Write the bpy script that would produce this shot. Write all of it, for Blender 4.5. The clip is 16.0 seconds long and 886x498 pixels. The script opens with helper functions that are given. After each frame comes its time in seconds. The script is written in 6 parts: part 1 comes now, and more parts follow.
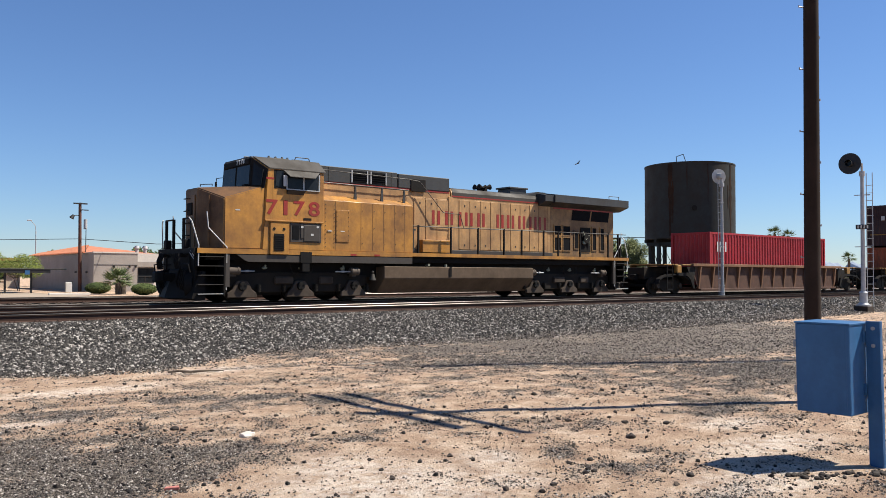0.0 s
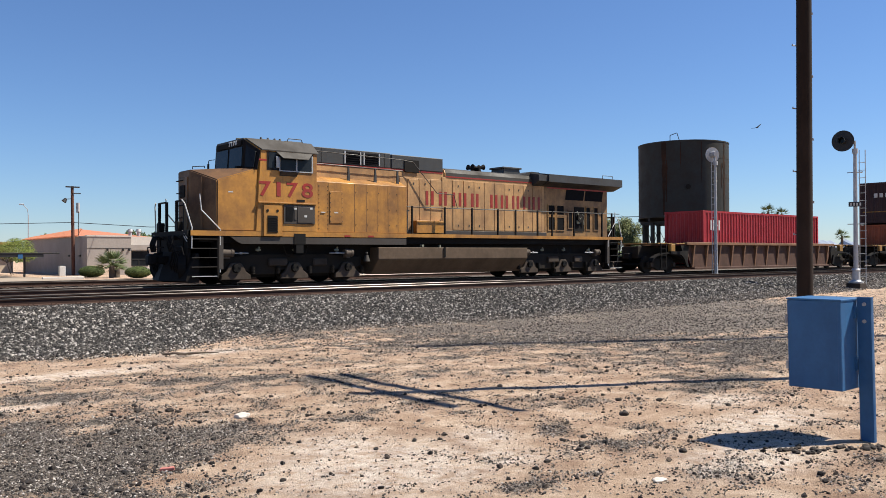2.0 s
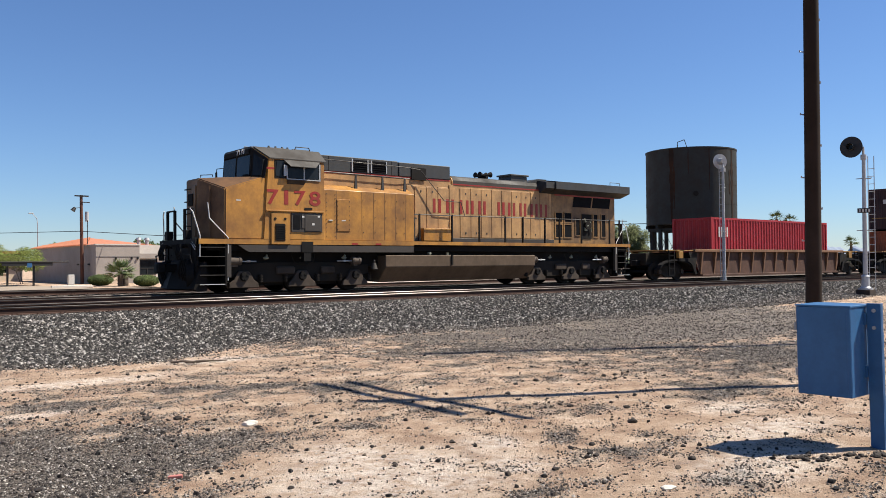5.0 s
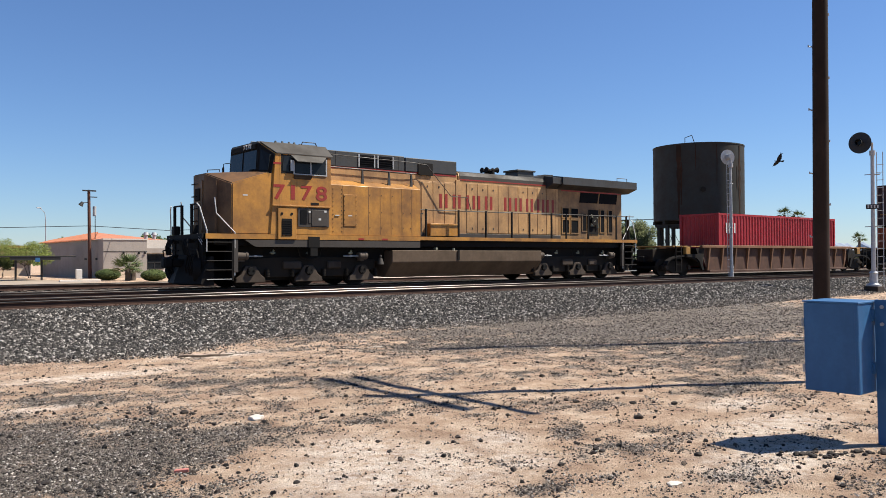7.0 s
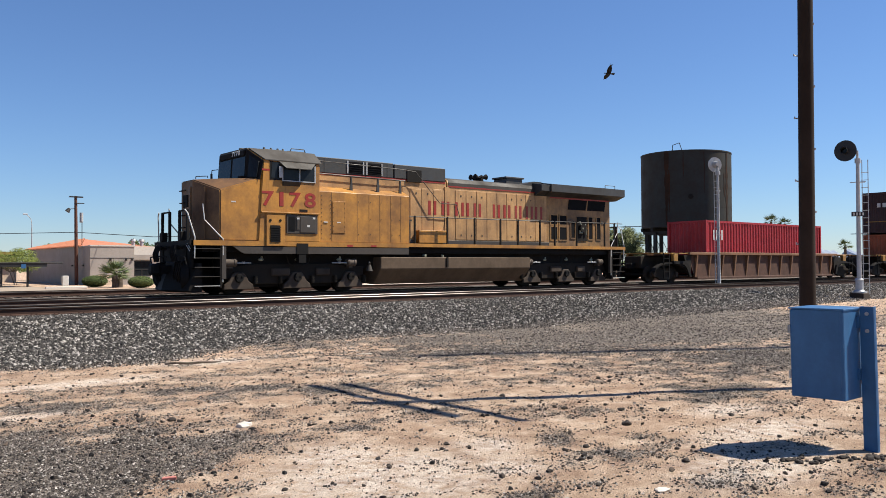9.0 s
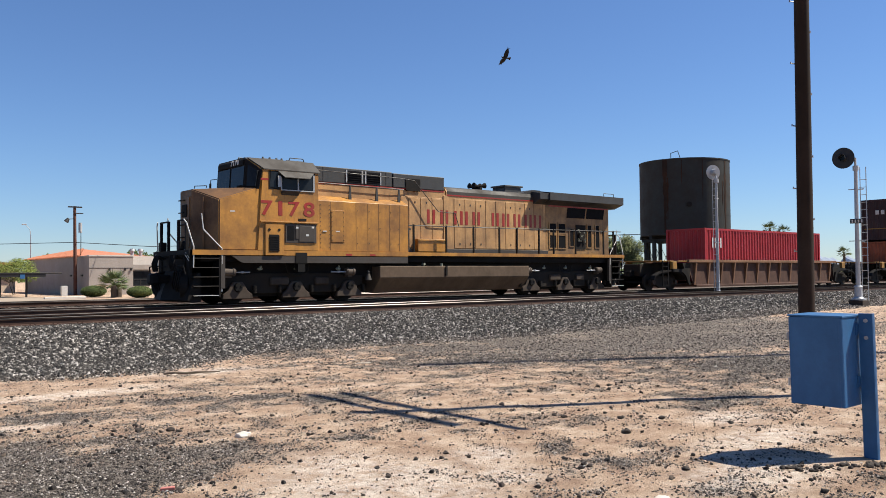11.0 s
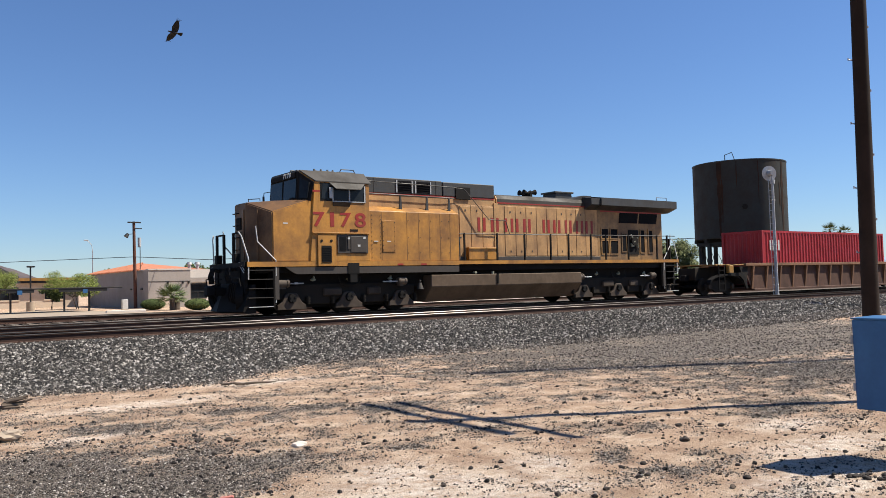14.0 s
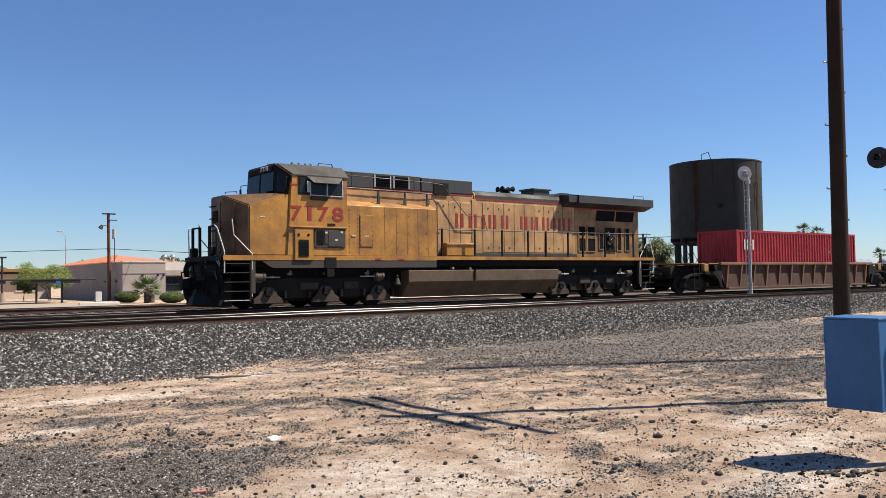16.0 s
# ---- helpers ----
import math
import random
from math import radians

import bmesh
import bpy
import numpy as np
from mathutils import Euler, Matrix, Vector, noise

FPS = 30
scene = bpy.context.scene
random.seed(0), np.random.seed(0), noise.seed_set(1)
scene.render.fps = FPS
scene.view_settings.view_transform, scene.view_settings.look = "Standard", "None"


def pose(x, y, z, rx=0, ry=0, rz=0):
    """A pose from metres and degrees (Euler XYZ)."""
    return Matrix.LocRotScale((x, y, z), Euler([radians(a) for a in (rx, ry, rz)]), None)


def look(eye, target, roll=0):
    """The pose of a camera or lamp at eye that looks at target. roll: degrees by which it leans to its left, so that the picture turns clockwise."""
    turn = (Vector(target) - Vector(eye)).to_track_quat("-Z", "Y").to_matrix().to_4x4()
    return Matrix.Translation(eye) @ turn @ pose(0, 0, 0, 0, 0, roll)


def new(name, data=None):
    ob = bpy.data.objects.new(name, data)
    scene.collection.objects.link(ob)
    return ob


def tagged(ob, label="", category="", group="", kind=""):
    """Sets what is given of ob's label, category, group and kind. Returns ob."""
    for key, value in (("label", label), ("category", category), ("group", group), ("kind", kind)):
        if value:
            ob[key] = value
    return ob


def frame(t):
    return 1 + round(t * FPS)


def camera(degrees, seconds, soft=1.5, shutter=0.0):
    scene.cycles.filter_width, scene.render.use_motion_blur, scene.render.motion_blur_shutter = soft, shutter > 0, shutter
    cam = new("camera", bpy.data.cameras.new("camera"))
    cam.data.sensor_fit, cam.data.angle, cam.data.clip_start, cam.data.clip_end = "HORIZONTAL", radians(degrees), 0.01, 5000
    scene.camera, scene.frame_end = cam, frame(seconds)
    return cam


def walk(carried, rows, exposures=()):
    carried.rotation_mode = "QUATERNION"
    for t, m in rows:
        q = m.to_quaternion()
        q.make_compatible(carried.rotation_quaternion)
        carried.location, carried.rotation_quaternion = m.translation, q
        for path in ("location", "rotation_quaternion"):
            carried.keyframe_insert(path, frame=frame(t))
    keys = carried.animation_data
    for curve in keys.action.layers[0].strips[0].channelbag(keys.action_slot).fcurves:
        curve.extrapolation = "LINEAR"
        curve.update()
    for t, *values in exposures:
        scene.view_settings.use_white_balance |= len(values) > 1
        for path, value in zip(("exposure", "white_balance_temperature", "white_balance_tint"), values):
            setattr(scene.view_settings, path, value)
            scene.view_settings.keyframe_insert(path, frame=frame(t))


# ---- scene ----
cam = camera(56.5, 16.0, soft=0.7)
# seconds, place, yaw, pitch, roll of the hand-held camera
TURNS = [
    (0, -0.016, 0.010, 1.664, -39.02, 1.77, -0.19), (0.5, -0.001, 0.016, 1.656, -39.60, 1.50, -0.05), (1, 0.004, 0.014, 1.651, -39.59, 1.08, 0.06),
    (1.5, 0.005, 0.013, 1.652, -39.44, 0.73, 0.04), (2, -0.001, 0.005, 1.652, -39.40, 0.44, 0.28), (2.5, -0.000, 0.004, 1.651, -39.39, 0.40, 0.64),
    (3, 0.002, 0.005, 1.650, -39.35, 0.58, 0.57), (3.5, 0.004, 0.005, 1.650, -39.20, 0.84, 0.45), (4, 0.001, 0.003, 1.650, -39.15, 1.01, 0.43),
    (6.5, -0.003, 0.002, 1.646, -38.39, 0.79, 0.43), (7, 0.007, 0.007, 1.646, -38.43, 0.66, 0.30), (7.5, 0.009, 0.011, 1.646, -38.69, 0.49, 0.13),
    (8, -0.000, 0.003, 1.646, -38.83, 0.58, 0.09), (8.5, -0.004, -0.003, 1.648, -39.12, 0.89, 0.18), (11, -0.002, -0.011, 1.646, -39.27, 1.73, 0.49),
    (11.5, -0.004, -0.014, 1.651, -38.58, 2.13, 0.57), (12, -0.006, -0.014, 1.651, -37.90, 2.27, 0.77), (12.5, -0.001, -0.010, 1.652, -37.40, 2.27, 0.91),
    (13, -0.000, -0.015, 1.650, -36.82, 2.25, 1.27), (13.5, -0.001, -0.009, 1.651, -36.23, 2.32, 1.44), (14, 0.001, -0.008, 1.648, -35.69, 2.36, 1.43),
    (14.5, -0.001, -0.005, 1.652, -35.48, 2.35, 1.35), (15, -0.003, -0.007, 1.654, -35.64, 2.35, 1.28), (15.5, 0.006, -0.002, 1.648, -36.15, 2.24, 1.19),
    (16, 0.010, -0.006, 1.644, -37.26, 2.03, 0.81)]
walk(cam, [(t, pose(x, y, z, 90 + p, r, w)) for t, x, y, z, w, p, r in TURNS])

# ---- light: clear noon sky and sun ----
SUN_EL, SUN_AZ = 54.0, 119.9
world = bpy.data.worlds.new("sky")
scene.world = world
world.use_nodes = True
wn = world.node_tree.nodes
sky = wn.new("ShaderNodeTexSky")
sky.sky_type = "NISHITA"
sky.sun_disc = False
sky.sun_elevation = radians(SUN_EL)
sky.sun_rotation = radians(SUN_AZ)
sky.air_density, sky.dust_density, sky.ozone_density = 1.0, 0.05, 6.0
wn["Background"].inputs["Strength"].default_value = 0.062
tint = wn.new("ShaderNodeMix")
tint.data_type, tint.blend_type = "RGBA", "MULTIPLY"
tint.inputs["Factor"].default_value = 1.0
tint.inputs["B"].default_value = (0.89, 1.0, 1.19, 1)
world.node_tree.links.new(sky.outputs[0], tint.inputs["A"])
world.node_tree.links.new(tint.outputs["Result"], wn["Background"].inputs["Color"])
sun_data = bpy.data.lights.new("sun", "SUN")
sun_data.energy, sun_data.angle, sun_data.color = 5.0, radians(0.53), (1.0, 0.94, 0.83)
sun = new("sun", sun_data)
ca, sa = math.cos(radians(SUN_EL)), math.sin(radians(SUN_EL))
sun_dir = Vector((math.sin(radians(SUN_AZ)) * ca, math.cos(radians(SUN_AZ)) * ca, sa))
sun.matrix_world = look(sun_dir * 200, (0, 0, 0))
scene.view_settings.exposure = 0.75


# ---- material helpers ----
def material(name, rough=0.7, metal=0.0):
    m = bpy.data.materials.new(name)
    m.use_nodes = True
    b = m.node_tree.nodes["Principled BSDF"]
    b.inputs["Roughness"].default_value, b.inputs["Metallic"].default_value = rough, metal
    return m, m.node_tree, b


def node(nt, kind, **inputs):
    n = nt.nodes.new(kind)
    for k, val in inputs.items():
        n.inputs[k.replace("_", " ")].default_value = val
    return n


def coords(nt, scale=(1, 1, 1)):
    g = nt.nodes.new("ShaderNodeNewGeometry")
    mp = nt.nodes.new("ShaderNodeMapping")
    mp.inputs["Scale"].default_value = scale
    nt.links.new(g.outputs["Position"], mp.inputs["Vector"])
    return mp.outputs["Vector"]


def noise_tex(nt, vec, scale, detail=5, rough=0.6):
    n = node(nt, "ShaderNodeTexNoise", Scale=scale, Detail=detail, Roughness=rough)
    nt.links.new(vec, n.inputs["Vector"])
    return n.outputs["Fac"]


def ramp(nt, fac, stops):
    r = nt.nodes.new("ShaderNodeValToRGB")
    e = r.color_ramp.elements
    while len(e) < len(stops):
        e.new(0.5)
    for el, (p, c) in zip(e, stops):
        el.position, el.color = p, (*c, 1) if len(c) == 3 else c
    nt.links.new(fac, r.inputs["Fac"])
    return r.outputs["Color"]


def grey(nt, fac, lo, hi, a=0.0, b=1.0):
    return ramp(nt, fac, [(lo, (a, a, a)), (hi, (b, b, b))])


def mix(nt, fac, a, b, mode="MIX"):
    n = nt.nodes.new("ShaderNodeMix")
    n.data_type, n.blend_type = "RGBA", mode
    for sock, val in ((n.inputs["Factor"], fac), (n.inputs["A"], a), (n.inputs["B"], b)):
        if isinstance(val, (int, float)):
            sock.default_value = val
        elif isinstance(val, tuple):
            sock.default_value = (*val, 1)
        else:
            nt.links.new(val, sock)
    return n.outputs["Result"]


def bump(nt, b, height, strength=0.3, dist=0.01):
    n = node(nt, "ShaderNodeBump", Strength=strength, Distance=dist)
    nt.links.new(height, n.inputs["Height"])
    nt.links.new(n.outputs["Normal"], b.inputs["Normal"])


def weathered(name, color, dirt=(0.07, 0.05, 0.035), amount=0.5, rough=0.55, metal=0.0, streaks=True, fine=9.0, seed=0.0, spec=0.4):
    """Paint with vertical streaks of grime, blotches and fine grain."""
    m, nt, b = material(name, rough, metal)
    v = coords(nt)
    off = node(nt, "ShaderNodeVectorMath")
    off.inputs[1].default_value = (seed, seed * 0.7, seed * 0.3)
    nt.links.new(v, off.inputs[0])
    v = off.outputs[0]
    big = noise_tex(nt, v, 0.9, 6, 0.65)
    st_map = nt.nodes.new("ShaderNodeMapping")
    st_map.inputs["Scale"].default_value = (2.0, 2.0, 0.28)
    nt.links.new(v, st_map.inputs["Vector"])
    streak = noise_tex(nt, st_map.outputs[0], 1.6, 6, 0.7)
    small = noise_tex(nt, v, fine, 6, 0.7)
    c0 = mix(nt, grey(nt, small, 0.3, 0.75), tuple(x * 0.86 for x in color), tuple(min(1, x * 1.1) for x in color))
    k = grey(nt, big, 0.40, 0.66, 0.0, amount)
    c1 = mix(nt, k, c0, dirt)
    if streaks:
        k2 = grey(nt, streak, 0.48, 0.72, 0.0, amount * 0.6)
        c1 = mix(nt, k2, c1, dirt)
    nt.links.new(c1, b.inputs["Base Color"])
    r = grey(nt, big, 0.3, 0.8, max(0.05, rough - 0.15), min(1, rough + 0.25))
    nt.links.new(r, b.inputs["Roughness"])
    b.inputs["Specular IOR Level"].default_value = spec
    bump(nt, b, small, 0.15, 0.004)
    return m


def plain(name, color, rough=0.6, metal=0.0, vary=0.25, scale=6.0):
    m, nt, b = material(name, rough, metal)
    n = noise_tex(nt, coords(nt), scale, 6, 0.65)
    c = ramp(nt, n, [(0.3, tuple(x * (1 - vary) for x in color)), (0.7, tuple(min(1, x * (1 + vary)) for x in color))])
    nt.links.new(c, b.inputs["Base Color"])
    bump(nt, b, n, 0.1, 0.003)
    return m


M = {}
M["yellow"] = weathered("loco_yellow", (0.46, 0.212, 0.038), (0.14, 0.062, 0.022), 0.75, 0.5, seed=1.0)
M["yellow_hood"] = weathered("hood_yellow_faded", (0.50, 0.285, 0.115), (0.18, 0.10, 0.05), 0.8, 0.6, seed=3.0)
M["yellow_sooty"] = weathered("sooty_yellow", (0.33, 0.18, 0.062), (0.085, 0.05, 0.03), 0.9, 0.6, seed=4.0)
# brown of the grimy nose top, also used as painted shade on its front
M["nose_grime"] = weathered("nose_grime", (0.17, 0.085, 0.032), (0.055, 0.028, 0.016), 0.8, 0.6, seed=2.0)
M["loco_grey"] = weathered("loco_grey", (0.045, 0.045, 0.043), (0.018, 0.015, 0.013), 0.6, 0.55, seed=5.0)
M["roof_dust"] = weathered("dusty_roof", (0.050, 0.043, 0.035), (0.03, 0.024, 0.018), 0.6, 0.7, seed=6.0)
M["skirt_grey"] = weathered("skirt_grey", (0.055, 0.045, 0.036), (0.03, 0.02, 0.014), 0.5, 0.6, seed=7.0)
M["tank_grey"] = weathered("fuel_tank_grime", (0.125, 0.086, 0.056), (0.05, 0.034, 0.022), 0.5, 0.7, seed=8.0, spec=0.2)
M["red"] = weathered("letter_red", (0.30, 0.022, 0.014), (0.12, 0.03, 0.02), 0.4, 0.5, streaks=False)
M["black"] = weathered("black_running_gear", (0.0065, 0.006, 0.0055), (0.018, 0.013, 0.010), 0.5, 0.8, seed=9.0, spec=0.2)
M["truck"] = weathered("dusty_cast_steel", (0.013, 0.011, 0.009), (0.035, 0.026, 0.018), 0.6, 0.8, seed=11.0, spec=0.2)
M["journal"] = weathered("dusty_journal", (0.075, 0.056, 0.042), (0.02, 0.015, 0.011), 0.55, 0.8, seed=12.0, spec=0.2)
M["brake"] = weathered("dusty_brake_steel", (0.11, 0.085, 0.066), (0.03, 0.024, 0.018), 0.5, 0.7, seed=13.0, spec=0.2)
M["seam"] = plain("grimy_seam", (0.12, 0.058, 0.024), 0.8)
M["dark_void"] = plain("dark_opening", (0.008, 0.008, 0.009), 0.8)
M["dark_void"].node_tree.nodes["Principled BSDF"].inputs["Specular IOR Level"].default_value = 0.08
M["white"] = plain("white_paint", (0.50, 0.49, 0.46), 0.5, 0, 0.12)
M["cream"] = plain("pale_green_rod", (0.24, 0.24, 0.17), 0.5)
M["container_red"] = weathered("container_red", (0.36, 0.012, 0.018), (0.14, 0.016, 0.016), 0.35, 0.5, seed=14.0)
M["container_maroon"] = weathered("container_maroon", (0.035, 0.010, 0.010), (0.025, 0.014, 0.012), 0.4, 0.6, seed=15.0)
M["container_rust"] = weathered("container_rust_red", (0.30, 0.070, 0.024), (0.10, 0.034, 0.018), 0.5, 0.65, seed=16.0)
M["well_rust"] = weathered("well_car_rust", (0.105, 0.048, 0.028), (0.035, 0.018, 0.012), 0.65, 0.8, seed=17.0)
M["well_sill"] = weathered("well_sill_tan", (0.23, 0.115, 0.058), (0.10, 0.05, 0.026), 0.6, 0.8, seed=18.0)
M["ochre"] = weathered("ochre_platform", (0.33, 0.17, 0.035), (0.12, 0.065, 0.03), 0.5, 0.7, seed=19.0)
M["tank_black"] = weathered("water_tank_black", (0.036, 0.038, 0.035), (0.042, 0.030, 0.022), 0.5, 0.75, seed=20.0, fine=4.0, spec=0.2)
M["tank_rust"] = weathered("tank_rust_scale", (0.055, 0.026, 0.015), (0.022, 0.018, 0.015), 0.8, 0.9, seed=33.0, spec=0.1)
M["galv"] = weathered("galvanised_steel", (0.42, 0.43, 0.44), (0.24, 0.22, 0.19), 0.4, 0.5, 0.15, seed=21.0)
M["signal_black"] = plain("signal_black", (0.013, 0.013, 0.014), 0.6)
M["blue"] = weathered("cabinet_blue", (0.028, 0.118, 0.27), (0.018, 0.05, 0.11), 0.3, 0.5, seed=22.0)
M["pole_wood"] = weathered("creosote_pole", (0.030, 0.018, 0.012), (0.010, 0.007, 0.005), 0.6, 0.85, seed=23.0, fine=30.0, spec=0.2)
M["pole_brown"] = weathered("brown_wood_pole", (0.13, 0.05, 0.03), (0.05, 0.025, 0.016), 0.5, 0.85, seed=24.0)
M["stucco"] = weathered("grey_stucco", (0.33, 0.29, 0.255), (0.23, 0.2, 0.17), 0.3, 0.9, seed=25.0)
M["stucco_pale"] = weathered("pale_stucco", (0.58, 0.53, 0.47), (0.42, 0.37, 0.32), 0.25, 0.9, seed=26.0)
M["cream_wall"] = weathered("cream_wall", (0.56, 0.45, 0.34), (0.38, 0.30, 0.22), 0.3, 0.9, seed=27.0)
M["rooftile"] = plain("terracotta_tile", (0.44, 0.165, 0.085), 0.85, 0, 0.25, 3.0)
M["rail_side"] = weathered("rusty_rail", (0.06, 0.027, 0.016), (0.022, 0.012, 0.009), 0.5, 0.85, seed=28.0)
M["tie"] = weathered("creosote_tie", (0.05, 0.034, 0.024), (0.02, 0.015, 0.012), 0.6, 0.9, seed=30.0, fine=20.0)
M["shelter"] = plain("dark_steel", (0.010, 0.009, 0.0085), 0.6)
M["concrete"] = plain("concrete", (0.31, 0.245, 0.18), 0.9, 0, 0.2, 0.6)
M["bark"] = plain("bark", (0.10, 0.075, 0.055), 0.95, 0, 0.3, 12.0)
m, nt, b = material("polished_rail_head", 0.33, 1.0)
b.inputs["Specular Tint"].default_value = (0.30, 0.28, 0.26, 1)
nt.links.new(ramp(nt, noise_tex(nt, coords(nt, (0.4, 8, 8)), 4), [(0.3, (0.03, 0.025, 0.022)), (0.7, (0.11, 0.10, 0.094))]), b.inputs["Base Color"])
M["rail_head"] = m
m, nt, b = material("dark_glass", 0.06)
b.inputs["Specular IOR Level"].default_value = 0.12
nt.links.new(ramp(nt, noise_tex(nt, coords(nt), 2.0), [(0.3, (0.010, 0.012, 0.014)), (0.7, (0.022, 0.026, 0.03))]), b.inputs["Base Color"])
M["glass"] = m


def leaf_material(name, lo, hi):
    m, nt, b = material(name, 0.9)
    b.inputs["Specular IOR Level"].default_value = 0.15
    g = nt.nodes.new("ShaderNodeNewGeometry")
    nt.links.new(ramp(nt, g.outputs["Random Per Island"], [(0.0, lo), (1.0, hi)]), b.inputs["Base Color"])
    return m


M["leaf"] = leaf_material("palo_verde_leaf", (0.075, 0.105, 0.02), (0.21, 0.235, 0.065))
M["leaf_dark"] = leaf_material("tree_leaf", (0.04, 0.06, 0.022), (0.11, 0.14, 0.055))
M["leaf_tree"] = leaf_material("round_tree_leaf", (0.10, 0.12, 0.05), (0.25, 0.265, 0.125))
M["hedge"] = leaf_material("hedge_leaf", (0.030, 0.044, 0.016), (0.085, 0.108, 0.035))
M["palm"] = leaf_material("palm_leaf", (0.07, 0.11, 0.04), (0.20, 0.23, 0.11))
M["feather"] = plain("dark_feather", (0.009, 0.007, 0.006), 0.9)


def stone_material(name, stops):
    m, nt, b = material(name, 0.9)
    g = nt.nodes.new("ShaderNodeNewGeometry")
    c = ramp(nt, g.outputs["Random Per Island"], stops)
    n = noise_tex(nt, coords(nt), 40.0, 4, 0.7)
    nt.links.new(mix(nt, 0.5, c, grey(nt, n, 0.2, 0.8, 0.35, 1.0), "MULTIPLY"), b.inputs["Base Color"])
    return m


M["ballast"] = stone_material("ballast_stone", [(0.0, (0.012, 0.010, 0.009)), (0.45, (0.028, 0.024, 0.020)), (0.78, (0.112, 0.098, 0.085)), (1.0, (0.56, 0.51, 0.455))])
M["pebble"] = stone_material("dark_pebble", [(0.0, (0.016, 0.013, 0.011)), (0.5, (0.082, 0.066, 0.055)), (0.85, (0.25, 0.215, 0.18)), (1.0, (0.62, 0.56, 0.50))])
M["clod"] = stone_material("dark_clod", [(0.0, (0.010, 0.008, 0.007)), (0.75, (0.036, 0.025, 0.019)), (1.0, (0.12, 0.085, 0.06))])
M["dark_rock"] = plain("dark_rock", (0.030, 0.022, 0.017), 0.9, 0, 0.5, 40.0)
M["salt_stone"] = plain("pale_stone", (0.56, 0.50, 0.43), 0.8, 0, 0.15, 30.0)
M["faded_red"] = plain("sun_faded_red", (0.46, 0.16, 0.125), 0.6, 0, 0.15, 20.0)


# patches of dark gravel on the dirt: centre, half-widths, strength (below zero: bare dirt)
PATCHES = [(1.75, 7.3, 1.35, 2.2, 1.5), (3.2, 7.35, 0.75, 0.5, 1.0), (2.5, 6.4, 0.5, 0.7, 0.9), (2.7, 10.3, 0.7, 0.45, 0.7),
           (3.6, 11.1, 0.5, 0.26, 0.9), (4.35, 10.72, 0.6, 0.28, 1.1), (5.1, 10.3, 0.55, 0.3, 1.1), (5.75, 9.4, 0.7, 0.6, 0.7),
           (11.4, 7.1, 1.9, 1.1, 1.1), (9.6, 6.0, 1.5, 0.55, 0.8), (8.9, 4.9, 0.7, 0.45, 0.7), (13.8, 7.8, 2.8, 1.5, 1.3),
           (6.9, 6.3, 0.55, 0.3, 0.75), (5.8, 5.3, 0.35, 0.3, 0.9), (5.7, 4.6, 0.35, 0.28, 0.9), (4.3, 4.15, 0.5, 0.25, 1.0), (5.4, 3.6, 0.45, 0.2, 0.7),
           (7.5, 5.8, 0.4, 0.28, 0.7), (4.6, 7.2, 0.5, 0.25, 0.6), (18.0, 12.0, 7.5, 2.4, 2.4), (19.0, 14.2, 7.5, 1.6, 2.4), (12.0, 14.0, 2.6, 0.9, 1.4), (9.0, 14.6, 1.8, 0.6, 0.7), (9.6, 8.9, 1.4, 0.7, 0.35),
           (3.75, 5.9, 0.85, 0.75, -1.0), (2.95, 5.3, 0.4, 0.4, -0.9), (3.9, 4.9, 0.5, 0.5, -0.8), (3.4, 12.4, 1.3, 0.5, -0.9), (2.0, 9.95, 0.5, 0.22, -0.8),
           (7.6, 4.35, 0.9, 0.4, -0.8), (5.0, 13.2, 1.6, 0.6, -0.6), (6.6, 8.6, 1.0, 0.5, -0.4), (5.0, 6.2, 0.5, 0.5, -0.5)]
# bleached, salty spots: centre, half-widths
PALE = [(3.7, 5.3, 0.9, 0.8), (6.3, 3.6, 0.9, 0.4), (3.85, 6.1, 0.45, 0.5), (4.2, 5.4, 0.4, 0.5), (4.7, 4.9, 0.3, 0.3), (7.5, 4.3, 0.9, 0.35), (3.4, 12.3, 1.2, 0.35), (5.9, 13.6, 0.9, 0.3), (5.1, 5.6, 0.3, 0.3), (8.4, 5.2, 0.5, 0.3), (2.1, 9.95, 0.5, 0.2)]


def gravel_amount(x, y):
    """How much dark gravel lies on the dirt, 0 to 1 (also drives the scatter of pebbles)."""
    v = 0.34 * noise.fractal((x * 0.5, y * 0.9, 3.1), 0.8, 2.0, 5) + 0.55 * noise.fractal((x * 2.4, y * 3.2, 8.0), 0.7, 2.0, 5)
    g, clear = 0.0, 0.0
    for cx, cy, rx, ry, k in PATCHES:
        d = math.hypot((x - cx) / rx, (y - cy) / ry)
        if d < 1.4:
            if k > 0:
                g = max(g, k * (1.4 - d))
            else:
                clear = min(clear, k * (1.4 - d))
    shoulder = max(0.0, min(1.0, (y - foot_of_ballast(x) + 0.25) / 0.8))
    return max(0.0, min(1.0, 0.20 + 0.15 * min(1.0, max(0.0, (y - 6.0) / 3.0)) + v + g * 0.50 + clear * 0.42 + shoulder))


def pale_amount(x, y):
    k = 0.0
    for cx, cy, rx, ry in PALE:
        d = math.hypot((x - cx) / rx, (y - cy) / ry)
        k = max(k, min(1.0, 1.5 - d))
    return max(0.0, k)


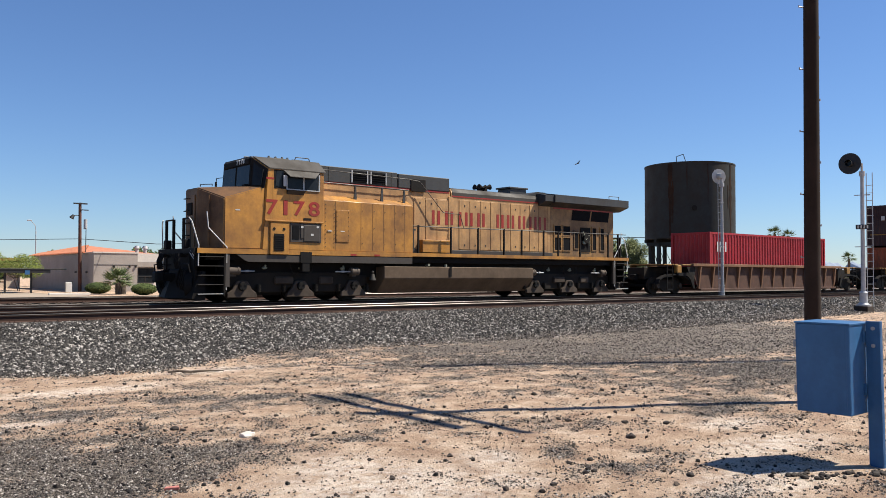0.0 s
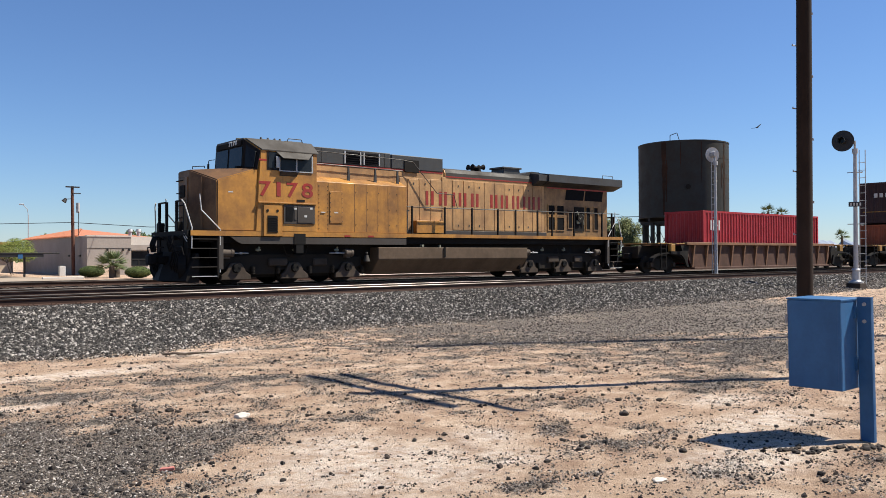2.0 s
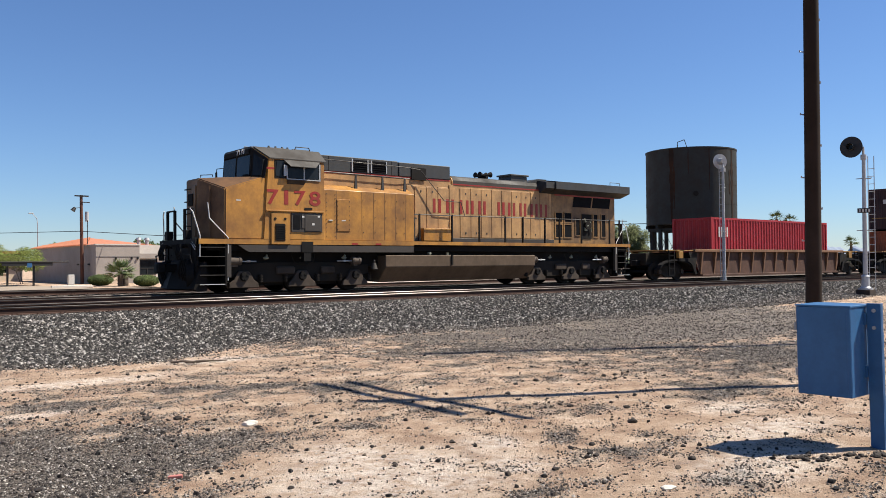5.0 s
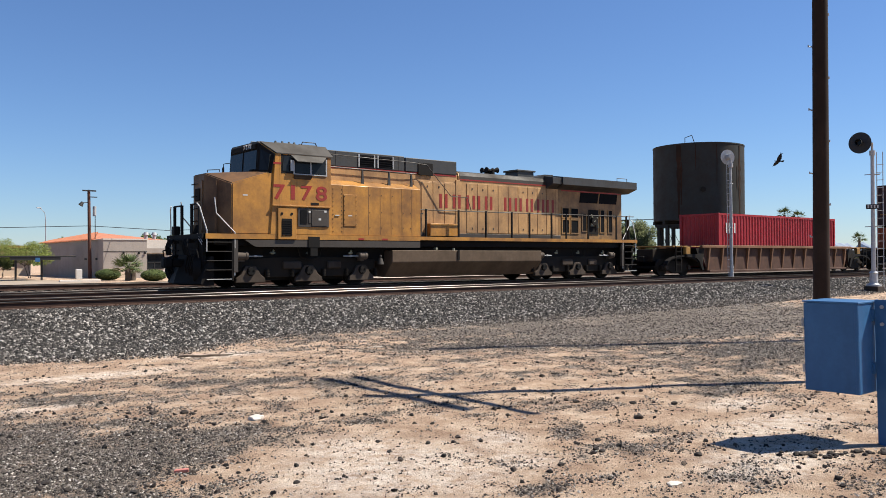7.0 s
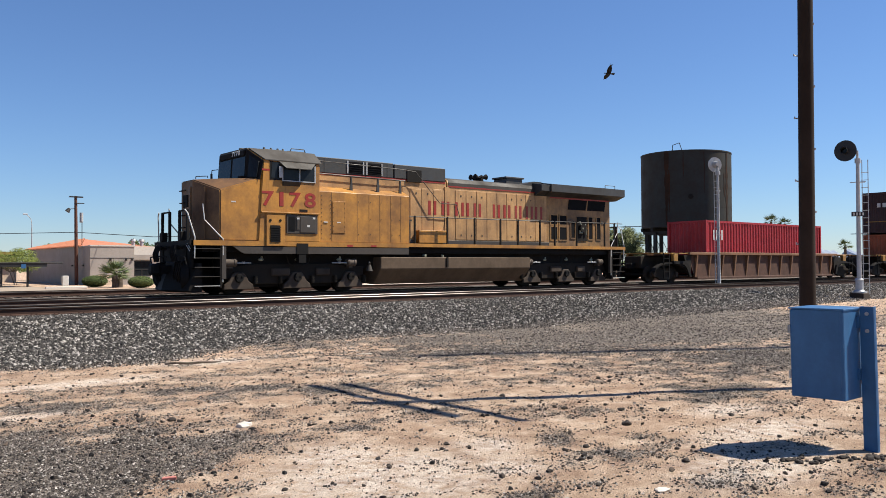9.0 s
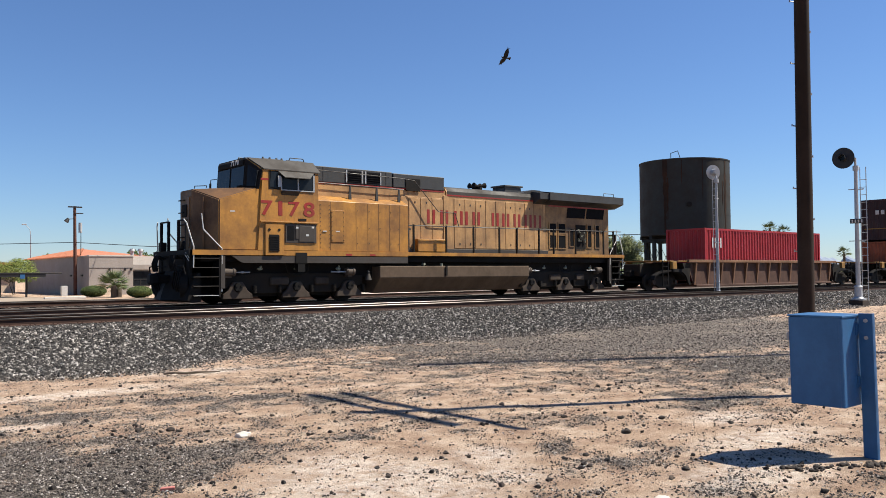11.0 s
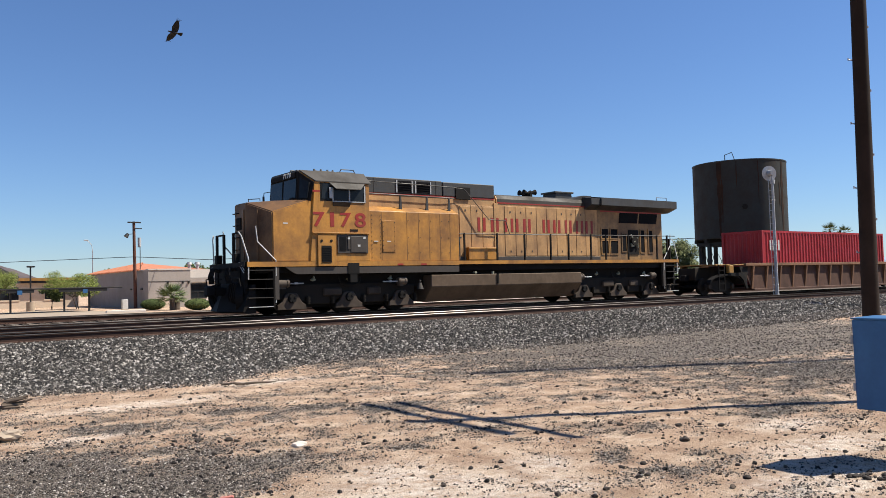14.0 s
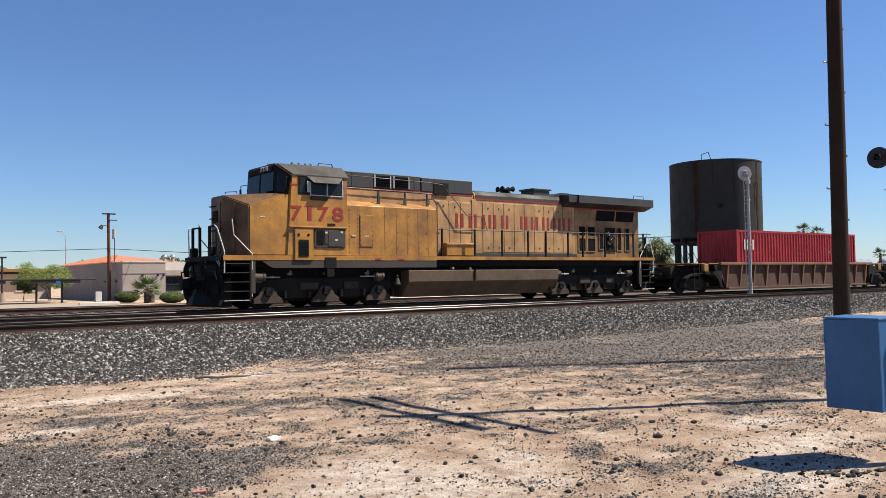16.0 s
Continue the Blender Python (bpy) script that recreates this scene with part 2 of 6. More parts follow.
def foot_of_ballast(x):
    """Where the stones of the embankment end on the dirt."""
    y = float(np.interp(x, (-10, 2.8, 4.4, 5.4, 6.9, 7.6, 10.2, 13.0, 20.0, 40.0), (14.6, 14.5, 14.0, 14.2, 15.1, 15.35, 15.4, 15.0, 15.2, 16.0)))
    return y + 0.12 * noise.noise((x * 1.3, 1.0, 7.0)) + 0.08 * noise.noise((x * 4.0, 2.0, 7.0))


# ---- mesh helpers ----
def box(bm, x0, x1, y0, y1, z0, z1, bevel=0.0):
    v = [bm.verts.new(p) for p in ((x0, y0, z0), (x1, y0, z0), (x1, y1, z0), (x0, y1, z0), (x0, y0, z1), (x1, y0, z1), (x1, y1, z1), (x0, y1, z1))]
    fs = [bm.faces.new([v[i] for i in q]) for q in ((3, 2, 1, 0), (4, 5, 6, 7), (0, 1, 5, 4), (1, 2, 6, 5), (2, 3, 7, 6), (3, 0, 4, 7))]
    if bevel:
        es = list({e for f in fs for e in f.edges})
        bmesh.ops.bevel(bm, geom=es, offset=bevel, segments=1, affect="EDGES")


def prism(bm, pts, axis, lo, hi, bevel=0.0):
    """A polygon swept along an axis: 'y' takes (x, z), 'x' takes (y, z), 'z' takes (x, y)."""
    def at(p, h):
        return {"y": (p[0], h, p[1]), "x": (h, p[0], p[1]), "z": (p[0], p[1], h)}[axis]
    a = [bm.verts.new(at(p, lo)) for p in pts]
    c = [bm.verts.new(at(p, hi)) for p in pts]
    n = len(pts)
    fs = [bm.faces.new(a), bm.faces.new(c[::-1])]
    for i in range(n):
        fs.append(bm.faces.new((a[i], c[i], c[(i + 1) % n], a[(i + 1) % n])))
    bmesh.ops.recalc_face_normals(bm, faces=fs)
    if bevel:
        bmesh.ops.bevel(bm, geom=list({e for f in fs for e in f.edges}), offset=bevel, segments=1, affect="EDGES")


def rod(bm, p0, p1, r0, r1=None, seg=8, cap=True):
    p0, p1 = Vector(p0), Vector(p1)
    d = p1 - p0
    r1 = r0 if r1 is None else r1
    q = d.to_track_quat("Z", "Y").to_matrix()
    rings = []
    for p, r in ((p0, r0), (p1, r1)):
        rings.append([bm.verts.new(p + q @ Vector((math.cos(2 * math.pi * i / seg) * r, math.sin(2 * math.pi * i / seg) * r, 0))) for i in range(seg)])
    for i in range(seg):
        f = bm.faces.new((rings[0][i], rings[0][(i + 1) % seg], rings[1][(i + 1) % seg], rings[1][i]))
        f.smooth = seg > 7
    if cap:
        for f in (bm.faces.new(rings[0][::-1]), bm.faces.new(rings[1])):
            for e in f.edges:
                e.smooth = False


def tube(bm, pts, r, seg=6):
    for a, c in zip(pts, pts[1:]):
        rod(bm, a, c, r, r, seg)


def ball(bm, c, rx, ry, rz, u=10, v=6):
    m = Matrix.Translation(c) @ Matrix.Diagonal((rx, ry, rz, 1))
    got = bmesh.ops.create_uvsphere(bm, u_segments=u, v_segments=v, radius=1, matrix=m)
    for f in {f for vv in got["verts"] for f in vv.link_faces}:
        f.smooth = True


def pane(bm, quad, depth):
    a = [bm.verts.new(p) for p in quad]
    c = [bm.verts.new((p[0] + depth[0], p[1] + depth[1], p[2] + depth[2])) for p in quad]
    bm.faces.new(a)
    bm.faces.new(c[::-1])
    n = len(quad)
    for i in range(n):
        bm.faces.new((a[i], c[i], c[(i + 1) % n], a[(i + 1) % n]))
    bmesh.ops.recalc_face_normals(bm, faces=bm.faces)


def thing(name, at, label, category, group="", kind=""):
    e = new(name)
    e.location = at
    e.empty_display_size = 0.2
    return tagged(e, label, category, group, kind)


def world_place(ob):
    p = Vector()
    while ob:
        p += ob.location
        ob = ob.parent
    return p


def mesh_of(name, bm, mat, shift=(0, 0, 0)):
    me = bpy.data.meshes.new(name)
    bmesh.ops.translate(bm, verts=bm.verts, vec=-Vector(shift))
    bm.to_mesh(me)
    bm.free()
    for mm in (mat if isinstance(mat, (list, tuple)) else [mat]):
        me.materials.append(mm)
    return me


def part(name, bm, mat, parent, label=""):
    """One mesh, given in world metres, under a thing or a part."""
    o = world_place(parent)
    ob = new(name, mesh_of(name, bm, mat, o))
    ob.parent = parent
    return tagged(ob, label)


def solo(name, bm, mat, label, category, kind="", at=None, group=""):
    """A thing of one mesh, given in world metres."""
    at = at or (0, 0, 0)
    ob = new(name, mesh_of(name, bm, mat, at))
    ob.location = at
    return tagged(ob, label, category, group, kind)


def B():
    return bmesh.new()


def boxpart(name, dims, mat, parent, label="", bevel=0.0):
    bm = B()
    box(bm, *dims, bevel)
    return part(name, bm, mat, parent, label)


def quick_mesh(name, verts, faces, mat):
    me = bpy.data.meshes.new(name)
    me.from_pydata(verts, [], faces)
    me.materials.append(mat)
    return me


def bars(bm, x0, x1, z0, z1, y, strokes, thick=0.004):
    """Upright bars that stand in for writing, on a face that looks towards -y."""
    w = (x1 - x0) / (strokes * 2 - 1)
    for i in range(strokes):
        box(bm, x0 + 2 * i * w, x0 + (2 * i + 1) * w, y - thick, y, z0, z1)


# ---- ground ----
RAIL = 0.72
NEAR_TRACK, LOCO_TRACK, FAR_TRACK = 21.45, 25.95, 34.6


def ground_height(x, y):
    prof = [(-9e9, 0.0), (13.6, 0.0), (15.5, 0.08), (17.4, 0.22), (19.6, 0.51), (28.6, 0.50), (31.0, 0.38), (32.6, 0.5), (36.6, 0.5), (41.0, 0.15), (50.0, 0.0), (9e9, 0.0)]
    for (a, za), (c, zc) in zip(prof, prof[1:]):
        if a <= y < c:
            z = za + (zc - za) * (y - a) / (c - a)
            break
    if -6 < x < 40 and 1 < y < 20:
        k = 1.0 if y < 17 else max(0, (20 - y) / 3)
        z += k * (0.018 * noise.noise((x * 0.6, y * 0.6, 0.0)) + 0.012 * noise.noise((x * 2.1, y * 2.1, 5.0)) + 0.009 * noise.noise((x * 6, y * 6, 9.0)))
    return z


def build_ground():
    def steps(edges):
        out = []
        for a, c, s in edges:
            n = max(1, round((c - a) / s))
            out += [a + (c - a) * i / n for i in range(n)]
        return out + [edges[-1][1]]
    xs = steps([(-3500, -200, 800), (-200, -10, 40), (-10, -2, 1), (-2, 20, 0.14), (20, 40, 0.5), (40, 120, 8), (120, 400, 70), (400, 3500, 800)])
    ys = steps([(-3500, -200, 800), (-200, -4, 40), (-4, 2, 1.0), (2, 19.6, 0.14), (19.6, 50, 1.0), (50, 200, 15), (200, 3500, 600)])
    verts = [(x, y, ground_height(x, y)) for y in ys for x in xs]
    n = len(xs)
    faces = [(j * n + i, j * n + i + 1, (j + 1) * n + i + 1, (j + 1) * n + i) for j in range(len(ys) - 1) for i in range(n - 1)]
    m, nt, b = material("desert_ground", 0.95)
    v = coords(nt)
    sep = nt.nodes.new("ShaderNodeSeparateXYZ")
    nt.links.new(v, sep.inputs[0])
    big = noise_tex(nt, v, 0.45, 6, 0.6)
    mid = noise_tex(nt, v, 2.2, 7, 0.65)
    fine = noise_tex(nt, v, 38.0, 6, 0.75)
    grain = noise_tex(nt, v, 130.0, 3, 0.8)
    dirt = ramp(nt, mid, [(0.30, (0.275, 0.164, 0.102)), (0.5, (0.475, 0.325, 0.214)), (0.70, (0.67, 0.52, 0.385))])
    dirt = mix(nt, grey(nt, fine, 0.50, 0.70, 0.0, 0.6), dirt, (0.145, 0.095, 0.062))
    grav = ramp(nt, fine, [(0.32, (0.020, 0.016, 0.013)), (0.5, (0.105, 0.083, 0.065)), (0.68, (0.33, 0.27, 0.215))])
    attr = nt.nodes.new("ShaderNodeAttribute")
    attr.attribute_name = "gravel"
    edge = nt.nodes.new("ShaderNodeMath")
    edge.operation = "ADD"
    nt.links.new(attr.outputs["Fac"], edge.inputs[0])
    wob = nt.nodes.new("ShaderNodeMath")
    wob.operation = "MULTIPLY_ADD"
    nt.links.new(noise_tex(nt, v, 30.0, 7, 0.85), wob.inputs[0])
    wob.inputs[1].default_value, wob.inputs[2].default_value = 3.0, -1.5
    nt.links.new(wob.outputs[0], edge.inputs[1])
    k = grey(nt, edge.outputs[0], 0.38, 0.78)
    c = mix(nt, k, dirt, grav)
    salt = nt.nodes.new("ShaderNodeAttribute")
    salt.attribute_name = "salt"
    patchy = mix(nt, 1.0, salt.outputs["Color"], grey(nt, noise_tex(nt, v, 7.0, 6, 0.75), 0.38, 0.62), "MULTIPLY")
    c = mix(nt, mix(nt, 1.0, patchy, (0.75, 0.75, 0.75), "MULTIPLY"), c, (0.83, 0.74, 0.64))
    c = mix(nt, grey(nt, big, 0.56, 0.70, 0.0, 0.25), c, (0.56, 0.44, 0.33))
    c = mix(nt, 1.0, c, grey(nt, grain, 0.28, 0.72, 0.45, 1.4), "MULTIPLY")
    nt.links.new(c, b.inputs["Base Color"])
    bump(nt, b, mix(nt, 0.5, fine, grain), 1.0, 0.035)
    me = quick_mesh("ground", verts, faces, m)
    at = me.attributes.new("gravel", "FLOAT", "POINT")
    vals = []
    for x, y, z in verts:
        if y < 19.6 and -12 < x < 60:
            vals.append(gravel_amount(x, y))
        elif 13.5 < y < 51:
            vals.append(1.0)
        else:
            vals.append(0.15)
    at.data.foreach_set("value", vals)
    salty = me.attributes.new("salt", "FLOAT", "POINT")
    salty.data.foreach_set("value", [pale_amount(x, y) if 0 < x < 12 and 2 < y < 15 else 0.0 for x, y, z in verts])
    for p in me.polygons:
        p.use_smooth = True
    return tagged(new("ground", me), "tan desert dirt with patches of dark gravel", "ground", kind="structure")


build_ground()


def scatter(name, spots, sizes, mat, label, category, flat=0.6, seed=1, lumpy=False):
    """Many angular stones in one mesh: each a squashed, jittered octahedron, or a lumpier twelve-cornered one."""
    rng = np.random.default_rng(seed)
    n = len(spots)
    base = np.array([(1, 0, 0), (-1, 0, 0), (0, 1, 0), (0, -1, 0), (0, 0, 1), (0, 0, -1)], float)
    tris = np.array([(0, 2, 4), (2, 1, 4), (1, 3, 4), (3, 0, 4), (2, 0, 5), (1, 2, 5), (3, 1, 5), (0, 3, 5)])
    if lumpy:
        g = 1.618
        base = np.array([(-1, g, 0), (1, g, 0), (-1, -g, 0), (1, -g, 0), (0, -1, g), (0, 1, g), (0, -1, -g), (0, 1, -g), (g, 0, -1), (g, 0, 1), (-g, 0, -1), (-g, 0, 1)], float) / 1.9
        tris = np.array([(0, 11, 5), (0, 5, 1), (0, 1, 7), (0, 7, 10), (0, 10, 11), (1, 5, 9), (5, 11, 4), (11, 10, 2), (10, 7, 6), (7, 1, 8), (3, 9, 4), (3, 4, 2), (3, 2, 6), (3, 6, 8), (3, 8, 9), (4, 9, 5), (2, 4, 11), (6, 2, 10), (8, 6, 7), (9, 8, 1)])
    c0 = len(base)
    v = np.repeat(base[None], n, 0) * rng.uniform(0.65, 1.3, (n, c0, 1)) + rng.uniform(-0.24, 0.24, (n, c0, 3))
    v *= sizes[:, None, None] * np.array([1, 1, flat])
    a = rng.uniform(0, 2 * np.pi, n)
    t = rng.uniform(-0.6, 0.6, n)
    ct, st, c, s = np.cos(t), np.sin(t), np.cos(a), np.sin(a)
    x, y, z = v[..., 0].copy(), v[..., 1].copy(), v[..., 2].copy()
    x, z = x * ct[:, None] - z * st[:, None], x * st[:, None] + z * ct[:, None]
    v[..., 0], v[..., 1], v[..., 2] = x * c[:, None] - y * s[:, None], x * s[:, None] + y * c[:, None], z
    v += np.asarray(spots)[:, None, :]
    me = bpy.data.meshes.new(name)
    me.from_pydata(v.reshape(-1, 3).tolist(), [], (tris[None] + c0 * np.arange(n)[:, None, None]).reshape(-1, 3).tolist())
    me.materials.append(mat)
    return tagged(new(name, me), label, category, kind="stuff")


# ---- tracks ----
def build_track(name, yc, x0, x1, tie_x0, tie_x1, label):
    tr = thing(name, (0, yc, RAIL - 0.36), label, "railway track", kind="structure")
    for side in (-1, 1):
        y = yc + side * 0.755
        z = RAIL - 0.18
        bm = B()
        prism(bm, [(y - 0.075, z), (y + 0.075, z), (y + 0.07, z + 0.02), (y + 0.012, z + 0.035), (y + 0.010, z + 0.13), (y + 0.034, z + 0.14), (y + 0.034, z + 0.155), (y - 0.034, z + 0.155), (y - 0.034, z + 0.14), (y - 0.010, z + 0.13), (y - 0.012, z + 0.035), (y - 0.07, z + 0.02)], "x", x0, x1)
        rail = part("rail", bm, M["rail_side"], tr, "rusty steel rail with a shiny worn head")
        bm = B()
        prism(bm, [(y - 0.036, z + 0.1555), (y + 0.036, z + 0.1555), (y + 0.036, z + 0.168), (y + 0.026, z + 0.18), (y - 0.026, z + 0.18), (y - 0.036, z + 0.168)], "x", x0, x1)
        part("rail_head", bm, M["rail_head"], rail)
    bm = B()
    box(bm, -0.11, 0.11, -1.3, 1.3, -0.09, 0.09, 0.012)
    tie = mesh_of("tie", bm, M["tie"])
    bm = B()
    for s in (-1, 1):
        box(bm, -0.09, 0.09, s * 0.755 - 0.17, s * 0.755 + 0.17, 0.09, 0.105)
        for dx in (-0.05, 0.05):
            for dy in (-0.11, 0.11):
                box(bm, dx - 0.012, dx + 0.012, s * 0.755 + dy - 0.012, s * 0.755 + dy + 0.012, 0.105, 0.135)
    plate = mesh_of("tie_plate", bm, M["rail_side"])
    n = int((tie_x1 - tie_x0) / 0.52)
    for i in range(n):
        ob = new("tie", tie)
        ob.parent = tr
        ob.location = (tie_x0 + i * 0.52 + random.uniform(-0.03, 0.03), random.uniform(-0.05, 0.05), 0.085)
        ob.rotation_euler = (0, 0, radians(random.uniform(-1, 1)))
        pl = new("tie_plate", plate)
        pl.parent = ob
    return tr


build_track("track_near", NEAR_TRACK, -80, 260, 0, 75, "rusty main-line track on grey ballast")
build_track("track_loco", LOCO_TRACK, -80, 260, 2, 75, "rusty siding track under the train")
build_track("track_far", FAR_TRACK, -80, 260, 0, 30, "rusty far track behind the train")

# ---- locomotive ----
C = LOCO_TRACK
loco = thing("locomotive", (20.4, C, RAIL), "weathered yellow and grey six-axle diesel locomotive standing on track", "locomotive")


def both(fn):
    for s in (-1, 1):
        fn(s)


def lp(name, mat, fn, label="", parent=None):
    bm = B()
    fn(bm)
    return part(name, bm, M[mat] if isinstance(mat, str) else mat, parent or loco, label)


# underframe and side sills
lp("underframe", "black", lambda bm: (box(bm, 10.2, 30.85, C - 1.0, C + 1.0, 1.55, 2.3), box(bm, 10.4, 30.8, C - 1.35, C + 1.35, 2.1, 2.3)))
lp("deck", "black", lambda bm: box(bm, 9.95, 30.9, C - 1.5, C + 1.5, 2.3, 2.455))
for s in (-1, 1):
    a, c = sorted((C + s * 1.5, C + s * 1.545))
    lp("side_sill", "yellow", lambda bm: (box(bm, 10.05, 18.3, a, c, 2.30, 2.46), box(bm, 18.3, 30.9, a, c, 2.33, 2.46)), "yellow side sill stripe")
    a, c = sorted((C + s * 1.46, C + s * 1.535))
    lp("skirt", "skirt_grey", lambda bm: prism(bm, [(11.35, 2.276), (18.3, 2.276), (18.3, 2.05), (11.75, 2.05), (11.62, 2.10)], "y", a, c), "grey skirt under the cab and duct")

# cab
W = 1.55
FX, RZ, HW = 12.09, 5.47, 1.08  # windscreen plane, roof height, half-width of the flat front
cab_sec = [(C - W, 2.46), (C + W, 2.46), (C + W, 5.10), (C + HW, RZ), (C - HW, RZ), (C - W, 5.10)]


def cab_body(bm):
    prism(bm, cab_sec, "x", 12.55, 14.50, 0.015)
    v = lambda x, y, z: bm.verts.new((x, y, z))
    for s in (-1, 1):
        lo = [v((FX - 0.12), C + s * HW, 2.46), v(12.24, C + s * W, 2.46), v(12.56, C + s * W, 2.46)]
        hi = [v(FX, C + s * HW, RZ), v(12.42, C + s * W, 5.10), v(12.56, C + s * W, 5.10), v(12.56, C + s * HW, RZ)]
        bm.faces.new((lo[0], lo[1], hi[1], hi[0]))
        bm.faces.new((lo[1], lo[2], hi[2], hi[1]))
        bm.faces.new((hi[0], hi[1], hi[2], hi[3]))
    fr = [v((FX - 0.12), C - HW, 2.46), v((FX - 0.12), C + HW, 2.46), v(FX, C + HW, RZ), v(FX, C - HW, RZ), v(12.56, C + HW, RZ), v(12.56, C - HW, RZ)]
    bm.faces.new(fr[:4])
    bm.faces.new((fr[3], fr[2], fr[4], fr[5]))
    bmesh.ops.recalc_face_normals(bm, faces=bm.faces)


cab = lp("cab", "yellow", cab_body, "yellow wide-nose cab with red road number")


def cab_roof(bm):
    for s in (-1, 1):
        pane(bm, [(12.44, C + s * (W + 0.03), 5.10), (14.56, C + s * (W + 0.03), 5.10), (14.56, C + s * HW, RZ + 0.02), (FX + 0.01, C + s * HW, RZ + 0.02)], (0, 0, 0.035))
    prism(bm, [(C - HW - 0.01, RZ - 0.005), (C + HW + 0.01, RZ - 0.005), (C + HW - 0.1, RZ + 0.06), (C - HW + 0.1, RZ + 0.06)], "x", FX - 0.03, 14.55)


lp("cab_roof", "roof_dust", cab_roof, "dusty grey cab roof with sloped eaves", cab)
lp("air_conditioner", "loco_grey", lambda bm: (box(bm, 12.75, 13.55, C - 0.85, C + 0.7, RZ + 0.06, RZ + 0.11, 0.02), [rod(bm, (x, C - 0.8, RZ + 0.1), (x, C - 0.8, RZ + 0.16), 0.05, 0.03) for x in (12.8, 13.05, 13.3, 13.5)]), "low roof air conditioner", cab)
lp("roof_hatch", "loco_grey", lambda bm: box(bm, 13.75, 14.45, C - 0.7, C + 0.3, RZ + 0.06, RZ + 0.14, 0.03), "", cab)
lp("hatch_rail", "loco_grey", lambda bm: tube(bm, [(13.8, C - 0.75, RZ + 0.1), (13.85, C - 0.75, RZ + 0.21), (14.35, C - 0.75, RZ + 0.21), (14.4, C - 0.75, RZ + 0.1)], 0.016), "", cab)
lp("antenna", "loco_grey", lambda bm: tube(bm, [(12.2, C - 0.2, RZ + 0.05), (12.2, C - 0.2, RZ + 0.14), (12.5, C - 0.2, RZ + 0.15)], 0.02), "", cab)


def front_x(z):
    """How far forward the raked windscreen stands at a height."""
    return FX - 0.12 * (RZ - z) / (RZ - 2.46) * 1.6


lp("windscreen_surround", "black", lambda bm: pane(bm, [(front_x(4.5) - 0.02, C - HW, 4.50), (front_x(4.5) - 0.02, C + HW, 4.50), (FX - 0.012, C + HW, RZ), (FX - 0.012, C - HW, RZ)], (-0.02, 0, 0)), "dark windscreen surround", cab)
for s in (-1, 1):
    lp("corner_surround", "black", lambda bm: pane(bm, [(front_x(4.5) - 0.02, C + s * HW, 4.50), (12.275, C + s * (W + 0.002), 4.45), (12.405, C + s * (W + 0.002), 5.08), (FX - 0.012, C + s * HW, RZ - 0.01)], (-0.016, s * 0.006, 0)), "dark swept windscreen corner", cab)
    y0, y1 = sorted((C + s * 0.06, C + s * 1.0))
    lp("windscreen", "glass", lambda bm: pane(bm, [(front_x(4.56) - 0.042, y0, 4.56), (front_x(4.56) - 0.042, y1, 4.56), (front_x(5.24) - 0.04, y1, 5.24), (front_x(5.24) - 0.04, y0, 5.24)], (-0.01, 0, 0)), "dark windscreen pane", cab)
    lp("corner_window", "glass", lambda bm: pane(bm, [(front_x(4.56) + 0.02, C + s * 1.14, 4.56), (12.20, C + s * 1.47, 4.54), (12.29, C + s * 1.46, 5.05), (FX + 0.02, C + s * 1.14, 5.28)], (-0.03, s * 0.02, 0)), "", cab)
    lp("cab_mirror", "black", lambda bm: (tube(bm, [(12.2, C + s * 1.5, 5.05), (12.02, C + s * 1.62, 5.02), (12.0, C + s * 1.62, 4.8)], 0.014), box(bm, 11.98, 12.02, C + s * 1.62 - 0.06, C + s * 1.62 + 0.06, 4.68, 4.9, 0.01)) if s > 0 else tube(bm, [(12.28, C + s * 1.5, 5.05), (12.2, C + s * 1.56, 5.02), (12.2, C + s * 1.56, 4.9)], 0.012), "", cab)
lp("number_board", "black", lambda bm: box(bm, FX - 0.09, FX - 0.02, C - 0.95, C + 0.95, 5.28, RZ - 0.02, 0.01), "black number board above the windscreen", cab)

# nose
def nose_body(bm):
    plan = [(12.32, -1.5, 4.52), (10.93, -1.5, 4.06), (10.42, -0.55, 4.42), (10.42, 0.35, 4.42), (10.93, 1.5, 4.06), (12.32, 1.5, 4.52)]
    lo = [bm.verts.new((x, C + y, 2.46)) for x, y, z in plan]
    hi = [bm.verts.new((x, C + y, z)) for x, y, z in plan]
    rl, rr = bm.verts.new((12.32, C - 0.62, 4.60)), bm.verts.new((12.32, C + 0.62, 4.60))
    n = len(plan)
    for i in range(n - 1):
        bm.faces.new((lo[i], lo[i + 1], hi[i + 1], hi[i]))
    bm.faces.new((hi[0], hi[1], hi[2], rl))
    bm.faces.new((rl, hi[2], hi[3], rr))
    bm.faces.new((rr, hi[3], hi[4], hi[5]))
    bm.faces.new((hi[0], rl, rr, hi[5], lo[5], lo[0]))
    bm.faces.new(lo[::-1])
    bmesh.ops.recalc_face_normals(bm, faces=bm.faces)
    es = [e for e in bm.edges if e.calc_face_angle(0) > 0.5]
    bmesh.ops.bevel(bm, geom=es, offset=0.03, segments=2, affect="EDGES")


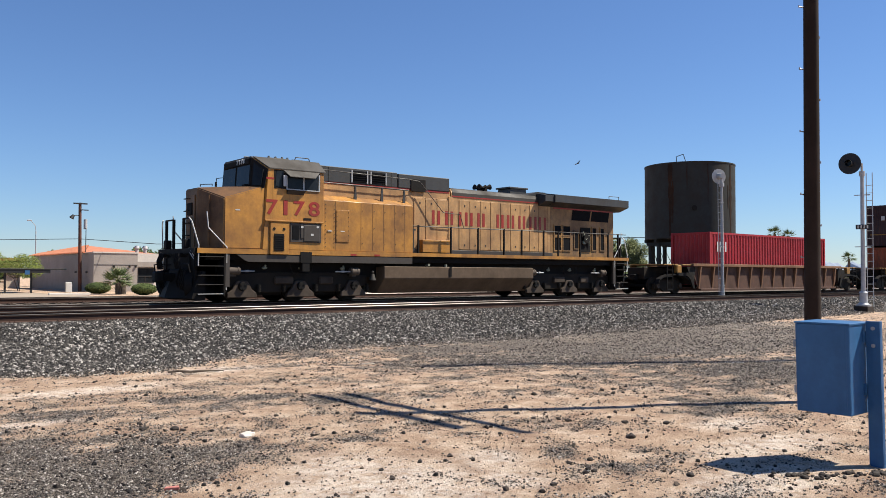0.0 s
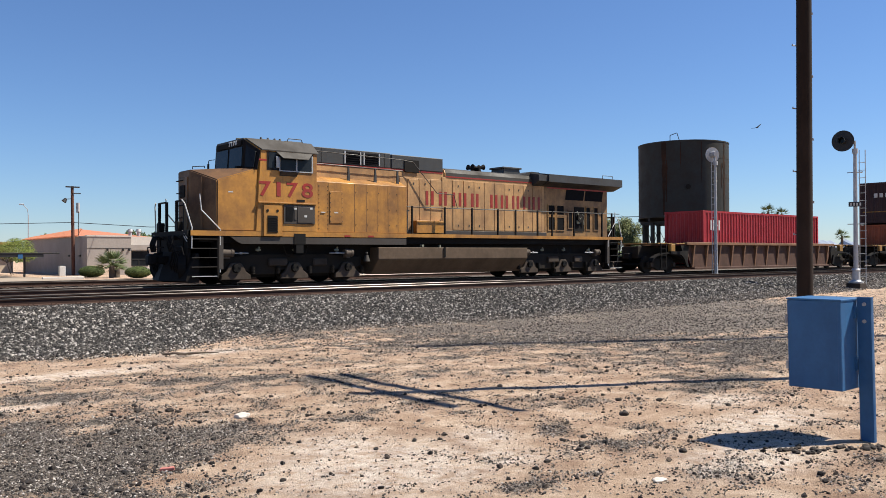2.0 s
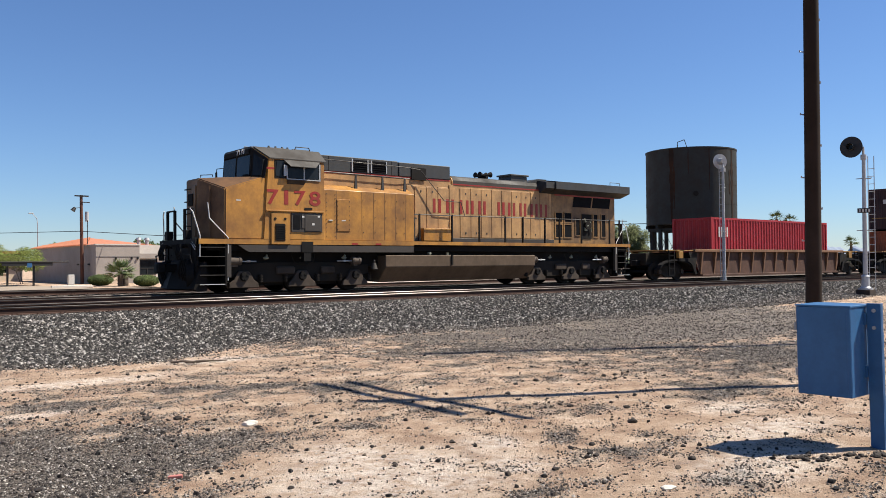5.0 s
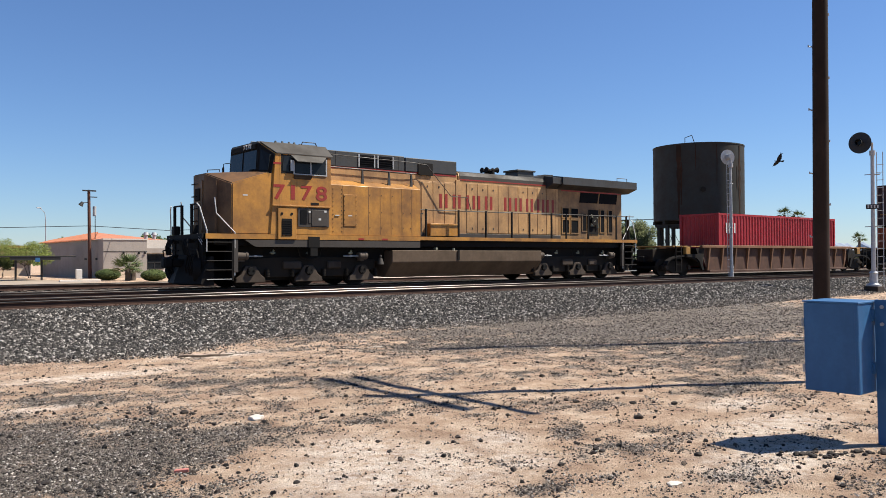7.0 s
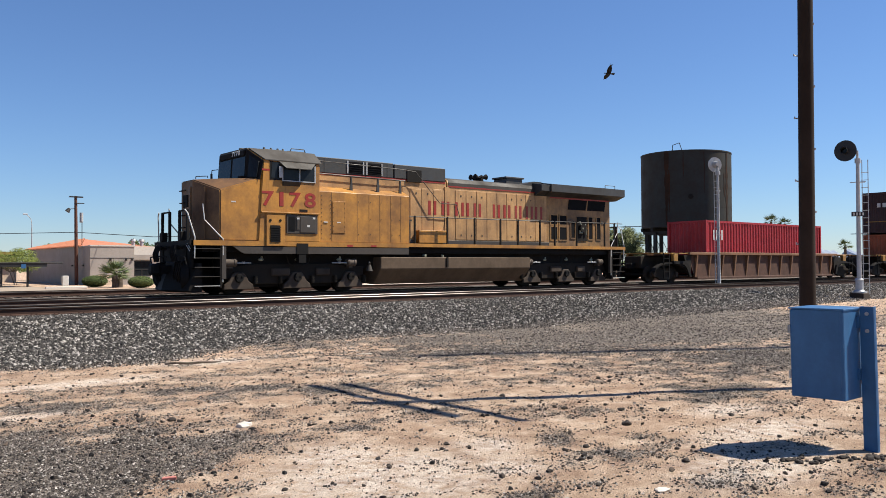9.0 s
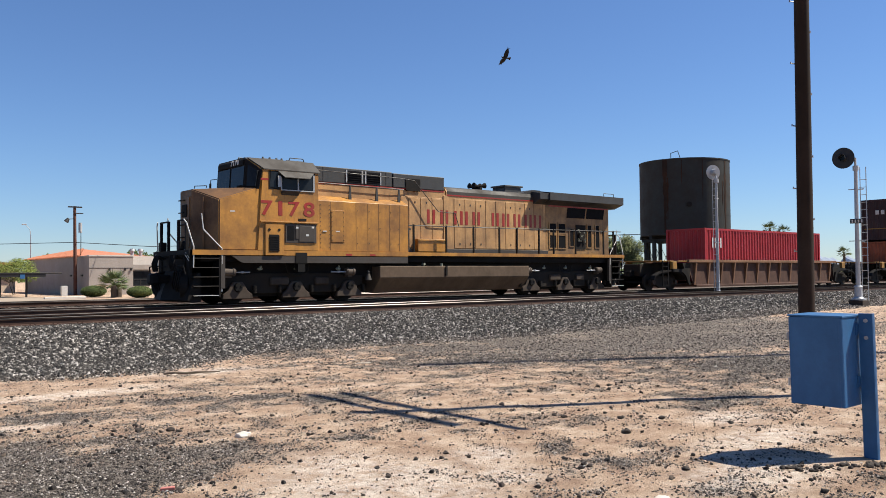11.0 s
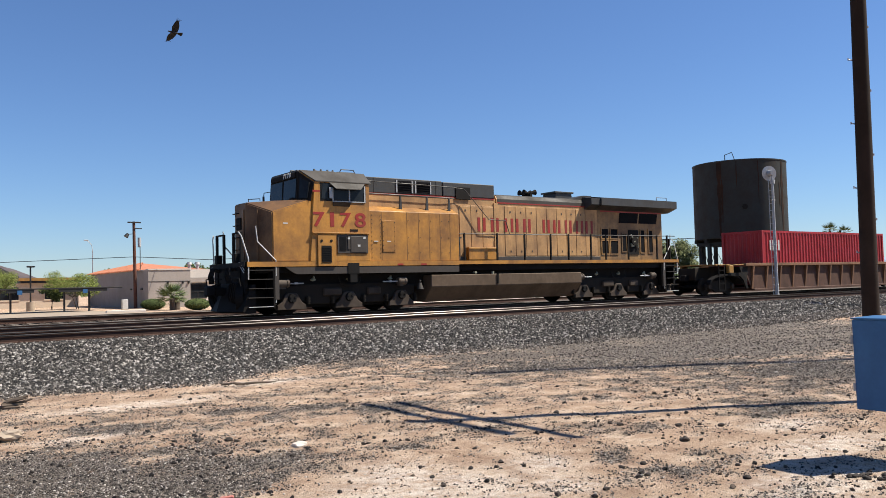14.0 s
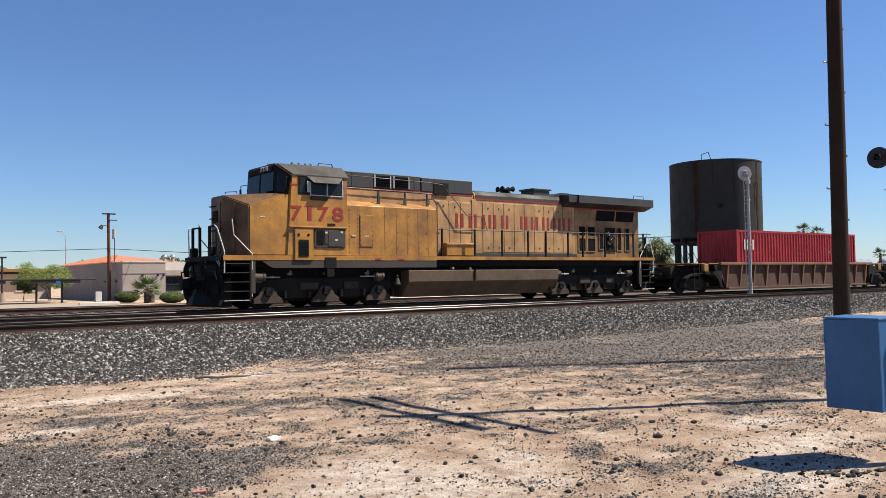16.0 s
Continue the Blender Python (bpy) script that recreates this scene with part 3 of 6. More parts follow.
nose = lp("nose", [M["yellow"], M["nose_grime"]], nose_body, "angular nose, yellow sides, front coloured darker for shade, grimy brown top")
# forward faces get shade as a darker colour, upward faces get grime
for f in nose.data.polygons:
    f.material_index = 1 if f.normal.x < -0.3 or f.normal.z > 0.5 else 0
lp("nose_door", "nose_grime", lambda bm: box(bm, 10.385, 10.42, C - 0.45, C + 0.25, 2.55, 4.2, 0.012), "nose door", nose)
lp("nose_headlight", "black", lambda bm: box(bm, 10.35, 10.42, C - 0.3, C + 0.1, 3.55, 3.95, 0.02), "", nose)
[lp("nose_grab_iron", "black", lambda bm: tube(bm, [(10.42, C - 0.1, z), (10.33, C - 0.1, z), (10.33, C + 0.3, z), (10.42, C + 0.3, z)], 0.016) , "", nose) for z in (2.9, 3.3, 3.7, 4.1)]
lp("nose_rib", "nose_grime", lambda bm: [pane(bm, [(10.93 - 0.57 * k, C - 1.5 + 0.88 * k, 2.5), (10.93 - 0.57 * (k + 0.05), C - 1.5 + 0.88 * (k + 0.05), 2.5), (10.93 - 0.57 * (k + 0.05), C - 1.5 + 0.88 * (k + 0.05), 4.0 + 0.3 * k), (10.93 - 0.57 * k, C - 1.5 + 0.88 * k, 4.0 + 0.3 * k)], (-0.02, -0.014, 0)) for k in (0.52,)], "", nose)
lp("nose_top_rail", "black", lambda bm: tube(bm, [(10.55, C - 0.5, 4.45), (10.55, C - 0.5, 4.53), (10.95, C - 0.5, 4.57), (10.95, C - 0.5, 4.5)], 0.014), "", nose)
for y in (-0.9, 0.4):
    lp("wiper_box", "black", lambda bm: box(bm, 11.85, 12.1, C + y - 0.12, C + y + 0.12, 4.5, 4.6, 0.02), "", nose)

# cab side, near and far
def cab_side(s):
    def yb(a, c):
        return sorted((C + s * a, C + s * c))
    lp("window_recess", "black", lambda bm: box(bm, 12.62, 14.35, *yb(W + 0.001, W + 0.008), 4.47, 5.08, 0.0), "", cab)
    lp("quarter_window", "glass", lambda bm: prism(bm, [(12.66, 4.55), (12.98, 4.5), (12.98, 5.05), (12.7, 5.05)], "y", *yb(W + 0.008, W + 0.016)), "", cab)
    for a, c in ((13.12, 13.68), (13.74, 14.26)):
        lp("side_window", "glass", lambda bm: box(bm, a, c, *yb(W + 0.008, W + 0.018), 4.50, 5.0), "dark sliding cab window", cab)
    lp("window_frame", "galv", lambda bm: (box(bm, 13.06, 14.33, *yb(W + 0.005, W + 0.03), 4.45, 4.485), box(bm, 13.685, 13.735, *yb(W + 0.01, W + 0.03), 4.485, 5.0), box(bm, 14.28, 14.33, *yb(W + 0.01, W + 0.03), 4.485, 5.02), box(bm, 13.06, 13.1, *yb(W + 0.01, W + 0.03), 4.485, 4.9)), "bare metal window frame", cab)
    lp("armrest", "roof_dust", lambda bm: prism(bm, [(C + s * (W + 0.002), 4.30), (C + s * (W + 0.002), 4.44), (C + s * (W + 0.14), 4.44)], "x", 13.08, 13.72), "", cab)
    lp("sun_shade", "roof_dust", lambda bm: pane(bm, [(12.95, C + s * (W + 0.04), 5.09), (14.3, C + s * (W + 0.04), 5.09), (14.05, C + s * (W + 0.22), 4.88), (13.1, C + s * (W + 0.22), 4.88)], (0, 0, -0.02)), "drooping sunshade over the cab window", cab)
    lp("mirror", "galv", lambda bm: box(bm, 12.92, 13.04, *yb(W + 0.06, W + 0.09), 4.55, 4.92, 0.01), "folding wind mirror", cab)
    lp("red_stripe", "red", lambda bm: box(bm, 12.34, 12.62, *yb(W + 0.001, W + 0.006), 4.76, 4.82), "", cab)
    lp("side_panel", "skirt_grey", lambda bm: box(bm, 13.22, 14.40, *yb(W + 0.001, W + 0.03), 2.72, 3.36, 0.01), "grey equipment panel under the number", cab)
    lp("vent", "dark_void", lambda bm: box(bm, 13.3, 13.55, *yb(W + 0.03, W + 0.045), 2.82, 3.28), "", cab)
    lp("panel_door", "skirt_grey", lambda bm: (box(bm, 13.72, 14.32, *yb(W + 0.03, W + 0.05), 2.76, 3.30, 0.008), box(bm, 13.6, 13.7, *yb(W + 0.03, W + 0.05), 2.85, 3.3, 0.008)), "", cab)
    for xa, xb, ya, za, zb in ((13.60, 13.69, W + 0.05, 3.2, 3.26), (14.2, 14.29, W + 0.05, 3.22, 3.28), (13.98, 14.08, W + 0.05, 2.95, 3.02), (11.3, 11.46, 1.502, 3.68, 3.72)):
        lp("decal", "white", lambda bm: box(bm, xa, xb, *yb(ya, ya + 0.004), za, zb), "", cab)
    lp("battery_door", "yellow", lambda bm: box(bm, 12.48, 13.16, *yb(W + 0.001, W + 0.045), 2.30, 3.34, 0.012), "yellow door with a louvre", cab)
    lp("louvre", "black", lambda bm: (box(bm, 12.62, 12.98, *yb(W + 0.045, W + 0.055), 2.42, 2.98), [box(bm, 12.62, 12.98, *yb(W + 0.055, W + 0.07), 2.44 + i * 0.075, 2.475 + i * 0.075) for i in range(7)], [rod(bm, (x, C + s * (W + 0.04), 3.14), (x, C + s * (W + 0.06), 3.14), 0.045, seg=10) for x in (12.62, 12.98)]), "dark louvre", cab)
    lp("ledge", "yellow", lambda bm: box(bm, 12.3, 14.46, *yb(W + 0.001, W + 0.07), 3.38, 3.42, 0.006), "", cab)
    lp("step_box", "black", lambda bm: (box(bm, 13.62, 14.05, *yb(W - 0.05, W + 0.01), 2.04, 2.40), box(bm, 13.7, 13.97, *yb(W - 0.2, W), 1.75, 2.1)), "", cab)
    lp("class_plate", "black", lambda bm: box(bm, 13.72, 14.02, *yb(W + 0.001, W + 0.012), 3.46, 3.54), "", cab)


both(cab_side)

# road number, built from the built-in font as solid letters
def lettering(text, x0, z0, height, y, mat, parent, width, depth=0.006):
    cu = bpy.data.curves.new("lettering", "FONT")
    cu.body, cu.size, cu.extrude, cu.space_character, cu.offset = text, height / 0.72, depth, 1.35, 0.012
    tmp = bpy.data.objects.new("tmp", cu)
    scene.collection.objects.link(tmp)
    dg = bpy.context.evaluated_depsgraph_get()
    me = bpy.data.meshes.new_from_object(tmp.evaluated_get(dg))
    bpy.data.objects.remove(tmp)
    bm = B()
    bm.from_mesh(me)
    xs = [v.co.x for v in bm.verts]
    k = width / (max(xs) - min(xs))
    o = min(xs)
    for v in bm.verts:
        v.co = Vector((x0 + (v.co.x - o) * k, y - v.co.z, z0 + v.co.y))
    return part("lettering", bm, M[mat], parent, "red painted digits" if mat == "red" else "")


for digit, xo, wd in (("7", 0.0, 0.43), ("1", 0.63, 0.15), ("7", 1.0, 0.43), ("8", 1.57, 0.43)):
    lettering(digit, 12.34 + xo, 3.63, 0.48, C - W - 0.004, "red", cab, wd)
board = lettering("7178", -0.3, 5.33, 0.14, 0.0, "white", cab, 0.6, 0.004)
for vert in board.data.vertices:
    q = vert.co + world_place(cab)
    vert.co = Vector((FX - 0.096 + q.y, C - 0.35 - q.x, q.z)) - world_place(cab)


# ---- hood ----
H = 0.98


def hood_round(bm, x0, x1, top, half, z0=2.46, r=0.18):
    prism(bm, [(C - half, z0), (C + half, z0), (C + half, top - r), (C + half - 0.06, top - 0.06), (C + half - r, top), (C - half + r, top), (C - half + 0.06, top - 0.06), (C - half, top - r)], "x", x0, x1)


hood1 = lp("front_hood", "yellow_hood", lambda bm: box(bm, 14.5, 20.55, C - H, C + H, 2.46, 4.90, 0.01), "yellow front hood with a grey top")
lp("hood_top", "loco_grey", lambda bm: (box(bm, 14.52, 18.0, C - H - 0.01, C + H + 0.01, 4.905, 5.46, 0.02), box(bm, 18.03, 20.5, C - H - 0.03, C + H + 0.03, 4.905, 5.43, 0.02)), "grey upper hood", hood1)
for s in (-1, 1):
    a, c = sorted((C + s * (H + 0.002), C + s * (H + 0.012)))
    lp("red_stripe", "red", lambda bm: box(bm, 14.52, 20.5, a, c, 4.84, 4.90), "", hood1)
    for x0 in (16.0, 16.82):
        lp("grille", "dark_void", lambda bm: (box(bm, x0, x0 + 0.62, *sorted((C + s * (H + 0.011), C + s * (H + 0.02))), 4.97, 5.38), [box(bm, x0, x0 + 0.62, *sorted((C + s * (H + 0.02), C + s * (H + 0.045))), 4.99 + i * 0.08, 5.01 + i * 0.08) for i in range(5)]), "louvred air grille", hood1)
        for xa, xb in ((x0 - 0.05, x0), (x0 + 0.62, x0 + 0.66)):
            lp("grille_frame", "galv", lambda bm: box(bm, xa, xb, *sorted((C + s * (H + 0.011), C + s * (H + 0.04))), 4.95, 5.4), "", hood1)
    lp("access_hatch", "black", lambda bm: box(bm, 18.6, 19.3, *sorted((C + s * (H + 0.03), C + s * (H + 0.06))), 4.80, 5.28, 0.01), "black hatch", hood1)
    for x in (15.0, 17.7):
        lp("hood_seam", "black", lambda bm: box(bm, x, x + 0.02, *sorted((C + s * (H + 0.008), C + s * (H + 0.014))), 4.91, 5.44), "", hood1)

# air duct casing beside the front hood, flush with the cab
for s in (-1, 1):
    yo, yi = C + s * 1.50, C + s * 0.97
    duct = lp("duct_casing", "yellow", lambda bm: prism(bm, [(yo, 2.46), (yo, 4.20), (yi + s * 0.12, 4.40), (yi, 4.42), (yi, 2.46)], "x", 14.50, 18.35, 0.01), "riveted yellow air duct casing")
    for x in (15.0, 16.05, 16.55, 17.02, 17.5, 17.95):
        lp("panel_seam", "seam", lambda bm: box(bm, x - 0.007, x + 0.007, *sorted((yo, yo + s * 0.004)), 2.5, 4.18), "", duct)
    lp("duct_hatch", "yellow", lambda bm: box(bm, 15.02, 15.55, *sorted((yo, yo + s * 0.022)), 2.78, 3.88, 0.006), "bolted hatch", duct)
    if s < 0:
        spots = [(x, yo - 0.007, z) for x in (14.6, 14.95) for z in [2.6 + 0.145 * i for i in range(11)]]
        spots += [(x, yo - 0.026, z) for x in (15.05, 15.52) for z in [2.85 + 0.16 * i for i in range(7)]]
        spots += [(x, yo - 0.007, z) for x in (16.11, 16.61, 17.08, 17.56, 17.89) for z in (2.75, 3.3, 3.9)]
        bm = B()
        box(bm, -0.012, 0.012, -0.008, 0.008, -0.012, 0.012)
        bolt_mesh = mesh_of("bolt", bm, M["skirt_grey"])
        for q in spots:
            ob = new("bolt", bolt_mesh)
            ob.parent = duct
            ob.location = Vector(q) - world_place(duct)
    for x in (14.68, 15.2):
        lp("decal", "white", lambda bm: box(bm, x, x + 0.16, *sorted((yo, yo + s * 0.026)), 3.13, 3.165), "", duct)
    for x in (15.9, 17.05, 18.05):
        lp("roof_strut", "loco_grey", lambda bm: prism(bm, [(x, 4.28), (x + 0.12, 4.28), (x + 0.09, 4.8), (x + 0.04, 4.8)], "y", *sorted((yi + s * 0.25, yi + s * 0.3))), "", duct)
    lp("duct_rail", "skirt_grey", lambda bm: tube(bm, [(14.55, yi + s * 0.27, 4.84), (18.35, yi + s * 0.27, 4.80)], 0.022), "", duct)
    lp("tread_strip", "red", lambda bm: [box(bm, x, x + 0.24, *sorted((C + s * 1.546, C + s * 1.55)), 2.31, 2.37) for x in (15.6, 16.6)], "red decal on the sill")

hood2 = lp("long_hood", "yellow_hood", lambda bm: hood_round(bm, 20.6, 26.2, 5.06, H + 0.02), "faded yellow long hood with doors")
lp("hood_cap", "roof_dust", lambda bm: prism(bm, [(C - H - 0.03, 4.76), (C - H - 0.03, 4.90), (C - H + 0.06, 5.04), (C - H + 0.18, 5.09), (C + H - 0.18, 5.09), (C + H - 0.06, 5.04), (C + H + 0.03, 4.90), (C + H + 0.03, 4.76)], "x", 20.65, 26.2), "dusty grey rounded hood top", hood2)
lp("hood_skirt_front", "yellow_hood", lambda bm: box(bm, 18.4, 20.6, C - H - 0.015, C + H + 0.015, 2.46, 4.6, 0.01), "", hood1)
for s in (-1, 1):
    yy = C + s * (H + 0.02)
    lp("red_stripe", "red", lambda bm: box(bm, 20.62, 26.1, *sorted((yy + s * 0.012, yy + s * 0.018)), 4.72, 4.77), "", hood2)
    x = 18.75
    while x < 26.0:
        w = 0.56
        if not 20.35 < x + w / 2 < 20.9:
            d = lp("hood_door", "yellow_hood", lambda bm: box(bm, x + 0.012, x + w - 0.012, *sorted((yy, yy + s * 0.018)), 2.66, 4.62 if x > 20.5 else 4.55, 0.006), "", hood2)
            lp("door_seam", "seam", lambda bm: box(bm, x + w - 0.012, x + w + 0.008, *sorted((yy, yy + s * 0.006)), 2.64, 4.6), "", d)
            if int(x * 10) % 2:
                for z in (2.80, 4.36):
                    lp("door_latch", "loco_grey", lambda bm: box(bm, x + 0.27, x + 0.315, *sorted((yy + s * 0.018, yy + s * 0.03)), z, z + 0.07), "", d)
        x += w
    lp("hood_ledge", "skirt_grey", lambda bm: box(bm, 18.4, 26.3, *sorted((yy, yy + s * 0.05)), 2.47, 2.62, 0.006), "", hood2)
lp("hood_post", "yellow_hood", lambda bm: box(bm, 20.45, 20.66, C - H - 0.04, C + H + 0.04, 2.46, 4.72, 0.006), "", hood2)

# lettering on the hood as plain red bars
letters = [(19.62, 2), (20.28, 2), (20.98, 1), (21.30, 2), (21.95, 2), (23.0, 2), (23.6, 2), (24.25, 2), (24.9, 1), (25.2, 2), (25.78, 1)]
for x0, n in letters:
    for k in (0, 0.27)[:n]:
        lp("letter_bar", "red", lambda bm: box(bm, x0 + k, x0 + k + 0.13, C - H - 0.046, C - H - 0.042, 3.60, 4.14), "faded red painted bar", hood2)

# horn, exhaust, radiator
lp("horn", "black", lambda bm: (box(bm, 22.84, 22.96, C - 0.5, C + 0.02, 5.09, 5.26), [rod(bm, (22.9, C - 0.45 + 0.14 * i, 5.28), (22.9 + sx * 0.25, C - 0.45 + 0.14 * i, 5.32), 0.03, 0.12, 12) for i, sx in ((0, 1), (1, -1), (2, 1), (3, -1))]), "three-trumpet air horn")
lp("exhaust_duct", "loco_grey", lambda bm: (prism(bm, [(24.35, 5.09), (25.35, 5.09), (25.3, 5.36), (24.4, 5.36)], "y", C - 0.4, C + 0.4), box(bm, 24.3, 25.4, C - 0.45, C + 0.45, 5.36, 5.43, 0.01)), "grey exhaust stack")
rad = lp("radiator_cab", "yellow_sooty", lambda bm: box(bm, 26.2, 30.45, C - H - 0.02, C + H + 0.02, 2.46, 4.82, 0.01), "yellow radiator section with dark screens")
RW = 1.5


def rad_roof(bm):
    prism(bm, [(C - RW, 4.80), (C - RW, 5.12), (C - 0.7, 5.24), (C + 0.7, 5.24), (C + RW, 5.12), (C + RW, 4.80), (C + H, 4.62), (C - H, 4.62)], "x", 26.0, 30.95)
    prism(bm, [(24.6, 5.0), (26.0, 4.9), (26.0, 5.24), (25.5, 5.24)], "y", C - 0.9, C + 0.9)
    prism(bm, [(C - RW + 0.06, 4.82), (C - RW + 0.06, 5.08), (C - 0.7, 5.2), (C + 0.7, 5.2), (C + RW - 0.06, 5.08), (C + RW - 0.06, 4.82), (C + H, 4.62), (C - H, 4.62)], "x", 25.45, 26.0)


lp("radiator_wing", "loco_grey", rad_roof, "grey overhanging radiator roof", rad)
for s in (-1, 1):
    yy = C + s * (H + 0.02)
    lp("red_stripe", "red", lambda bm: box(bm, 26.4, 30.4, *sorted((yy, yy + s * 0.01)), 4.56, 4.62), "", rad)
    for a, c in ((27.55, 28.75), (28.85, 30.05)):
        lp("screen", "dark_void", lambda bm: prism(bm, [(a, 4.1), (c, 4.1), (c + 0.1, 4.56), (a + 0.08, 4.56)], "y", *sorted((yy, yy + s * 0.012))), "dark radiator screen", rad)
    for a, c, z0, z1 in ((26.45, 26.85, 3.42, 3.82), (27.0, 27.45, 3.42, 3.82), (26.45, 26.85, 2.75, 3.3), (27.0, 27.45, 2.75, 3.3), (27.75, 28.0, 2.85, 3.6), (28.95, 29.2, 2.8, 3.8), (29.5, 29.75, 2.8, 3.8)):
        lp("vent_opening", "dark_void", lambda bm: box(bm, a, c, *sorted((yy, yy + s * 0.012)), z0, z1), "dark vent opening", rad)
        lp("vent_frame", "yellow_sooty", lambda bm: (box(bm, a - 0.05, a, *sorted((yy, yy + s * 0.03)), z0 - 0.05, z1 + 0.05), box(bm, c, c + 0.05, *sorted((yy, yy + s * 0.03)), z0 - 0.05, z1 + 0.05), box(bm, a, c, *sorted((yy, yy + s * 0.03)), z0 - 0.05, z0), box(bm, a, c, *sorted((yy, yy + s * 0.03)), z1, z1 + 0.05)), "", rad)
    lp("air_machinery", "black", lambda bm: (box(bm, 28.15, 28.8, *sorted((yy, yy + s * 0.03)), 2.7, 3.8), rod(bm, (28.45, yy, 3.3), (28.45, yy + s * 0.14, 3.3), 0.2, seg=10)), "", rad)
    lp("machinery_piping", "cream", lambda bm: (tube(bm, [(28.25, yy + s * 0.08, 3.6), (28.4, yy + s * 0.12, 3.25), (28.62, yy + s * 0.1, 3.45), (28.7, yy + s * 0.08, 3.0)], 0.03), box(bm, 28.25, 28.45, *sorted((yy + s * 0.03, yy + s * 0.1)), 3.05, 3.2, 0.01)), "", rad)
lp("lift_rail", "loco_grey", lambda bm: tube(bm, [(29.9, C - 1.2, 5.15), (29.9, C - 1.2, 5.3), (30.6, C - 1.2, 5.3), (30.6, C - 1.2, 5.12)], 0.014), "", rad)

# handrails
for s in (-1, 1):
    yr = C + s * 1.47
    lp("handrail", "skirt_grey", lambda bm: tube(bm, [(18.35, yr, 3.46), (30.75, yr, 3.53)], 0.021), "long side handrail")
    for x in (18.62, 20.2, 21.6, 23.0, 24.0, 25.3, 26.2, 27.6, 29.5, 30.2):
        lp("stanchion", "black", lambda bm: box(bm, x - 0.03, x + 0.03, yr - 0.03, yr + 0.03, 2.33, 3.5 + 0.005 * (x - 18.6)), "")
    lp("upper_handrail", "skirt_grey", lambda bm: tube(bm, [(14.55, C + s * (H + 0.24), 5.28), (18.3, C + s * (H + 0.24), 5.22), (18.9, C + s * (H + 0.2), 5.18), (20.0, C + s * 1.25, 4.05), (20.85, C + s * 1.25, 4.02), (20.9, C + s * 1.4, 3.5)], 0.015), "", hood1)
    lp("toolbox", "yellow", lambda bm: box(bm, 19.0, 20.35, *sorted((C + s * 1.0, C + s * 1.25)), 2.5, 2.98, 0.01), "")
    lp("duct_end", "loco_grey", lambda bm: (box(bm, 18.2, 18.6, *sorted((C + s * 1.3, C + s * 1.34)), 3.3, 3.36), box(bm, 18.42, 18.52, *sorted((C + s * 1.3, C + s * 1.34)), 2.6, 3.3)), "")

# fuel tank
lp("fuel_tank", "tank_grey", lambda bm: prism(bm, [(C - 1.52, 1.95), (C - 1.52, 1.52), (C - 1.02, 0.98), (C + 1.02, 0.98), (C + 1.52, 1.52), (C + 1.52, 1.95)], "x", 17.05, 24.65, 0.02), "brown-grey fuel tank with dusty sides")
for s in (-1, 1):
    lp("tank_gauge", "black", lambda bm: box(bm, 20.1, 20.18, *sorted((C + s * 1.52, C + s * 1.56)), 1.58, 1.95), "")
    lp("filler", "cream", lambda bm: rod(bm, (19.15, C + s * 1.3, 2.02), (19.15, C + s * 1.45, 2.02), 0.05), "")
    lp("filler_cap", "cream", lambda bm: rod(bm, (20.0, C + s * 1.4, 1.95), (20.0, C + s * 1.4, 2.05), 0.05, seg=8), "")
    lp("bell", "roof_dust", lambda bm: (rod(bm, (16.62, C + s * 1.4, 1.45), (16.62, C + s * 1.4, 1.68), 0.13, 0.06, 10), ball(bm, (16.62, C + s * 1.4, 1.74), 0.05, 0.05, 0.06)), "dusty bell under the sill")

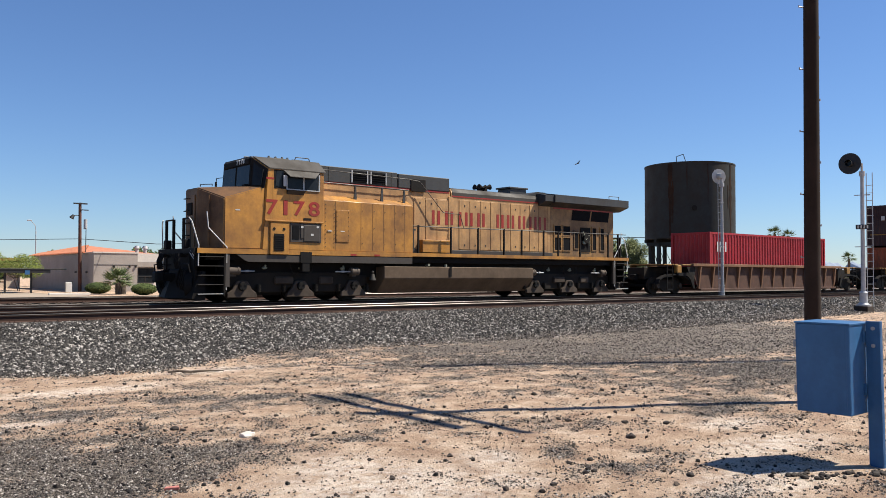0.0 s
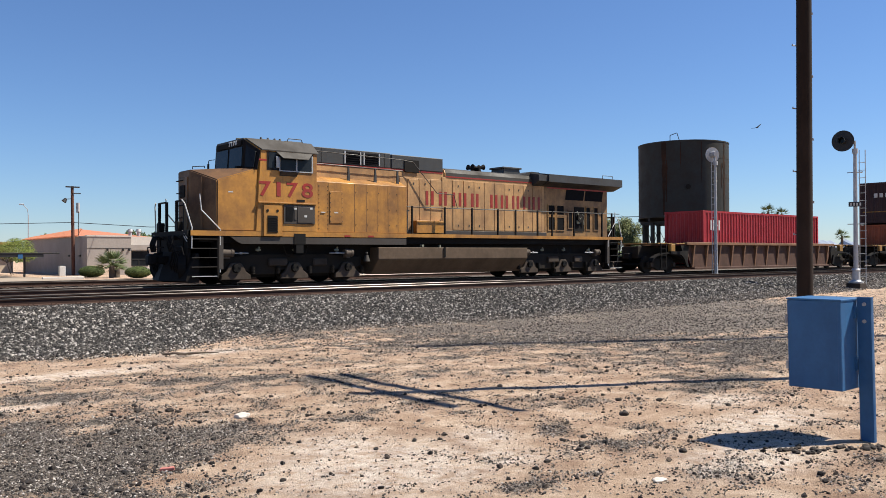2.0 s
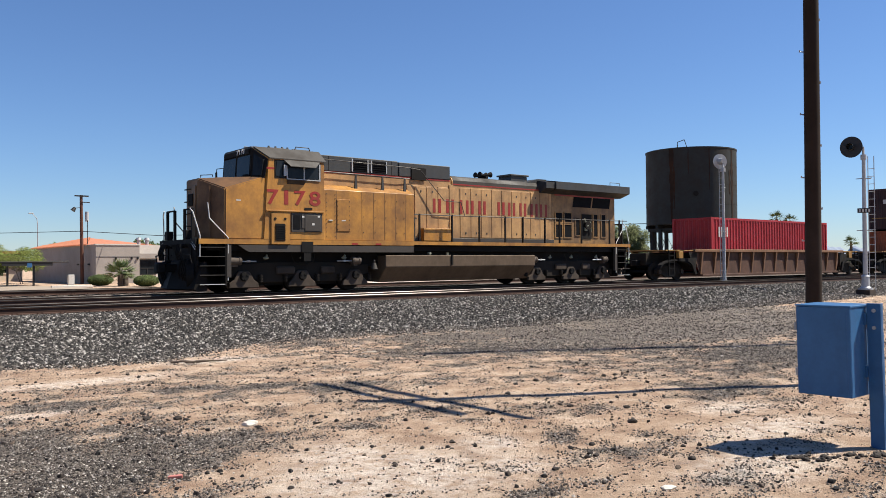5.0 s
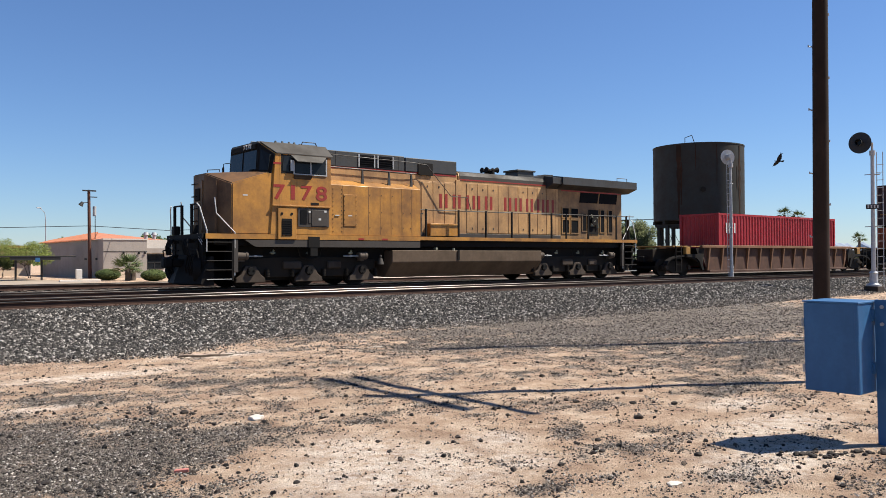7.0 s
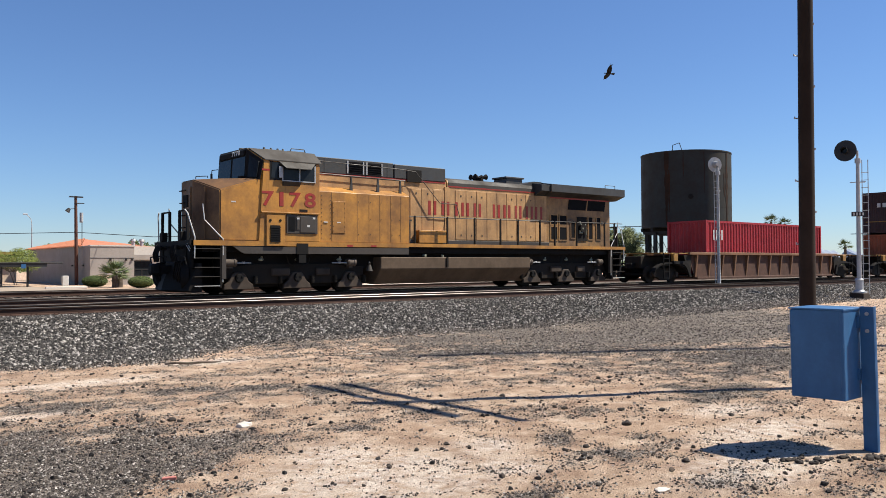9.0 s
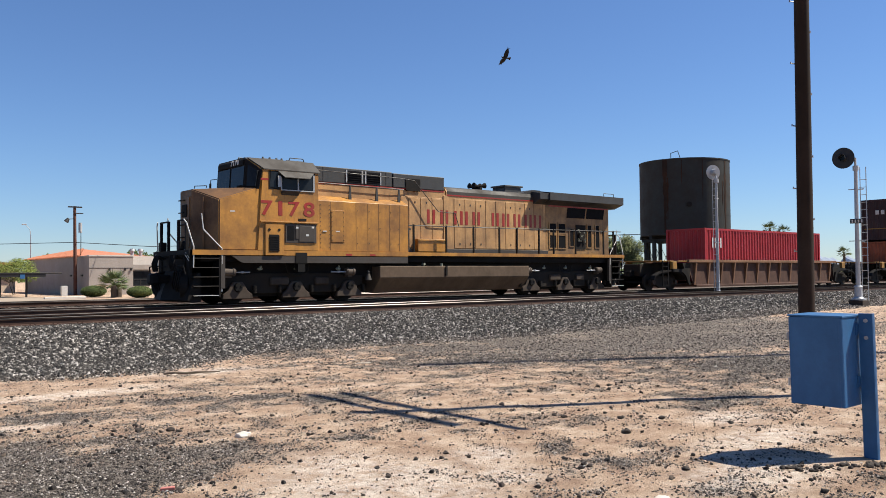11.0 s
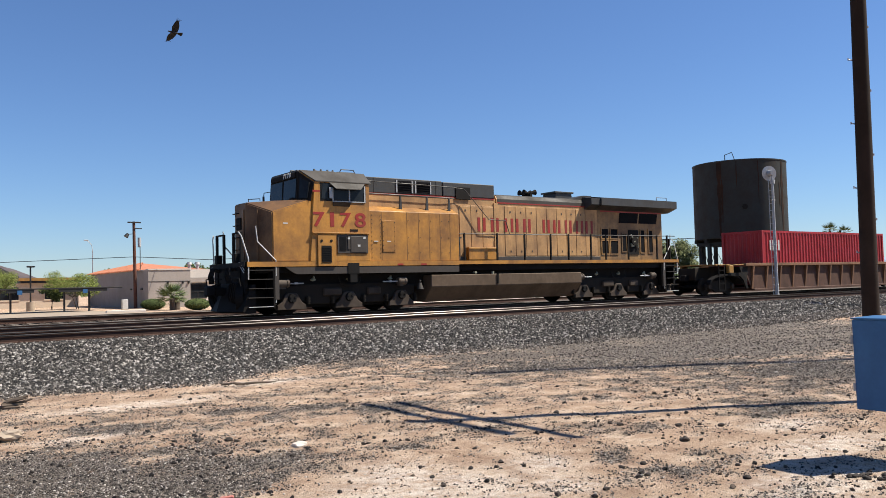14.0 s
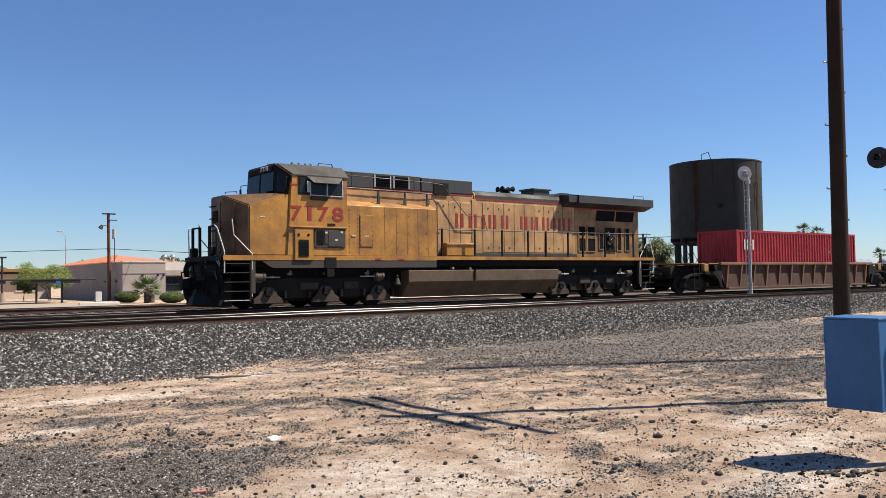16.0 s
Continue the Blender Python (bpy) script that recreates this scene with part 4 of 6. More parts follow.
# trucks
def truck(cx):
    tk = lp("truck", "black", lambda bm: (box(bm, cx - 2.6, cx + 2.6, C - 0.55, C + 0.55, 1.15, 1.5), [box(bm, cx - 0.5 + d, cx + 0.5 + d, C - 0.9, C + 0.9, 0.95, 1.35) for d in (-1.05, 1.05)]), "six-wheel truck")
    for dx in (-2.12, 0, 2.12):
        ax = lp("wheelset", "black", lambda bm: rod(bm, (cx + dx, C - 1.1, RAIL + 0.53), (cx + dx, C + 1.1, RAIL + 0.53), 0.09), "", tk)
        for s in (-1, 1):
            bm = B()
            y = C + s * 0.755
            rod(bm, (cx + dx, y - 0.06, RAIL + 0.533), (cx + dx, y + 0.06, RAIL + 0.533), 0.53, seg=28)
            rod(bm, (cx + dx, y - s * 0.09, RAIL + 0.533), (cx + dx, y - s * 0.06, RAIL + 0.533), 0.56, seg=28)
            part("wheel", bm, M["black"], ax)
    for s in (-1, 1):
        ya, yb = sorted((C + s * 0.98, C + s * 1.14))
        pts = [(cx - 2.75, 1.62), (cx - 2.75, 1.30), (cx - 2.45, 1.22), (cx - 1.75, 1.18), (cx - 1.5, 1.05), (cx - 0.55, 1.05), (cx - 0.4, 1.2), (cx + 0.4, 1.2), (cx + 0.55, 1.05), (cx + 1.5, 1.05), (cx + 1.75, 1.18), (cx + 2.45, 1.22), (cx + 2.75, 1.30), (cx + 2.75, 1.62), (cx + 1.4, 1.72), (cx - 1.4, 1.72)]
        fr = lp("side_frame", "truck", lambda bm: prism(bm, pts, "y", ya, yb, 0.02), "dusty cast side frame", tk)
        for dx in (-2.12, 0, 2.12):
            yo = C + s * 1.14
            j = lp("journal_box", "journal", lambda bm: prism(bm, [(cx + dx - 0.52, 0.90), (cx + dx + 0.52, 0.90), (cx + dx + 0.50, 1.04), (cx + dx + 0.34, 1.16), (cx + dx + 0.25, 1.34), (cx + dx + 0.16, 1.44), (cx + dx - 0.16, 1.44), (cx + dx - 0.25, 1.34), (cx + dx - 0.34, 1.16), (cx + dx - 0.50, 1.04)], "y", *sorted((yo, yo + s * 0.12)), 0.015), "dusty axle box", tk)
            lp("bearing_cap", "black", lambda bm: (rod(bm, (cx + dx, yo + s * 0.12, 1.26), (cx + dx, yo + s * 0.2, 1.26), 0.15, 0.13, 14), [box(bm, cx + dx - 0.03 + 0.09 * math.cos(a), cx + dx + 0.03 + 0.09 * math.cos(a), *sorted((yo + s * 0.2, yo + s * 0.22)), 1.24 + 0.09 * math.sin(a), 1.28 + 0.09 * math.sin(a)) for a in (0.5, 2.6, 4.7)]), "", j)
            for dd in (-0.60, 0.60):
                lp("spring", "truck", lambda bm: ([rod(bm, (cx + dx + dd, yo + s * 0.05, 1.08 + 0.05 * i), (cx + dx + dd, yo + s * 0.05, 1.105 + 0.05 * i), 0.085, seg=10) for i in range(5)], rod(bm, (cx + dx + dd, yo + s * 0.05, 1.06), (cx + dx + dd, yo + s * 0.05, 1.32), 0.05, seg=8)), "", j)
        yc = C + s * 1.36
        for x0, x1, r0, r1 in ((-2.8, -2.28, -2.28, -1.75), (1.90, 2.24, 1.30, 1.90)):
            bc = lp("brake_cylinder", "brake", lambda bm: (rod(bm, (cx + x0, yc, 1.76), (cx + x1, yc, 1.76), 0.125, seg=14), rod(bm, (cx + x0 + 0.03, yc, 1.76), (cx + x0 + 0.09, yc, 1.76), 0.14, seg=14), rod(bm, (cx + x1 - 0.09, yc, 1.76), (cx + x1 - 0.03, yc, 1.76), 0.14, seg=14), box(bm, cx + x0 + 0.1, cx + x1 - 0.1, *sorted((C + s * 1.0, yc)), 1.58, 1.7)), "dusty brake cylinder", tk)
            lp("push_rod", "galv", lambda bm: (rod(bm, (cx + r0, yc, 1.75), (cx + r1, yc, 1.75), 0.022, seg=8), box(bm, cx + (r0 + r1) / 2 - 0.05, cx + (r0 + r1) / 2 + 0.05, yc - 0.035, yc + 0.035, 1.72, 1.79, 0.008)), "", bc)
        lp("damper", "journal", lambda bm: box(bm, cx - 0.95, cx - 0.25, *sorted((C + s * 1.14, C + s * 1.24)), 1.32, 1.58, 0.04), "", tk)
        lp("sand_pipe", "black", lambda bm: tube(bm, [(cx - 2.9, C + s * 1.0, 1.9), (cx - 2.9, C + s * 1.0, 1.3), (cx - 2.72, C + s * 0.85, 0.95)], 0.03), "", tk)
        lp("brake_hose", "truck", lambda bm: tube(bm, [(cx - 0.4, C + s * 1.22, 2.0), (cx - 0.32, C + s * 1.25, 1.74), (cx - 0.1, C + s * 1.27, 1.64), (cx + 0.2, C + s * 1.27, 1.64), (cx + 0.42, C + s * 1.25, 1.74), (cx + 0.5, C + s * 1.22, 2.0)], 0.02), "", tk)
        lp("snubber", "journal", lambda bm: box(bm, cx + 0.75, cx + 1.3, *sorted((C + s * 1.14, C + s * 1.24)), 1.32, 1.58, 0.04), "", tk)
        for dx in (-1.35, 0.0, 1.65):
            lp("hose_fitting", "cream", lambda bm: (ball(bm, (cx + dx, C + s * 1.25, 1.86), 0.11, 0.06, 0.05, 8, 5), ball(bm, (cx + dx + 0.03, C + s * 1.25, 1.93), 0.04, 0.04, 0.05, 6, 4)), "pale painted hose fitting", tk)


truck(13.8)
truck(27.15)

# front platform, steps, plow, rails
def end_platform(xe, d, front):
    """xe: the end plate; d: +1 when the body lies towards +x."""
    lp("end_plate", "yellow" if not front else "black", lambda bm: (box(bm, *sorted((xe, xe + d * 0.12)), C - 1.5, C + 1.5, 2.27, 2.46), ), "")
    lp("end_sheet", "black", lambda bm: box(bm, *sorted((xe + d * 0.05, xe + d * 0.15)), C - 1.3, C + 1.3, 1.35, 2.27), "black end sheet")
    lp("coupler", "black", lambda bm: (box(bm, *sorted((xe - d * 0.55, xe + d * 0.3)), C - 0.14, C + 0.14, 1.42, 1.68, 0.03), box(bm, *sorted((xe - d * 0.75, xe - d * 0.45)), C - 0.2, C + 0.16, 1.38, 1.74, 0.06), box(bm, *sorted((xe - d * 0.1, xe + d * 0.1)), C - 0.4, C + 0.4, 1.3, 1.8, 0.04)), "knuckle coupler")
    for i, y in enumerate((-1.1, -0.95, -0.8, -0.6, 0.6, 0.8, 0.95)):
        lp("air_hose", "black", lambda bm: tube(bm, [(xe, C + y, 1.9 - 0.03 * i), (xe - d * 0.16, C + y, 1.75), (xe - d * 0.22, C + y + 0.04, 1.4), (xe - d * 0.12, C + y + 0.08, 1.15)], 0.028), "black hanging air hose")
    for s in (-1, 1):
        x0, x1 = sorted((xe + d * 0.02, xe + d * 0.95))
        st = lp("step_well", "black", lambda bm: (box(bm, x0, x1, *sorted((C + s * 0.95, C + s * 1.0)), 1.0, 2.3), box(bm, *sorted((xe + d * 0.93, xe + d * 0.98)), *sorted((C + s * 1.0, C + s * 1.52)), 0.98, 2.3)), "black step well")
        for i in range(5):
            z = 1.02 + 0.29 * i
            lp("step_tread", "black", lambda bm: box(bm, x0 + 0.08, x1 - 0.02, *sorted((C + s * 1.02, C + s * 1.5)), z, z + 0.03), "", st)
            lp("step_edge", "white" if i == 0 else "roof_dust", lambda bm: box(bm, x0 + 0.08, x1 - 0.02, *sorted((C + s * 1.5, C + s * 1.512)), z + 0.006, z + 0.026), "pale worn step edge", st)
        lp("step_post", "skirt_grey", lambda bm: box(bm, *sorted((xe + d * 0.98, xe + d * 1.12)), *sorted((C + s * 1.42, C + s * 1.53)), 1.25, 2.28), "", st)
        lp("grab_rail", "white", lambda bm: (tube(bm, [(xe + d * 1.02, C + s * 1.5, 1.15), (xe + d * 1.02, C + s * 1.52, 2.5), (xe + d * 0.45, C + s * 1.42, 3.1), (xe + d * 0.4, C + s * 1.4, 3.6)], 0.02), tube(bm, [(xe + d * 0.1, C + s * 1.5, 1.9), (xe + d * 0.1, C + s * 1.52, 2.55), (xe - d * 0.02, C + s * 1.25, 3.3), (xe - d * 0.05, C + s * 1.1, 3.42)], 0.02)), "white bent grab rail", st)
    for y in (-1.05, -0.42, 0.42, 1.05):
        lp("railing_post", "black", lambda bm: box(bm, *sorted((xe + d * 0.02, xe + d * 0.09)), C + y - 0.05, C + y + 0.05, 2.4, 3.42), "black end railing post")
    for y0, y1 in ((-1.05, -0.42), (0.42, 1.05)):
        lp("railing_bar", "black", lambda bm: box(bm, *sorted((xe + d * 0.02, xe + d * 0.07)), C + y0, C + y1, 3.38, 3.43))
    for y in (-0.75, 0.8):
        lp("socket_box", "black", lambda bm: box(bm, xe - 0.1, xe + 0.1, C + y - 0.12, C + y + 0.12, 2.46, 2.75, 0.02))


end_platform(10.0, 1, True)
end_platform(30.92, -1, False)


def plow(bm):
    prof = [(9.8, 0.84), (9.62, 0.9), (9.72, 1.25), (9.95, 1.75), (10.05, 1.75), (10.05, 0.84)]
    for s in (-1, 1):
        a = [bm.verts.new((x, C, z)) for x, z in prof]
        c = [bm.verts.new((x + 0.32, C + s * 1.42, z)) for x, z in prof]
        n = len(prof)
        for i in range(n):
            bm.faces.new((a[i], a[(i + 1) % n], c[(i + 1) % n], c[i]))
        bm.faces.new(a if s > 0 else a[::-1])
        bm.faces.new(c[::-1] if s > 0 else c)
    bmesh.ops.recalc_face_normals(bm, faces=bm.faces)


lp("plow", "black", plow, "black pilot plow")
for s in (-1, 1):
    lp("plow_wing", "black", lambda bm: (rod(bm, (10.02, C + s * 0.80, 1.34), (10.22, C + s * 0.92, 1.34), 0.48, 0.45, 20), rod(bm, (9.98, C + s * 0.78, 1.34), (10.02, C + s * 0.80, 1.34), 0.36, 0.44, 20)), "rounded black plow wing")
    lp("cut_lever", "black", lambda bm: tube(bm, [(9.9, C + s * 0.3, 1.95), (9.78, C + s * 0.9, 1.98), (9.8, C + s * 1.45, 1.95), (9.85, C + s * 1.48, 1.7)], 0.022))
    lp("platform_chain", "white", lambda bm: (tube(bm, [(9.98, C + s * 1.0, 2.44), (9.96, C + s * 1.2, 2.30), (9.98, C + s * 1.42, 2.12)], 0.014), tube(bm, [(9.98, C + s * 1.05, 2.46), (9.96, C + s * 1.28, 2.36), (9.98, C + s * 1.45, 2.2)], 0.014)), "pale looped chain")
    lp("platform_edge", "yellow", lambda bm: box(bm, 9.985, 9.998, *sorted((C + s * 0.7, C + s * 1.15)), 2.30, 2.45), "yellow platform edge")
    for k in range(4):
        lp("control_hose", "black", lambda bm: tube(bm, [(9.98, C + s * (0.5 + 0.12 * k), 2.2), (9.78, C + s * (0.52 + 0.12 * k), 2.3), (9.7, C + s * (0.56 + 0.12 * k), 2.05), (9.76, C + s * (0.6 + 0.12 * k), 1.8)], 0.03), "looped control hose")
lp("rear_plate", "yellow", lambda bm: box(bm, 30.45, 30.5, C - 0.9, C + 0.9, 2.5, 4.6, 0.01), "", rad)


# ---- intermodal train ----
def container(name, x0, x1, z0, z1, mat, label, stripes=True):
    ct = thing(name, ((x0 + x1) / 2, C, z0), label, "shipping container")
    ya, yb = C - 1.21, C + 1.21
    n = int((x1 - x0 - 0.3) / 0.28)

    def corrugated(bm):
        step = (x1 - x0 - 0.3) / n
        for side in (0, 1):
            ring_lo, ring_hi = [], []
            for i in range(n):
                xx = x0 + 0.15 + i * step
                for f, d in ((0.0, 0.0), (0.25, 0.0), (0.45, 0.045), (0.8, 0.045)):
                    y = (ya + d) if side == 0 else (yb - d)
                    ring_lo.append(bm.verts.new((xx + f * step, y, z0 + 0.16)))
                    ring_hi.append(bm.verts.new((xx + f * step, y, z1 - 0.10)))
            for i in range(len(ring_lo) - 1):
                bm.faces.new((ring_lo[i], ring_lo[i + 1], ring_hi[i + 1], ring_hi[i]))
        for side in (0, 1):
            ring_lo, ring_hi = [], []
            m = 9
            for i in range(m):
                yy = ya + 0.12 + i * (yb - ya - 0.24) / m
                for f, d in ((0.0, 0.0), (0.3, 0.0), (0.5, 0.045), (0.8, 0.045)):
                    x = (x0 + 0.02 + d) if side == 0 else (x1 - 0.02 - d)
                    y = yy + f * (yb - ya - 0.24) / m
                    ring_lo.append(bm.verts.new((x, y, z0 + 0.16)))
                    ring_hi.append(bm.verts.new((x, y, z1 - 0.10)))
            for i in range(len(ring_lo) - 1):
                bm.faces.new((ring_lo[i], ring_lo[i + 1], ring_hi[i + 1], ring_hi[i]))
        box(bm, x0 + 0.06, x1 - 0.06, ya + 0.06, yb - 0.06, z0 + 0.1, z1 - 0.06)
    bm = B()
    corrugated(bm)
    part("shell", bm, mat, ct)
    for xa in (x0, x1 - 0.15):
        for y in (ya, yb - 0.14):
            bm = B()
            box(bm, xa, xa + 0.15, y, y + 0.14, z0, z1, 0.008)
            part("corner_post", bm, mat, ct)
    for y in (ya - 0.004, yb - 0.076):
        bm = B()
        box(bm, x0 + 0.15, x1 - 0.15, y, y + 0.08, z1 - 0.11, z1 - 0.005)
        part("top_rail", bm, mat, ct)
        bm = B()
        box(bm, x0 + 0.15, x1 - 0.15, y, y + 0.08, z0, z0 + 0.17)
        part("bottom_rail", bm, mat, ct)
    for xa in (x0 - 0.002, x1 - 0.078):
        bm = B()
        box(bm, xa, xa + 0.08, ya + 0.14, yb - 0.14, z1 - 0.12, z1 - 0.005)
        part("end_header", bm, mat, ct)
    return ct


red_box = container("shipping_container", 38.0, 50.45, 1.05, 3.95, M["container_red"], "bright red corrugated shipping container in a well car")
bm = B()
bars(bm, 38.62, 39.5, 2.92, 3.45, C - 1.235, 4, 0.006)
part("letter_bars", bm, M["white"], red_box, "white painted bars")
low = container("shipping_container", 61.7, 73.9, 1.05, 3.70, M["container_rust"], "rust-red shipping container low in a well car")
up = container("shipping_container", 61.7, 73.9, 3.73, 6.74, M["container_maroon"], "dark maroon shipping container stacked on another")
bm = B()
for i in range(3):
    box(bm, 61.672, 61.68, C + 0.2 - 0.38 * i - 0.24, C + 0.2 - 0.38 * i, 5.65, 5.95)
part("letter_bars", bm, M["white"], up, "pale painted bars")
bm = B()
box(bm, 61.672, 61.68, C - 0.9, C + 1.0, 4.6, 4.66)
part("letter_bars", bm, M["ochre"], up)


def freight_truck(cx, parent):
    tk = part("truck", (lambda bm: (box(bm, cx - 0.2, cx + 0.2, C - 1.0, C + 1.0, 1.05, 1.4, 0.03), bm)[1])(B()), M["black"], parent)
    for dx in (-0.9, 0.9):
        bm = B()
        rod(bm, (cx + dx, C - 0.95, RAIL + 0.42), (cx + dx, C + 0.95, RAIL + 0.42), 0.08)
        ax = part("wheelset", bm, M["black"], tk)
        for s in (-1, 1):
            bm = B()
            rod(bm, (cx + dx, C + s * 0.755 - 0.06, RAIL + 0.423), (cx + dx, C + s * 0.755 + 0.06, RAIL + 0.423), 0.42, seg=24)
            part("wheel", bm, M["truck"], ax)
    for s in (-1, 1):
        bm = B()
        prism(bm, [(cx - 1.15, 1.0), (cx - 0.65, 1.0), (cx - 0.35, 0.85), (cx + 0.35, 0.85), (cx + 0.65, 1.0), (cx + 1.15, 1.0), (cx + 1.15, 1.25), (cx + 0.5, 1.45), (cx - 0.5, 1.45), (cx - 1.15, 1.25)], "y", *sorted((C + s * 0.92, C + s * 1.05)), 0.02)
        part("side_frame", bm, M["truck"], tk)
        for dx in (-0.9, 0.9):
            bm = B()
            rod(bm, (cx + dx, C + s * 1.05, RAIL + 0.42), (cx + dx, C + s * 1.14, RAIL + 0.42), 0.12, seg=10)
            part("bearing_cap", bm, M["journal"], tk)
    return tk


def well_car(x0, x1, front_truck, rear_truck, label):
    car = thing("well_car", ((x0 + x1) / 2, C, RAIL), label, "railway wagon")
    for s in (-1, 1):
        yo, yi = C + s * 1.48, C + s * 1.30
        bm = B()
        prism(bm, [(x0, 2.12), (x1, 2.12), (x1, 1.6), (x1 - 0.35, 0.95), (x0 + 0.35, 0.95), (x0, 1.6)], "y", *sorted((yi, yi + s * 0.04)))
        part("side_sheet", bm, M["well_rust"], car, "rust-brown well side sheet")
        bm = B()
        box(bm, x0 - 0.3, x1 + 0.3, *sorted((yi - s * 0.02, yo + s * 0.03)), 2.12, 2.26, 0.012)
        part("top_sill", bm, M["well_sill"], car, "tan rusty top sill")
        bm = B()
        box(bm, x0 + 0.35, x1 - 0.35, *sorted((yi - s * 0.02, yo + s * 0.02)), 0.88, 0.98, 0.012)
        part("bottom_sill", bm, M["well_rust"], car)
        n = 12
        for i in range(n + 1):
            x = x0 + 0.4 + (x1 - x0 - 0.8) * i / n
            bm = B()
            prism(bm, [(yi + s * 0.04, 2.12), (yo + s * 0.02, 2.12), (yi + s * 0.06, 0.98), (yi + s * 0.04, 0.98)], "x", x - 0.055, x + 0.055)
            part("rib", bm, M["well_sill"], car)
    bm = B()
    box(bm, x0 + 0.6, x1 - 0.6, C - 1.35, C + 1.35, 0.90, 1.04)
    part("well_floor", bm, M["well_rust"], car)
    for xe, d, tx in ((x0, -1, front_truck), (x1, 1, rear_truck)):
        bm = B()
        xa, xb = sorted((xe, xe + d * 3.0))
        box(bm, xa, xb, C - 0.5, C + 0.5, 1.45, 2.05, 0.02)
        prism(bm, [(xe, 2.1), (xe + d * 0.1, 1.2), (xe + d * 0.25, 1.2), (xe + d * 0.7, 2.1)], "y", C - 1.4, C + 1.4)
        part("end_structure", bm, M["truck"], car, "black grimy end frame")
        bm = B()
        box(bm, *sorted((xe + d * 0.1, xe + d * 2.6)), C - 1.4, C + 1.4, 2.16, 2.21, 0.008)
        part("end_platform", bm, M["ochre"], car, "ochre painted end walkway")
        for s in (-1, 1):
            bm = B()
            pts = []
            for i in range(9):
                a = math.pi * i / 8
                pts.append((tx - math.cos(a) * 1.3, 1.32 + math.sin(a) * 0.42))
            for (xa, za), (xb, zb) in zip(pts, pts[1:]):
                prism(bm, [(xa, za), (xb, zb), (xb, zb - 0.07), (xa, za - 0.07)], "y", *sorted((C + s * 1.2, C + s * 1.45)))
            part("wheel_guard", bm, M["black"], car)
            bm = B()
            prism(bm, [(tx - d * 0.15, 1.80), (tx - d * 1.1, 1.80), (tx - d * 1.45, 1.55), (tx - d * 1.65, 1.0), (tx - d * 1.5, 1.0), (tx - d * 1.25, 1.45), (tx - d * 1.0, 1.62), (tx - d * 0.15, 1.66)], "y", *sorted((C + s * 1.40, C + s * 1.50)))
            part("truck_shield", bm, M["black"], car)
            bm = B()
            box(bm, tx - d * 0.35 - 0.2, tx - d * 0.35 + 0.2, *sorted((C + s * 1.3, C + s * 1.47)), 1.78, 2.16, 0.02)
            part("sill_end", bm, M["ochre"], car)
            bm = B()
            for i in range(4):
                z = 0.95 + 0.32 * i
                box(bm, xe + d * 2.2 - 0.22, xe + d * 2.2 + 0.22, C + s * 1.42, C + s * 1.46, z, z + 0.03)
            for k in (-0.22, 0.22):
                box(bm, xe + d * 2.2 + k - 0.02, xe + d * 2.2 + k + 0.02, C + s * 1.42, C + s * 1.46, 0.95, 2.2)
            part("ladder", bm, M["black"], car)
        freight_truck(tx, car)
        bm = B()
        box(bm, *sorted((xe + d * 2.6, xe + d * 3.3)), C - 0.15, C + 0.15, 1.42, 1.72, 0.03)
        part("drawbar", bm, M["black"], car)
    return car


well_car(36.4, 51.6, 34.6, 53.3, "rust-brown articulated well car carrying a red container")
well_car(60.2, 75.4, 58.4, 77.2, "rust-brown well car carrying two stacked containers")

# ---- water tank ----
TX, TY, TR = 61.5, 42.0, 3.77
tank = thing("water_tank", (TX, TY, 0.1), "tall dark rust-stained steel water tank on legs", "water tank")
bm = B()
rod(bm, (TX, TY, 4.75), (TX, TY, 11.05), TR, TR, 64)
part("shell", bm, M["tank_black"], tank, "dark steel shell with rust streaks")
bm = B()
rod(bm, (TX, TY, 10.98), (TX, TY, 11.08), TR + 0.03, TR + 0.03, 64)
part("rim", bm, M["tank_black"], tank)
bm = B()
rod(bm, (TX, TY, 11.081), (TX, TY, 11.25), TR, 0.3, 64)
part("roof", bm, M["tank_black"], tank)
for i in range(3):
    bm = B()
    rod(bm, (TX, TY, 6.35 + 1.63 * i), (TX, TY, 6.375 + 1.63 * i), TR + 0.012, TR + 0.012, 64, False)
    part("plate_seam", bm, M["tank_black"], tank)
bm = B()
for a in range(4):
    k = -TR + 0.8 + a * (2 * TR - 1.6) / 3
    h = math.sqrt(TR ** 2 - k ** 2) - 0.1
    box(bm, TX - h, TX + h, TY + k - 0.12, TY + k + 0.12, 4.45, 4.75)
    box(bm, TX + k - 0.12, TX + k + 0.12, TY - h, TY + h, 4.2, 4.45)
part("girders", bm, M["tank_black"], tank)
for a in range(12):
    an = 2 * math.pi * (a + 0.5) / 12
    lx, ly = TX + math.cos(an) * (TR - 0.45), TY + math.sin(an) * (TR - 0.45)
    bm = B()
    box(bm, lx - 0.13, lx + 0.13, ly - 0.13, ly + 0.13, 0.1, 4.3)
    part("leg", bm, M["tank_black"], tank)
    an2 = 2 * math.pi * (a + 1.5) / 12
    mx, my = TX + math.cos(an2) * (TR - 0.45), TY + math.sin(an2) * (TR - 0.45)
    bm = B()
    rod(bm, (lx, ly, 0.6), (mx, my, 4.0), 0.025, seg=5)
    rod(bm, (lx, ly, 4.0), (mx, my, 0.6), 0.025, seg=5)
    part("cross_brace", bm, M["tank_black"], tank)
bm = B()
